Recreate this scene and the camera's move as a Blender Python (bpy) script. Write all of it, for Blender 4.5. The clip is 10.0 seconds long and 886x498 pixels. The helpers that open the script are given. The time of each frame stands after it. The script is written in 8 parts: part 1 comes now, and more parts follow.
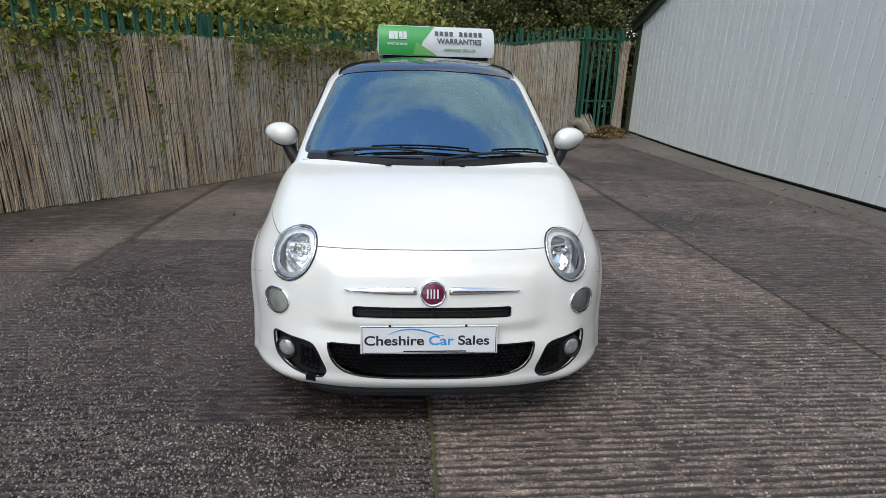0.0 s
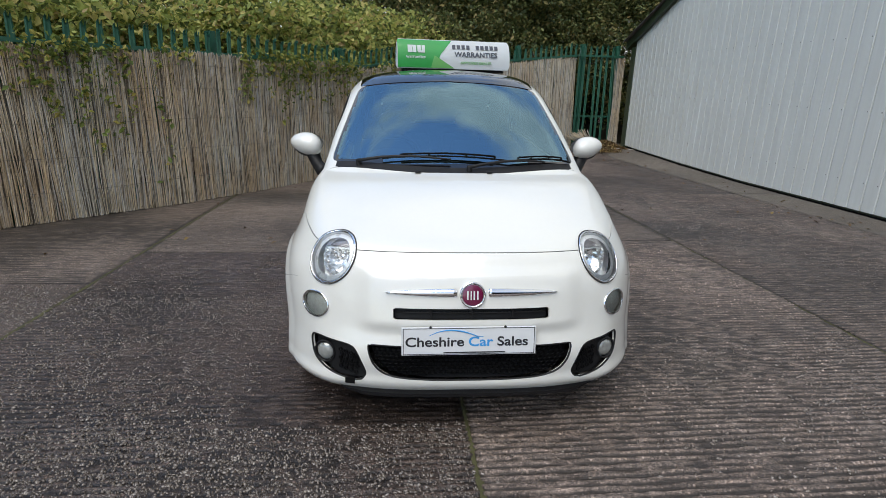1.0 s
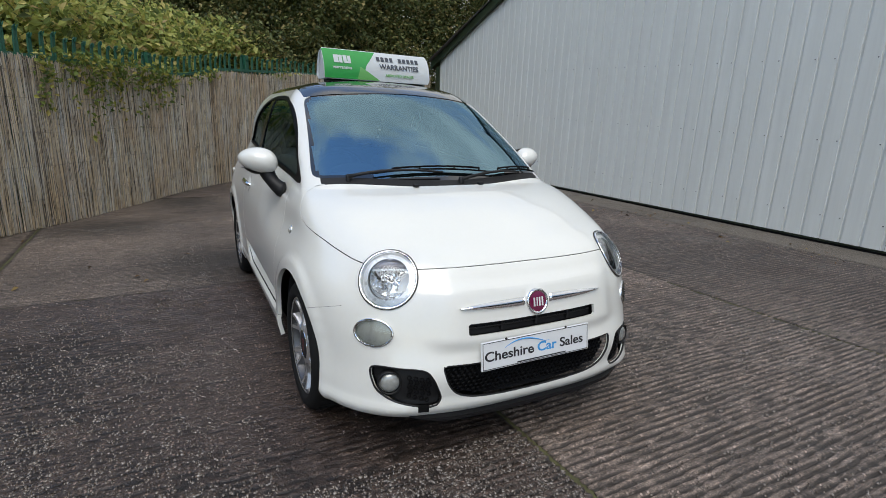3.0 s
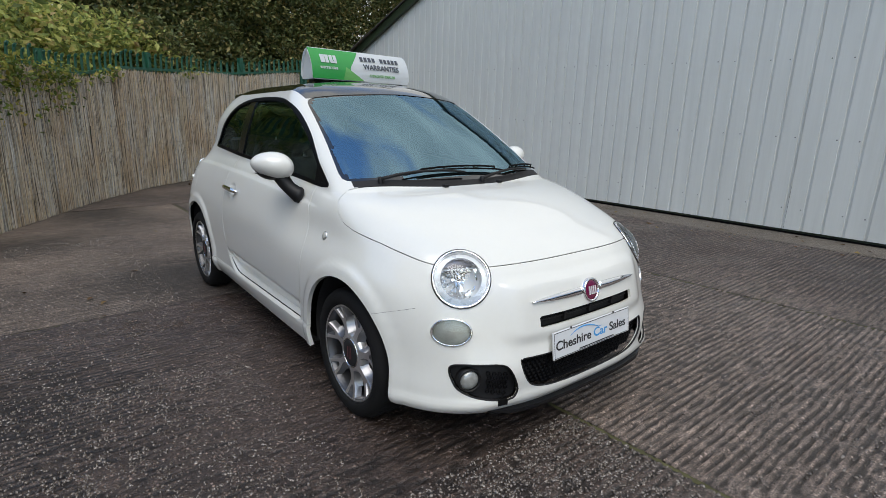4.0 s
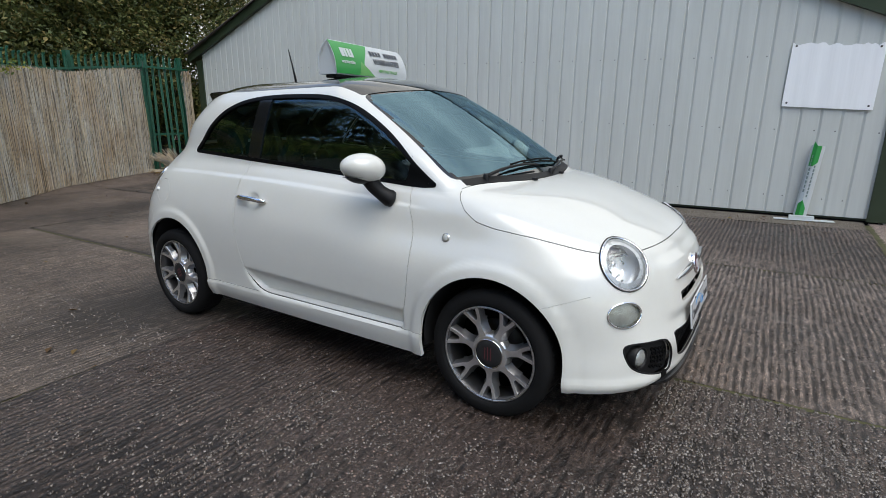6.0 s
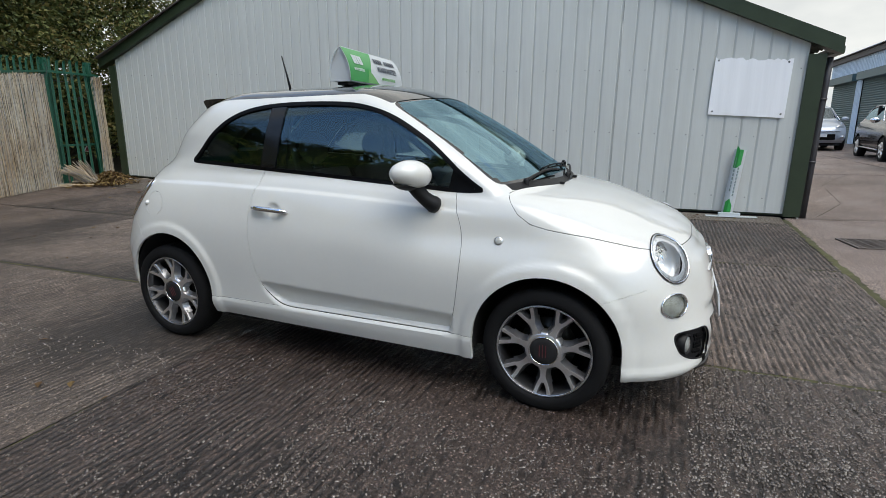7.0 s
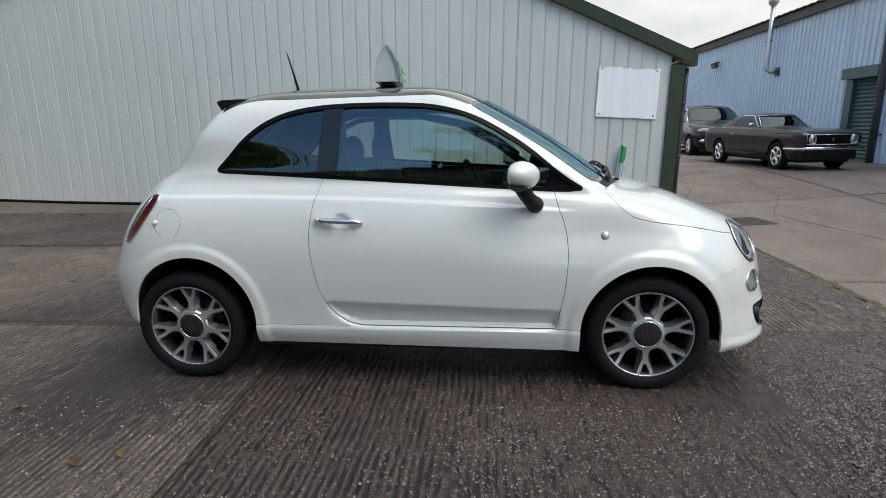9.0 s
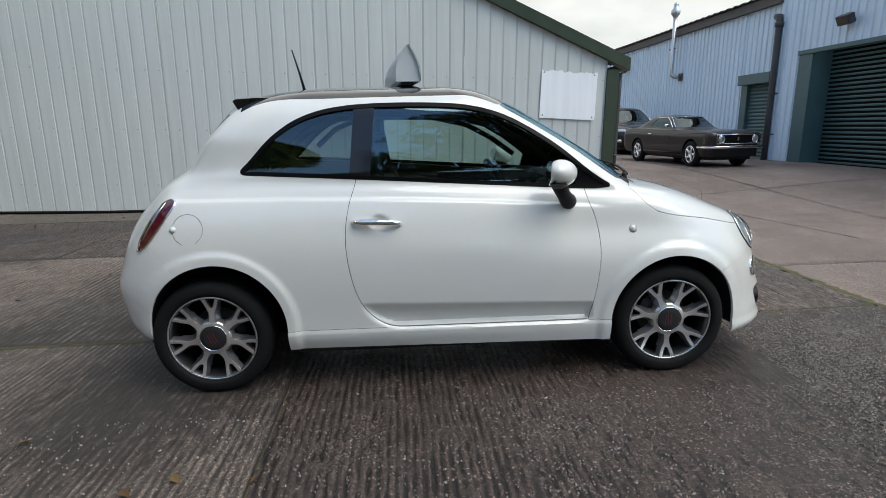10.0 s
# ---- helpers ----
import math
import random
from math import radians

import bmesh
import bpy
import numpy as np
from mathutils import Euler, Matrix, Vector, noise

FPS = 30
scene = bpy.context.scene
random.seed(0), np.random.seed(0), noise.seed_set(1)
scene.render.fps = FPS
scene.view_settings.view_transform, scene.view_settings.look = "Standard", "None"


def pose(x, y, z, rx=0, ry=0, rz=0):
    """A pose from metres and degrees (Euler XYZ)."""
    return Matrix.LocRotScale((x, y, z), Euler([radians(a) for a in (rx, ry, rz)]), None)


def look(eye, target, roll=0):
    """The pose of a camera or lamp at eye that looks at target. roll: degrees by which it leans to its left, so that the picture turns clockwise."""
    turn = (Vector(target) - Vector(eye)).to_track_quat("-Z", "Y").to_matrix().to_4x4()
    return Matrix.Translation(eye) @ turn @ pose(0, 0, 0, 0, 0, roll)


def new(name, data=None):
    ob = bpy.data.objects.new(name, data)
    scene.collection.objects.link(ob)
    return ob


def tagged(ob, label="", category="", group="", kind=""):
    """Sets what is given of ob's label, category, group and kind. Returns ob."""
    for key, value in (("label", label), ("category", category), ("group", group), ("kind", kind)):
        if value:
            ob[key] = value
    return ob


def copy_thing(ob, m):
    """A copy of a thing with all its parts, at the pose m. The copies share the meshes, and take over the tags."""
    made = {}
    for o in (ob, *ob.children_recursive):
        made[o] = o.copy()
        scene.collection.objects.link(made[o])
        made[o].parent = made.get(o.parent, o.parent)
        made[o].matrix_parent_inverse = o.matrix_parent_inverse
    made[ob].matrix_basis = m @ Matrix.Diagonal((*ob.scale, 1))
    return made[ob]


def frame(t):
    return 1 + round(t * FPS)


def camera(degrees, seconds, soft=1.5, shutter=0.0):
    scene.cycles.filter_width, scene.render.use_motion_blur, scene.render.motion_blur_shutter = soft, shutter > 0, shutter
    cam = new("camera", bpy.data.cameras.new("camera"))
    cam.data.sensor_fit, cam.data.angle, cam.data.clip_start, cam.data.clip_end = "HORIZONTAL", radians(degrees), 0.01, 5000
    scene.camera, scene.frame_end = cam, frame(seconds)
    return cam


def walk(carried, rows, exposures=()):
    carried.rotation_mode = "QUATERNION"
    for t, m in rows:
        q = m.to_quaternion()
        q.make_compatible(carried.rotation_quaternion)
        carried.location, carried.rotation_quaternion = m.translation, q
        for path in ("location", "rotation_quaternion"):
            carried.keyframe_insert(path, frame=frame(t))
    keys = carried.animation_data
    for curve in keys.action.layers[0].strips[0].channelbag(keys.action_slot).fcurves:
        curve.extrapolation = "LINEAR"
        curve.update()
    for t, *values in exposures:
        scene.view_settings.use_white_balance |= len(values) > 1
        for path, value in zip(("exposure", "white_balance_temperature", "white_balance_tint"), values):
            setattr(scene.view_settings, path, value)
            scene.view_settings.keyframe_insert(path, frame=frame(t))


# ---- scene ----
cam = camera(80.1, 10.0, soft=0.55)
PATH = [
    (0, (-0.091, -2.503, 1.374), (0.052, -0.605, 0.758), 1.4),
    (0.5, (-0.102, -2.516, 1.364), (0.043, -0.608, 0.780), 1.0),
    (1, (-0.270, -2.543, 1.330), (-0.100, -0.629, 0.775), 1.2),
    (1.5, (-0.507, -2.544, 1.308), (-0.173, -0.638, 0.805), 1.9),
    (2, (-0.751, -2.426, 1.285), (-0.225, -0.560, 0.793), 1.8),
    (2.5, (-1.000, -2.325, 1.295), (-0.270, -0.529, 0.806), 1.9),
    (4, (-1.795, -1.898, 1.285), (-0.559, -0.400, 0.806), 1.0),
    (4.5, (-2.096, -1.693, 1.300), (-0.743, -0.300, 0.821), 0.9),
    (5, (-2.284, -1.498, 1.281), (-0.831, -0.209, 0.802), 0.5),
    (5.5, (-2.440, -1.217, 1.273), (-0.889, -0.052, 0.783), 0.0),
    (7, (-2.930, -0.428, 1.268), (-1.134, 0.325, 0.810), -0.5),
    (7.5, (-3.024, -0.150, 1.285), (-1.176, 0.464, 0.830), -0.5),
    (8, (-3.142, 0.185, 1.285), (-1.249, 0.645, 0.840), -0.7),
    (8.5, (-3.176, 0.473, 1.257), (-1.252, 0.785, 0.812), -1.0),
    (9, (-3.186, 0.783, 1.275), (-1.246, 0.944, 0.822), -1.1),
    (9.5, (-3.218, 1.093, 1.274), (-1.272, 1.108, 0.820), -1.1),
    (10, (-3.216, 1.374, 1.280), (-1.275, 1.219, 0.825), -1.1),
]
walk(cam, [(t, look(eye, target, roll)) for t, eye, target, roll in PATH], exposures=[(0, 0.09, 7000, 8), (2.5, 0.0, 7000, 8), (4.5, -0.02, 7000, 8), (7, 0.08, 7100, 7), (8.5, 0.08, 7150, 6), (10, 0.15, 7100, 6)])

# ---- sky, sun and exposure ----
SUN_ELEV, SUN_ROT = radians(58), radians(217)
world = bpy.data.worlds.new("sky")
scene.world = world
world.use_nodes = True
wn, wl = world.node_tree.nodes, world.node_tree.links
wn.clear()
sky = wn.new("ShaderNodeTexSky")
sky.sky_type, sky.sun_disc, sky.sun_elevation, sky.sun_rotation = "NISHITA", False, SUN_ELEV, SUN_ROT
sky.air_density, sky.dust_density, sky.ozone_density = 1.0, 0.2, 3.0
wc = wn.new("ShaderNodeTexCoord")
wmap = wn.new("ShaderNodeMapping")
wmap.inputs["Scale"].default_value = (1.0, 1.0, 2.6)
wmap.inputs["Location"].default_value = (4.3, 2.1, 0.7)
wnoise = wn.new("ShaderNodeTexNoise")
wnoise.inputs["Scale"].default_value, wnoise.inputs["Detail"].default_value = 2.3, 7.0
wnoise.inputs["Roughness"].default_value = 0.55
wramp = wn.new("ShaderNodeValToRGB")
wramp.color_ramp.elements[0].position, wramp.color_ramp.elements[1].position = 0.41, 0.59
wn2 = wn.new("ShaderNodeTexNoise")
wn2.inputs["Scale"].default_value, wn2.inputs["Detail"].default_value = 3.1, 5.0
wcol = wn.new("ShaderNodeValToRGB")
wcol.color_ramp.elements[0].position, wcol.color_ramp.elements[1].position = 0.3, 0.7
wcol.color_ramp.elements[0].color, wcol.color_ramp.elements[1].color = (0.44, 0.485, 0.545, 1), (0.76, 0.79, 0.83, 1)
wgain = wn.new("ShaderNodeVectorMath")
wgain.operation = "SCALE"
wgain.inputs["Scale"].default_value = 8.4
wmix = wn.new("ShaderNodeMix")
wmix.data_type = "RGBA"
bg = wn.new("ShaderNodeBackground")
bg.inputs["Strength"].default_value = 0.15
wout = wn.new("ShaderNodeOutputWorld")
wl.new(wc.outputs["Generated"], wmap.inputs["Vector"])
wl.new(wmap.outputs["Vector"], wnoise.inputs["Vector"])
wl.new(wmap.outputs["Vector"], wn2.inputs["Vector"])
wl.new(wn2.outputs["Fac"], wcol.inputs["Fac"])
wl.new(wcol.outputs["Color"], wgain.inputs[0])
# the cloud deck closes towards the horizon
wsep = wn.new("ShaderNodeSeparateXYZ")
wdeck = wn.new("ShaderNodeMapRange")
wdeck.interpolation_type = "SMOOTHSTEP"
for k, v in ((1, 0.18), (2, 0.55), (3, 1.0), (4, 0.0)):
    wdeck.inputs[k].default_value = v
wmax = wn.new("ShaderNodeMath")
wmax.operation = "MAXIMUM"
wl.new(wc.outputs["Generated"], wsep.inputs[0])
wl.new(wsep.outputs["Z"], wdeck.inputs[0])
wlean = wn.new("ShaderNodeMath")
wlean.operation = "MULTIPLY_ADD"
wlean.inputs[1].default_value = 0.23
wl.new(wsep.outputs["X"], wlean.inputs[0])
wl.new(wnoise.outputs["Fac"], wlean.inputs[2])
wl.new(wlean.outputs[0], wramp.inputs["Fac"])
wbank = wn.new("ShaderNodeMapRange")
wbank.interpolation_type = "SMOOTHSTEP"
for k, v in ((1, -0.75), (2, 0.15), (3, 0.45), (4, 1.0)):
    wbank.inputs[k].default_value = v
wl.new(wsep.outputs["X"], wbank.inputs[0])
wshut = wn.new("ShaderNodeMath")
wshut.operation = "MULTIPLY"
wl.new(wdeck.outputs[0], wshut.inputs[0])
wl.new(wbank.outputs[0], wshut.inputs[1])
wl.new(wramp.outputs["Color"], wmax.inputs[0])
wl.new(wshut.outputs[0], wmax.inputs[1])
wl.new(wmax.outputs[0], wmix.inputs["Factor"])
wblue = wn.new("ShaderNodeVectorMath")
wblue.operation = "SCALE"
wblue.inputs["Scale"].default_value = 2.1
wl.new(sky.outputs["Color"], wblue.inputs[0])
wl.new(wblue.outputs["Vector"], wmix.inputs["A"])
wl.new(wgain.outputs["Vector"], wmix.inputs["B"])
wl.new(wmix.outputs["Result"], bg.inputs["Color"])
wl.new(bg.outputs["Background"], wout.inputs["Surface"])

sun_data = bpy.data.lights.new("sun", "SUN")
sun_data.energy, sun_data.angle, sun_data.color = 2.65, radians(54), (1.0, 0.97, 0.92)
sun = new("sun", sun_data)
sun.matrix_world = look((-3.85, -5.1, 10.2), (0, 0, 0))

# ---- helpers and materials ----
def part(name, bm, mat, parent, label="", smooth=True):
    """Link a bmesh as one mesh object under parent."""
    me = bpy.data.meshes.new(name)
    bm.to_mesh(me)
    bm.free()
    for m in mat if isinstance(mat, (list, tuple)) else [mat]:
        me.materials.append(m)
    if smooth:
        me.polygons.foreach_set("use_smooth", [True] * len(me.polygons))
    ob = new(name, me)
    if parent is not None:
        ob.parent = parent
    if label:
        ob["label"] = label
    return ob


def empty(name, m, **tags):
    ob = new(name)
    ob.empty_display_size = 0.1
    ob.matrix_basis = m
    return tagged(ob, **tags)


def auto(ob, degrees=35):
    """Flat across edges sharper than the angle."""
    me = ob.data
    me.polygons.foreach_set("use_smooth", [True] * len(me.polygons))
    bm = bmesh.new()
    bm.from_mesh(me)
    for e in bm.edges:
        if len(e.link_faces) == 2 and e.calc_face_angle(0) > radians(degrees):
            e.smooth = False
    bm.to_mesh(me)
    bm.free()
    return ob


def bevel_mod(ob, width, segments=2):
    m = ob.modifiers.new("bevel", "BEVEL")
    m.width, m.segments, m.limit_method = width, segments, "ANGLE"
    return ob


def solid_mod(ob, thickness, offset=-1.0, inner=0, rim=0):
    m = ob.modifiers.new("solid", "SOLIDIFY")
    m.thickness, m.offset, m.material_offset, m.material_offset_rim = thickness, offset, inner, rim
    m.use_rim = True
    if ob.data.polygons[0].use_smooth:
        e = ob.modifiers.new("split", "EDGE_SPLIT")
        e.split_angle = radians(42)
    return ob


def add_box(bm, x0, x1, y0, y1, z0, z1, m=None):
    vs = [bm.verts.new((x, y, z)) for z in (z0, z1) for y in (y0, y1) for x in (x0, x1)]
    for idx in ((0, 2, 3, 1), (4, 5, 7, 6), (0, 1, 5, 4), (2, 6, 7, 3), (0, 4, 6, 2), (1, 3, 7, 5)):
        bm.faces.new([vs[i] for i in idx])
    if m is not None:
        bmesh.ops.transform(bm, matrix=m, verts=vs)
    return vs


def add_tube(bm, pts, r, seg=10, caps=True):
    """A tube of radius r (a number or one a point) along the points."""
    pts = [Vector(p) for p in pts]
    rs = r if isinstance(r, (list, tuple)) else [r] * len(pts)
    rings, ref = [], None
    for i, p in enumerate(pts):
        d = (pts[min(i + 1, len(pts) - 1)] - pts[max(i - 1, 0)]).normalized()
        if ref is None:
            ref = d.orthogonal().normalized()
        ref = (ref - d * ref.dot(d)).normalized()
        o = d.cross(ref)
        rings.append([bm.verts.new(p + (ref * math.cos(a) + o * math.sin(a)) * rs[i]) for a in (2 * math.pi * k / seg for k in range(seg))])
    for a, b in zip(rings, rings[1:]):
        for k in range(seg):
            bm.faces.new((a[k], a[(k + 1) % seg], b[(k + 1) % seg], b[k]))
    if caps:
        bm.faces.new(rings[0][::-1])
        bm.faces.new(rings[-1])
    return rings


def add_lathe(bm, prof, seg=32, m=None, close=False):
    """Revolve (radius, height) pairs round local z."""
    rows, made = [], []
    for r, h in prof:
        if r < 1e-6:
            rows.append([bm.verts.new((0, 0, h))])
        else:
            rows.append([bm.verts.new((r * math.cos(2 * math.pi * k / seg), r * math.sin(2 * math.pi * k / seg), h)) for k in range(seg)])
        made += rows[-1]
    pairs = list(zip(rows, rows[1:])) + ([(rows[-1], rows[0])] if close else [])
    for a, b in pairs:
        for k in range(seg):
            q = (k + 1) % seg
            if len(a) == 1 and len(b) == 1:
                continue
            if len(a) == 1:
                bm.faces.new((a[0], b[k], b[q]))
            elif len(b) == 1:
                bm.faces.new((a[k], b[0], a[q]))
            else:
                bm.faces.new((a[k], b[k], b[q], a[q]))
    bmesh.ops.recalc_face_normals(bm, faces=list({f for v in made for f in v.link_faces}))
    if m is not None:
        bmesh.ops.transform(bm, matrix=m, verts=made)
    return made


def box(name, x0, x1, y0, y1, z0, z1, mat, parent, label="", bevel=0.0):
    bm = bmesh.new()
    add_box(bm, x0, x1, y0, y1, z0, z1)
    ob = part(name, bm, mat, parent, label, smooth=False)
    return bevel_mod(ob, bevel) if bevel else ob


class Mat:
    """A small helper that strings shader nodes together."""

    def __init__(self, name, **inputs):
        self.m = bpy.data.materials.new(name)
        self.m.use_nodes = True
        self.n, self.l = self.m.node_tree.nodes, self.m.node_tree.links
        self.b = self.n["Principled BSDF"]
        self.set(**inputs)

    def set(self, **inputs):
        for k, v in inputs.items():
            s = self.b.inputs[k.replace("_", " ")]
            if hasattr(v, "links"):
                self.l.new(v, s)
            else:
                s.default_value = (*v, 1.0) if isinstance(v, tuple) and len(v) == 3 and s.type == "RGBA" else v
        return self

    def node(self, kind, ins=None, **attrs):
        nd = self.n.new("ShaderNode" + kind)
        for k, v in attrs.items():
            setattr(nd, k, v)
        for k, v in (ins or {}).items():
            s = nd.inputs[k]
            if hasattr(v, "links"):
                self.l.new(v, s)
            else:
                s.default_value = v
        return nd

    def coords(self, scale=(1, 1, 1), which="Object"):
        tc = self.node("TexCoord")
        return self.node("Mapping", {"Vector": tc.outputs[which], "Scale": scale}).outputs["Vector"]

    def noise(self, scale, detail=4.0, rough=0.55, vec=None, out="Fac", distort=0.0):
        ins = {"Scale": scale, "Detail": detail, "Roughness": rough, "Distortion": distort}
        if vec is not None:
            ins["Vector"] = vec
        return self.node("TexNoise", ins).outputs[out]

    def ramp(self, fac, *stops):
        nd = self.node("ValToRGB", {"Fac": fac})
        el = nd.color_ramp.elements
        while len(el) < len(stops):
            el.new(0.5)
        for e, (p, c) in zip(el, stops):
            e.position = p
            e.color = (c, c, c, 1) if isinstance(c, (int, float)) else (*c, 1)
        return nd.outputs["Color"]

    def mix(self, fac, a, b, kind="MIX"):
        nd = self.node("Mix", data_type="RGBA", blend_type=kind)
        for s, v in (("Factor", fac), ("A", a), ("B", b)):
            if hasattr(v, "links"):
                self.l.new(v, nd.inputs[s])
            else:
                nd.inputs[s].default_value = v if isinstance(v, (int, float)) and s == "Factor" else ((v, v, v, 1) if isinstance(v, (int, float)) else (*v, 1))
        return nd.outputs["Result"]

    def math(self, op, a, b=0.0, c=None):
        nd = self.node("Math", operation=op)
        for i, v in enumerate((a, b) if c is None else (a, b, c)):
            if hasattr(v, "links"):
                self.l.new(v, nd.inputs[i])
            else:
                nd.inputs[i].default_value = v
        return nd.outputs[0]

    def bump(self, height, strength=0.3, dist=0.01):
        nd = self.node("Bump", {"Height": height, "Strength": strength, "Distance": dist})
        self.l.new(nd.outputs["Normal"], self.b.inputs["Normal"])
        return self


def plain(name, col, rough=0.5, metal=0.0, spread=0.08, scale=30.0, bump=0.0, **more):
    """A plain surface with a little uneven colour, gloss and relief."""
    m = Mat(name, Metallic=metal, **more)
    v = m.coords()
    n1, n2 = m.noise(scale, 5, vec=v), m.noise(scale * 0.12, 3, vec=v)
    n = m.math("ADD", m.math("MULTIPLY", n1, 0.5), m.math("MULTIPLY", n2, 0.5))
    lo, hi = tuple(c * (1 - spread) for c in col), tuple(min(1.0, c * (1 + spread)) for c in col)
    m.set(Base_Color=m.ramp(n, (0.3, lo), (0.7, hi)))
    m.set(Roughness=m.math("MULTIPLY_ADD", n, rough * 0.3, rough * 0.85))
    if bump:
        m.bump(n1, bump, 0.004)
    return m.m


def glass_mat(name, tint, ior=1.5, rough=0.0, sheen=(1.0, 1.0, 1.0)):
    m = Mat(name)
    tr = m.node("BsdfTransparent", {"Color": (*tint, 1)})
    gl = m.node("BsdfGlossy", {"Roughness": rough, "Color": (*sheen, 1)})
    fr = m.node("Fresnel", {"IOR": ior})
    mx = m.node("MixShader", {0: fr.outputs[0], 1: tr.outputs[0], 2: gl.outputs[0]})
    m.l.new(mx.outputs[0], m.n["Material Output"].inputs["Surface"])
    return m.m


PAINT = plain("pearl_white_paint", (0.69, 0.69, 0.655), 0.32, spread=0.015, scale=60, Coat_Weight=1.0, Coat_Roughness=0.03)
BLACK_GLOSS = plain("gloss_black", (0.006, 0.006, 0.007), 0.08, spread=0.1, Coat_Weight=1.0, Coat_Roughness=0.02)
BLACK_PLASTIC = plain("black_plastic", (0.009, 0.009, 0.010), 0.5, spread=0.15, scale=200, bump=0.15, Specular_IOR_Level=0.3)
TRIM_RUBBER = plain("window_rubber", (0.003, 0.003, 0.0035), 0.45, spread=0.15, Specular_IOR_Level=0.10)
PILLAR_GLOSS = plain("dark_gloss_pillar", (0.006, 0.006, 0.007), 0.16, spread=0.15, Specular_IOR_Level=0.45)
DARK_INSIDE = plain("dark_cabin_trim", (0.012, 0.012, 0.013), 0.8, spread=0.2)
TYRE = plain("tyre_rubber", (0.009, 0.009, 0.0095), 0.8, spread=0.25, scale=120, bump=0.2, Specular_IOR_Level=0.2)
CHROME = plain("chrome", (0.82, 0.82, 0.84), 0.07, 1.0, spread=0.02)
ALLOY = plain("machined_alloy", (0.78, 0.78, 0.79), 0.31, 0.88, spread=0.06, scale=80)
ALLOY_DARK = plain("dark_alloy", (0.10, 0.10, 0.105), 0.38, 0.8, spread=0.15)
ALLOY_WALL = plain("painted_spoke_wall", (0.30, 0.30, 0.31), 0.30, 0.85, spread=0.12)
BRAKE = plain("dark_brake_iron", (0.10, 0.095, 0.09), 0.5, 0.6, spread=0.3)
CAP_RED = plain("dull_red_mark", (0.10, 0.015, 0.02), 0.4)
GLASS = glass_mat("clear_glass", (0.66, 0.78, 0.78), 4.0, sheen=(0.52, 0.83, 1.0))
GLASS_SIDE = glass_mat("green_tinted_glass", (0.60, 0.71, 0.66), 1.9, sheen=(0.60, 0.86, 1.0))
GLASS_DARK = glass_mat("dark_tinted_glass", (0.40, 0.46, 0.44), 1.75, sheen=(0.65, 0.88, 1.0))
GLASS_FAR = glass_mat("parked_car_glass", (0.45, 0.52, 0.52), 2.3, sheen=(0.80, 0.92, 1.0))
LENS = glass_mat("lamp_lens", (0.93, 0.95, 0.96))
SEAM = plain("panel_gap", (0.01, 0.01, 0.01), 0.8)
RED_LENS = plain("red_lamp_lens", (0.085, 0.004, 0.016), 0.08, spread=0.1, Coat_Weight=1.0)
SEAT = plain("grey_seat_fabric", (0.06, 0.06, 0.065), 0.9, spread=0.2, scale=120, bump=0.3)


def position(m):
    return m.node("NewGeometry").outputs["Position"]


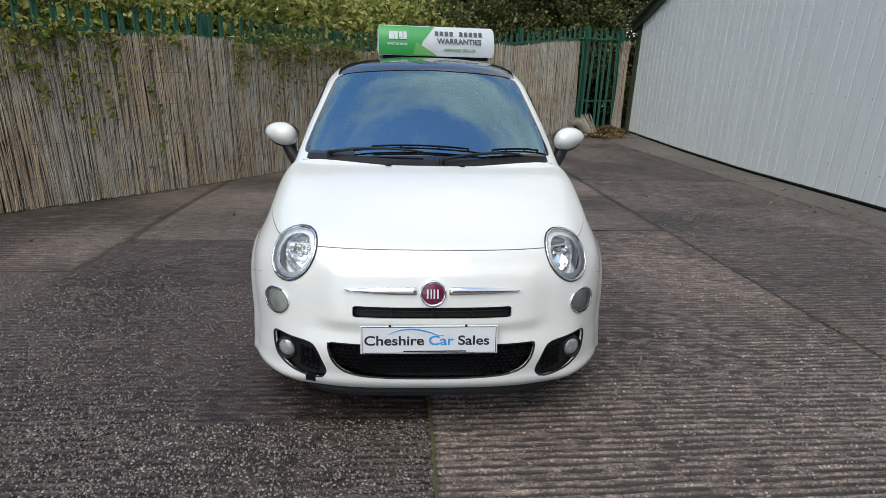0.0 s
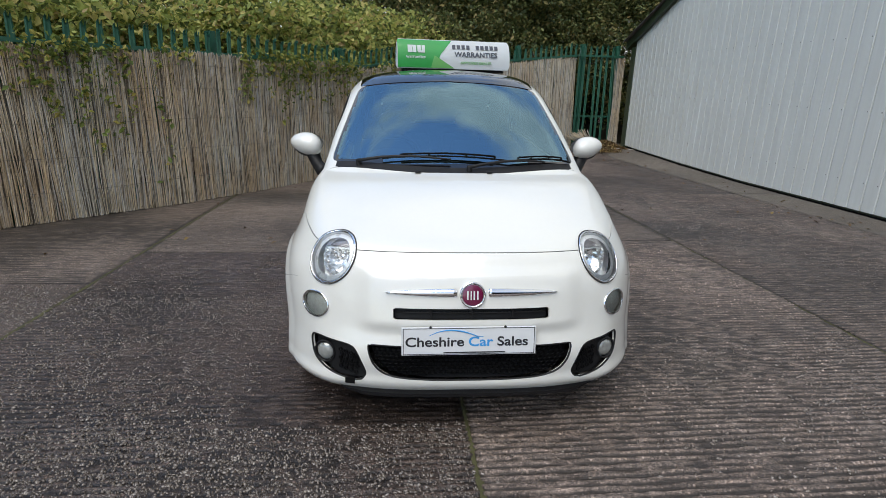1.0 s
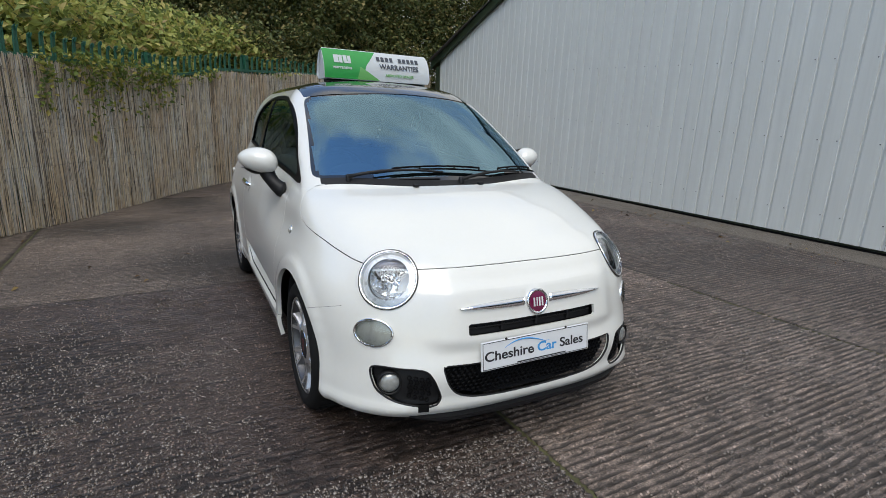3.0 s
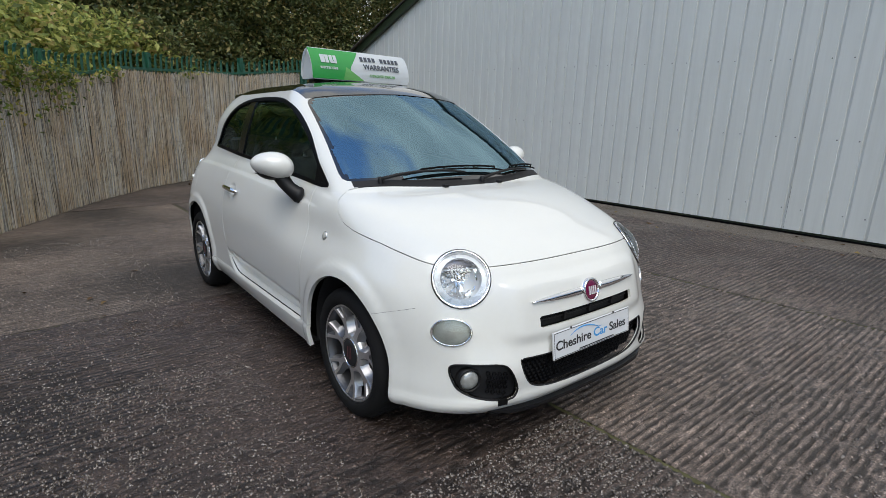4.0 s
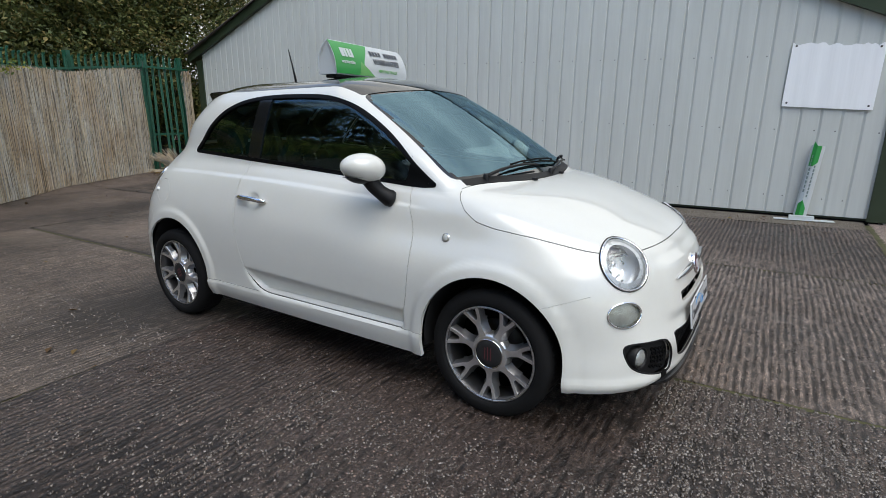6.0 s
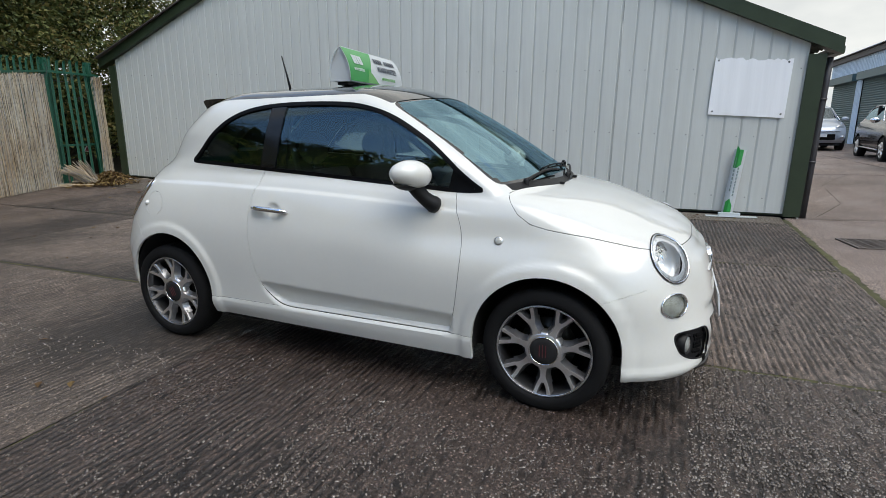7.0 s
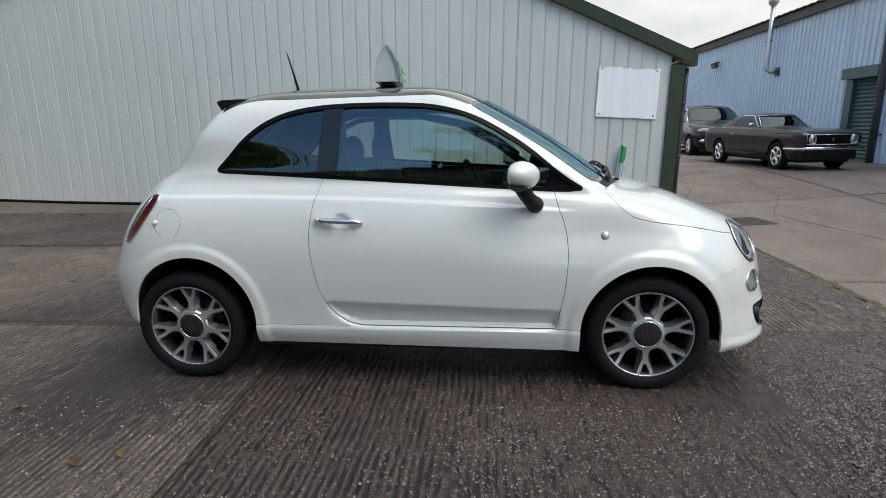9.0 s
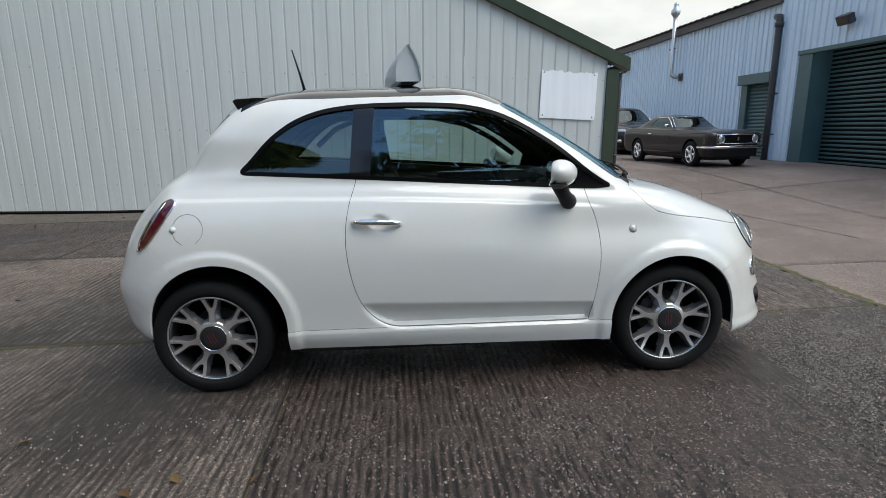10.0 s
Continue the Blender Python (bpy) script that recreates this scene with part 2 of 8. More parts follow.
def concrete(name, col, agg=0.4, wet=0.5, moss=0.15, ridge=0.0, pale=1.6, streaky=False):
    """Wet yard concrete: stains, worn-out stones of about a centimetre, fine grain, damp patches."""
    m = Mat(name)
    p = position(m)
    big, mid, fine = m.noise(0.55, 4, 0.6, p), m.noise(3.5, 5, 0.65, p), m.noise(70, 4, 0.7, p)
    base = m.ramp(big, (0.30, tuple(c * 0.66 for c in col)), (0.5, col), (0.72, tuple(c * 1.32 for c in col)))
    base = m.mix(m.ramp(mid, (0.35, 0.0), (0.7, 0.55)), base, tuple(c * k for c, k in zip(col, (0.72, 0.66, 0.62))))
    grit = m.noise(190, 3, 0.75, p)
    base = m.mix(1.0, base, m.ramp(fine, (0.30, 0.22), (0.52, 0.85), (0.70, 2.0)), "MULTIPLY")
    base = m.mix(1.0, base, m.ramp(grit, (0.32, 0.30), (0.52, 0.95), (0.68, 2.0)), "MULTIPLY")
    streak = m.noise(1.0, 5, 0.7, m.node("Mapping", {"Vector": p, "Scale": (5.0, 55.0, 1.0)}).outputs["Vector"])
    base = m.mix(1.0 if streaky else 0.35, base, m.ramp(streak, (0.32, 0.40), (0.5, 0.95), (0.66, 1.75)), "MULTIPLY")
    vor = m.node("TexVoronoi", {"Vector": p, "Scale": 58.0, "Randomness": 1.0})
    cell = m.node("SeparateColor", {"Color": vor.outputs["Color"]})
    stone = m.math("MULTIPLY", m.ramp(cell.outputs["Red"], (1 - agg, 0.0), (1 - agg + 0.08, 1.0)), m.ramp(vor.outputs["Distance"], (0.25, 1.0), (0.42, 0.0)))
    patch = m.ramp(m.noise(1.7, 3, 0.6, p), (0.36, 0.4), (0.6, 1.0))
    stone = m.math("MULTIPLY", stone, patch)
    tone = m.ramp(cell.outputs["Green"], (0.0, tuple(c * pale * 0.9 for c in col)), (0.5, tuple(c * pale * 1.7 * k for c, k in zip(col, (1.0, 1.02, 1.06)))), (1.0, tuple(c * pale * 2.6 for c in col)))
    base = m.mix(stone, base, tone)
    green = m.ramp(m.noise(1.1, 5, 0.7, p), (0.58, 0.0), (0.72, moss))
    base = m.mix(green, base, (0.05, 0.06, 0.022))
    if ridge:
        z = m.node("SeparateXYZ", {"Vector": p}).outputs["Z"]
        # dirt and shade of the grooves, both put into the colour by height
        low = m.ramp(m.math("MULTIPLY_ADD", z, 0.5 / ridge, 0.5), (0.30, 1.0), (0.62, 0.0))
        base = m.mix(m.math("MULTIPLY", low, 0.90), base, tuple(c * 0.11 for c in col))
    damp = m.ramp(m.noise(0.9, 4, 0.55, p), (0.35, 1.0), (0.65, 0.0))
    rough = m.math("MULTIPLY_ADD", m.math("SUBTRACT", 1.0, damp), 0.26, 0.58 - 0.42 * wet)
    rough = m.math("MULTIPLY_ADD", fine, 0.16, rough)
    m.set(Base_Color=base, Roughness=rough)
    height = m.math("ADD", m.math("MULTIPLY", fine, 0.6), m.math("MULTIPLY", stone, 0.5))
    height = m.math("ADD", height, m.math("MULTIPLY", mid, 1.0))
    height = m.math("ADD", height, m.math("MULTIPLY", streak, 0.9 if streaky else 0.3))
    m.bump(height, 1.0, 0.011)
    return m.m


def island_colors(name, stops, rough=0.7, trans=0.0, spec=0.3, stain=None):
    """Each piece of the mesh takes its own colour from the stops."""
    m = Mat(name)
    r = m.node("NewGeometry").outputs["Random Per Island"]
    p = position(m)
    n = m.noise(14, 3, 0.6, p)
    c = m.mix(m.ramp(n, (0.35, 0.0), (0.85, 0.3)), m.ramp(r, *stops), tuple(x * 0.5 for x in stops[len(stops) // 2][1]))
    if stain is not None:
        v = m.node("Mapping", {"Vector": p, "Scale": (1.0, 1.0, 0.45)}).outputs["Vector"]
        c = m.mix(m.ramp(m.noise(1.5, 5, 0.65, v), (0.40, 0.0), (0.62, 0.55)), c, m.mix(1.0, c, stain, "MULTIPLY"))
        c = m.mix(m.ramp(m.noise(5.5, 4, 0.7, v), (0.46, 0.0), (0.66, 0.42)), c, m.mix(1.0, c, (0.45, 0.40, 0.36), "MULTIPLY"))
    m.set(Base_Color=c, Roughness=rough, Specular_IOR_Level=spec)
    if trans:
        tl = m.node("BsdfTranslucent", {"Color": c})
        mx = m.node("MixShader", {0: trans, 1: m.b.outputs[0], 2: tl.outputs[0]})
        m.l.new(mx.outputs[0], m.n["Material Output"].inputs["Surface"])
    return m.m


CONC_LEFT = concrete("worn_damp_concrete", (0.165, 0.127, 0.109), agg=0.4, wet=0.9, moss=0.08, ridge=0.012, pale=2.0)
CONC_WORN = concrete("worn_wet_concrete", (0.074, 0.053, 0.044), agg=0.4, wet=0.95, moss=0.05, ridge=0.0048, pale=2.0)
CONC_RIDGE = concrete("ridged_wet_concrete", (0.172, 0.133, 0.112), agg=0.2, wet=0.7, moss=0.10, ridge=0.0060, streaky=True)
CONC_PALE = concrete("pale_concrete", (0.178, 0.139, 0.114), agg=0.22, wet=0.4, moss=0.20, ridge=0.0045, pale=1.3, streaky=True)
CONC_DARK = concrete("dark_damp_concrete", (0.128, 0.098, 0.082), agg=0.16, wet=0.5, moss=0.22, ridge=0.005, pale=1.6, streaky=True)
CONC_ROAD = concrete("smooth_road_concrete", (0.240, 0.188, 0.164), agg=0.05, wet=0.3, moss=0.08, pale=1.2)
CONC_EDGE = concrete("apron_concrete", (0.147, 0.124, 0.100), agg=0.05, wet=0.2, moss=0.4, pale=1.2)
MOSS = plain("mossy_joint_dirt", (0.060, 0.058, 0.022), 0.9, spread=0.6, scale=25, bump=0.6)
MOSS_GREEN = plain("green_joint_moss", (0.068, 0.066, 0.026), 0.9, spread=0.7, scale=18, bump=0.8)
SOIL = plain("leafy_soil", (0.030, 0.026, 0.016), 0.95, spread=0.5, scale=8, bump=0.5)
REED = island_colors("dry_reed", [(0.0, (0.05, 0.045, 0.042)), (0.14, (0.16, 0.145, 0.125)), (0.26, (0.52, 0.45, 0.34)), (0.42, (0.36, 0.385, 0.41)), (0.60, (0.66, 0.57, 0.41)), (0.78, (0.50, 0.43, 0.31)), (0.90, (0.42, 0.44, 0.46)), (1.0, (0.78, 0.72, 0.60))], 0.7, stain=(0.82, 0.60, 0.40))
GREEN_STEEL = plain("dark_green_powder_coat", (0.012, 0.085, 0.052), 0.45, spread=0.2, scale=12)
LEAF_HEDGE = island_colors("hedge_leaves", [(0.0, (0.05, 0.07, 0.025)), (0.20, (0.16, 0.22, 0.065)), (0.45, (0.35, 0.41, 0.12)), (0.68, (0.50, 0.52, 0.16)), (0.87, (0.58, 0.51, 0.18)), (1.0, (0.42, 0.30, 0.15))], 0.5, 0.45)
LEAF_DARK = island_colors("dark_tree_leaves", [(0.0, (0.016, 0.026, 0.010)), (0.45, (0.095, 0.125, 0.042)), (0.75, (0.17, 0.18, 0.06)), (1.0, (0.26, 0.20, 0.08))], 0.55, 0.25)
LEAF_IVY = island_colors("ivy_leaves", [(0.0, (0.07, 0.12, 0.03)), (0.5, (0.18, 0.24, 0.055)), (0.8, (0.36, 0.35, 0.08)), (1.0, (0.42, 0.33, 0.10))], 0.5, 0.3)
AGGREGATE = island_colors("worn_aggregate", [(0.0, (0.040, 0.031, 0.026)), (0.3, (0.078, 0.062, 0.052)), (0.6, (0.118, 0.097, 0.082)), (0.9, (0.175, 0.149, 0.130)), (1.0, (0.27, 0.24, 0.214))], 0.17, spec=0.6)
LEAF_DEAD = island_colors("fallen_leaves", [(0.0, (0.06, 0.032, 0.014)), (0.5, (0.13, 0.075, 0.03)), (1.0, (0.22, 0.16, 0.06))], 0.8)
BARK = plain("rough_bark", (0.045, 0.036, 0.028), 0.9, spread=0.4, scale=20, bump=0.8)


def cladding(name, col, streak=0.12, rough=0.42):
    """Painted steel sheet, with rain streaks that run down it."""
    m = Mat(name, Metallic=0.0)
    p = position(m)
    s = m.noise(1.0, 5, 0.7, m.node("Mapping", {"Vector": p, "Scale": (9.0, 9.0, 0.45)}).outputs["Vector"])
    n = m.noise(0.8, 3, 0.5, p)
    c = m.ramp(s, (0.3, tuple(x * (1 - streak) for x in col)), (0.65, col))
    c = m.mix(m.ramp(n, (0.4, 0.0), (0.75, 0.25)), c, tuple(x * 0.86 for x in col))
    m.set(Base_Color=c, Roughness=m.math("MULTIPLY_ADD", s, 0.15, rough - 0.05))
    return m.m


SHED_SHEET = cladding("goosewing_sheet", (0.60, 0.614, 0.580))
SHED_TRIM = plain("olive_green_flashing", (0.028, 0.042, 0.022), 0.4, spread=0.25, scale=6)
BLUE_SHEET = cladding("pale_blue_sheet", (0.66, 0.78, 0.90), 0.16)
TEAL = plain("dark_teal_paint", (0.054, 0.112, 0.122), 0.45, spread=0.15, scale=5)
ROOF_GREY = plain("grey_roof_sheet", (0.10, 0.09, 0.085), 0.7, spread=0.2, scale=6)
PIPE_GREY = plain("dark_grey_pipe", (0.05, 0.048, 0.052), 0.5, spread=0.2)
GALV = plain("galvanised_steel", (0.52, 0.53, 0.54), 0.35, 0.8, spread=0.12, scale=15)
# near-black; in pits, holes and wheels it stands in for their shade
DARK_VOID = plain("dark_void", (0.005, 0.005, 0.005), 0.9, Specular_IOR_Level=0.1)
BOARD_WHITE = cladding("white_sign_board", (0.96, 0.965, 0.97), 0.10, 0.35)

# ---- yard, road and land ----
def lattice(x, y, seed):
    """Smooth noise on a unit lattice, 0 to 1."""
    def h(i, j):
        n = (i.astype(np.int64) * 374761393 + j.astype(np.int64) * 668265263 + seed * 2147483647) & 0x7FFFFFFF
        n = (n ^ (n >> 13)) * 1274126177 & 0x7FFFFFFF
        return ((n ^ (n >> 16)) & 0xFFFF) / 65535.0

    i, j = np.floor(x), np.floor(y)
    u, v = x - i, y - j
    u, v = u * u * (3 - 2 * u), v * v * (3 - 2 * v)
    return (h(i, j) * (1 - u) + h(i + 1, j) * u) * (1 - v) + (h(i, j + 1) * (1 - u) + h(i + 1, j + 1) * u) * v


def smoothstep(a, b, x):
    t = np.clip((np.asarray(x, float) - a) / (b - a), 0, 1)
    return t * t * (3 - 2 * t)


def lie(x, y):
    """Height of the made ground: the yard is flat, the road climbs past the shed and the far corner rises a little."""
    x, y = np.asarray(x, float), np.asarray(y, float)
    return 0.27 * smoothstep(7.5, 13.5, x - y) * smoothstep(-1.0, -2.4, y) + 0.10 * smoothstep(9.5, 12.0, y)


def mesh_from(name, verts, quads, mat, parent=None, label="", smooth=True):
    me = bpy.data.meshes.new(name)
    me.from_pydata([tuple(v) for v in verts], [], [tuple(q) for q in quads])
    me.materials.append(mat)
    if smooth:
        me.polygons.foreach_set("use_smooth", [True] * len(me.polygons))
    ob = new(name, me)
    if parent is not None:
        ob.parent = parent
    if label:
        ob["label"] = label
    return ob


def grid_quads(n, m, start=0):
    i, j = np.meshgrid(np.arange(n - 1), np.arange(m - 1), indexing="ij")
    a = start + i * m + j
    return np.stack([a, a + 1, a + m + 1, a + m], -1).reshape(-1, 4)


def bank(x, y):
    """The overgrown bank behind the fence."""
    far = smoothstep(1.4, 6.5, (y - 4.2 - 1.05 * (x + 2.9)) * 0.69)
    return np.where(x < 5.0, 2.6 * far, 2.6 * smoothstep(13.0, 18.0, y))


gx = np.r_[-400, -150, -80, -50, np.arange(-34, 34.1, 1.0), 50, 80, 150, 400]
gy = np.r_[-400, -150, -80, -50, np.arange(-34, 44.1, 1.0), 60, 100, 150, 400]
GX, GY = np.meshgrid(gx, gy, indexing="ij")
GZ = lie(GX, GY) - 0.05 + bank(GX, GY)
ground = mesh_from("ground", np.stack([GX, GY, GZ], -1).reshape(-1, 3), grid_quads(len(gx), len(gy))[:, ::-1], SOIL)
tagged(ground, "dark earth and grass rising behind the yard", "ground", kind="structure")


def slab(name, x0, x1, y0, y1, mat, ridge=0.0, pitch=0.043, step=0.0105, dx=0.04, rough=0.0008, seed=1, rise=None):
    """One cast slab with tamping ridges that run across it, and sides down to the ground."""
    xs = np.linspace(x0, x1, max(2, int((x1 - x0) / dx) + 1))
    ys = np.linspace(y0, y1, max(2, int((y1 - y0) / step) + 1))
    X, Y = np.meshgrid(xs, ys, indexing="ij")
    wob = 0.022 * (lattice(X * 0.9, Y * 2.0, seed) - 0.5) + 0.012 * (lattice(X * 5, Y * 6, seed + 1) - 0.5)
    wave = np.sin((Y + wob) / pitch * 2 * math.pi)
    wear = 0.35 + 0.65 * smoothstep(0.3, 0.6, lattice(X * 1.3, Y * 1.1, seed + 2)) 
    Z = lie(X, Y) + ridge * (0.5 * np.sign(wave) * np.abs(wave) ** 0.7) * wear * (0.25 + 1.2 * lattice(X * 11, Y / pitch * 0.5, seed + 3))
    Z += ridge * 0.75 * (lattice(X * 24, Y * 45, seed + 6) - 0.5)
    Z += rough * (lattice(X * 30, Y * 60, seed + 4) - 0.5) * 2 + 0.004 * (lattice(X * 1.1, Y * 1.1, seed + 5) - 0.5)
    if rise is not None:
        Z += rise(X, Y)
    edge = np.minimum(np.minimum(X - x0, x1 - X), np.minimum(Y - y0, y1 - Y))
    Z -= 0.003 * smoothstep(0.02, 0.0, edge)
    n, m = X.shape
    verts = np.stack([X, Y, Z], -1).reshape(-1, 3)
    quads = grid_quads(n, m)[:, ::-1].tolist()
    loop = [i * m for i in range(n)] + [(n - 1) * m + j for j in range(1, m)] + [i * m + m - 1 for i in range(n - 2, -1, -1)] + [j for j in range(m - 2, 0, -1)]
    base = len(verts)
    verts = np.concatenate([verts, verts[loop] - (0, 0, 0.045)])
    k = len(loop)
    quads += [(loop[i], loop[(i + 1) % k], base + (i + 1) % k, base + i) for i in range(k)]
    return mesh_from(name, verts, quads, mat, yard)


yard = empty("yard_floor", pose(0, 0, 0), label="wet ridged concrete yard cast in long slabs", category="pavement", kind="structure")
J = 0.004
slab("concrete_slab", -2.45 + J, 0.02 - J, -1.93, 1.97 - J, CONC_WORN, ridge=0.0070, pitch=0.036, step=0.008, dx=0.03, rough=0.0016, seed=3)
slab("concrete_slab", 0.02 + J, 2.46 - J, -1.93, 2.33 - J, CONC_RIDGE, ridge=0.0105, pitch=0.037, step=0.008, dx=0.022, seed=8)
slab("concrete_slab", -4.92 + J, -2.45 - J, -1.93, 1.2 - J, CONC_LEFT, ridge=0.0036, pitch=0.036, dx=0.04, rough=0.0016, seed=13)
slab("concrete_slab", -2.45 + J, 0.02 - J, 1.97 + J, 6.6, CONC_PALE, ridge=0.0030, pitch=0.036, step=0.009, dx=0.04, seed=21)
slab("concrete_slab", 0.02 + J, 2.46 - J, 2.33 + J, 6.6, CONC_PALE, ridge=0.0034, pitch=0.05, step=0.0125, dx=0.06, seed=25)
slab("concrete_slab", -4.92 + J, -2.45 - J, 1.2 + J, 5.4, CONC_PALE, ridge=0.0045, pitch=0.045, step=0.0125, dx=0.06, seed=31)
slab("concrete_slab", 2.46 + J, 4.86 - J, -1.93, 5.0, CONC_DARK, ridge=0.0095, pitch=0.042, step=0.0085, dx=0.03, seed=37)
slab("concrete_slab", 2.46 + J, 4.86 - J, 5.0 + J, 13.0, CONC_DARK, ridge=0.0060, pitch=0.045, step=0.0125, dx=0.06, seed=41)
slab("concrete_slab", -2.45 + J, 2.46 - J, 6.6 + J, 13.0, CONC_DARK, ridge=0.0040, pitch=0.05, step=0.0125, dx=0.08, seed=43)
def shed_base(y):
    """Height of the foot of the shed's sheeting."""
    return np.interp(y, (-2.2, 6.0, 8.2, 10.6, 11.4), (0.020, 0.022, 0.066, 0.146, 0.175))


def apron_rise(x, y):
    """The apron climbs to the foot of the shed."""
    return np.clip((x - 4.87) / 0.56, 0, 1) * np.maximum(0, shed_base(y) - 0.016 - lie(x, y))


slab("apron_slab", 4.86 + J, 5.90, -1.93, 5.0, CONC_EDGE, ridge=0.0, step=0.05, dx=0.06, seed=47, rise=apron_rise)
slab("apron_slab", 4.86 + J, 6.0, 5.0 + J, 13.0, CONC_EDGE, ridge=0.0, step=0.08, dx=0.08, seed=49, rise=apron_rise)
slab("concrete_slab", -9.0, -4.92 - J, -1.93, 5.0, CONC_DARK, ridge=0.0, step=0.1, dx=0.1, seed=51)
# the road past the shed, in big smooth bays
for a, (x0, x1) in enumerate(((-9.0, -3.2), (-3.2, 1.1), (1.1, 5.4), (5.4, 9.6), (9.6, 15.0), (15.0, 22.0), (22.0, 32.0))):
    for b, (y0, y1) in enumerate(((-4.9, -1.97), (-8.4, -4.9), (-14.0, -8.4))):
        if not (b == 2 and x0 > 1):
            slab("road_slab", x0 + J, x1 - J, y0 + J, y1 - J, CONC_ROAD, ridge=0.0, step=0.12, dx=0.12, rough=0.0012, seed=60 + 5 * a + b)
slab("road_slab", 11.8, 32.0, -1.93, 3.0, CONC_ROAD, ridge=0.0, step=0.3, dx=0.3, seed=99)


def pebbles(name, x0, x1, y0, y1, count, seed, thin):
    """Worn-out stones that stand a little proud of the slab, as low flat-topped domes."""
    rng = np.random.default_rng(seed)
    x, y = x0 + (x1 - x0) * rng.random(count), y0 + (y1 - y0) * rng.random(count)
    keep = lattice(x * 1.6, y * 1.6, seed) * 0.6 + lattice(x * 5, y * 5, seed + 1) * 0.4 > thin * rng.random(count)
    x, y = x[keep], y[keep]
    n = len(x)
    r = 0.0036 + 0.0046 * rng.random(n) ** 1.6
    long, turn = 0.62 + 0.40 * rng.random(n), np.pi * rng.random(n)
    h = 0.0012 + 0.0022 * rng.random(n)
    z = lie(x, y) + 0.001
    verts = []
    for size, lift in ((1.0, -0.003), (0.68, 1.0)):
        for k in range(6):
            a = 2 * np.pi * k / 6 + 0.5 * (rng.random(n) - 0.5)
            u, v = r * size / long * np.cos(a), r * size * long * np.sin(a)
            verts.append(np.stack([x + u * np.cos(turn) - v * np.sin(turn), y + u * np.sin(turn) + v * np.cos(turn), z + (h * lift if lift > 0 else lift)], 1))
    V = np.stack(verts, 1)
    i = 12 * np.arange(n)[:, None]
    quads = np.concatenate([i + np.array([q * 6 + k, q * 6 + (k + 1) % 6, q * 6 + 6 + (k + 1) % 6, q * 6 + 6 + k]) for q in (0,) for k in range(6)]).tolist()
    quads += (i + np.arange(6, 12)).tolist()
    ob = mesh_from(name, V.reshape(-1, 3), quads, AGGREGATE, yard, "pale stones worn out of the concrete")
    ob["kind"] = "stuff"


pebbles("aggregate", -2.44, 0.01, -1.92, -0.6, 32000, 5, 1.0)
pebbles("aggregate", -2.44, -0.95, -0.6, 0.9, 15000, 5, 1.3)
pebbles("aggregate", -2.43, -0.95, 1.98, 4.6, 9000, 9, 1.7)
pebbles("aggregate", 2.48, 4.84, -1.9, 5.0, 16000, 12, 1.3)
pebbles("aggregate", -4.2, -2.46, -1.92, 1.18, 24000, 6, 1.15)
pebbles("aggregate", -2.44, -0.8, 0.9, 1.95, 5000, 7, 1.5)
pebbles("aggregate", 0.03, 2.45, -1.92, 0.2, 12000, 8, 1.4)


def strip(name, pts, width, mat, lift, label=""):
    """A thin uneven strip of dirt and moss along a joint."""
    rng = np.random.default_rng(len(pts) + int(1000 * width))
    verts, quads = [], []
    P = np.array(pts, float)
    s = np.r_[0, np.cumsum(np.hypot(*np.diff(P, axis=0).T))]
    k = np.arange(0, s[-1], 0.03)
    c = np.stack([np.interp(k, s, P[:, 0]), np.interp(k, s, P[:, 1])], 1)
    d = np.gradient(c, axis=0)
    nrm = np.stack([-d[:, 1], d[:, 0]], 1) / np.hypot(d[:, 0], d[:, 1])[:, None]
    w = width * (0.45 + 1.0 * rng.random((len(k), 2)))
    for side in (0, 1):
        q = c + nrm * (w[:, side:side + 1] * (1 if side else -1))
        verts.append(np.column_stack([q, lie(q[:, 0], q[:, 1]) + lift - 0.004]))
    mid = np.column_stack([c, lie(c[:, 0], c[:, 1]) + lift + 0.004 * rng.random(len(k))])
    n = len(k)
    verts = np.concatenate([verts[0], mid, verts[1]])
    i = np.arange(n - 1)
    quads = np.concatenate([np.stack([i, i + n, i + n + 1, i + 1], 1), np.stack([i + n, i + 2 * n, i + 2 * n + 1, i + n + 1], 1)])
    return mesh_from(name, verts, quads, mat, yard, label)


strip("joint_moss", [(0.02, -1.9), (0.02, 6.5)], 0.012, MOSS, 0.001, "mossy dirt in a slab joint")
strip("joint_moss", [(-2.45, -1.9), (-2.45, 5.2)], 0.013, MOSS, 0.002)
strip("joint_moss", [(2.46, -1.9), (2.46, 8)], 0.008, MOSS, -0.003)
strip("joint_moss", [(-2.4, 1.97), (0, 1.97)], 0.007, MOSS, -0.004)
strip("joint_moss", [(-4.9, -1.95), (-1.0, -1.95), (5.2, -1.95)], 0.036, MOSS_GREEN, 0.004, "green moss and weeds along the edge of the yard")
strip("road_crack", [(5.6, -2.4), (6.6, -2.9), (8.2, -3.0), (9.5, -3.7)], 0.006, SOIL, 0.002)
strip("road_crack", [(2.0, -3.6), (4.4, -3.2), (5.6, -3.9), (7.2, -4.1)], 0.006, SOIL, 0.002)

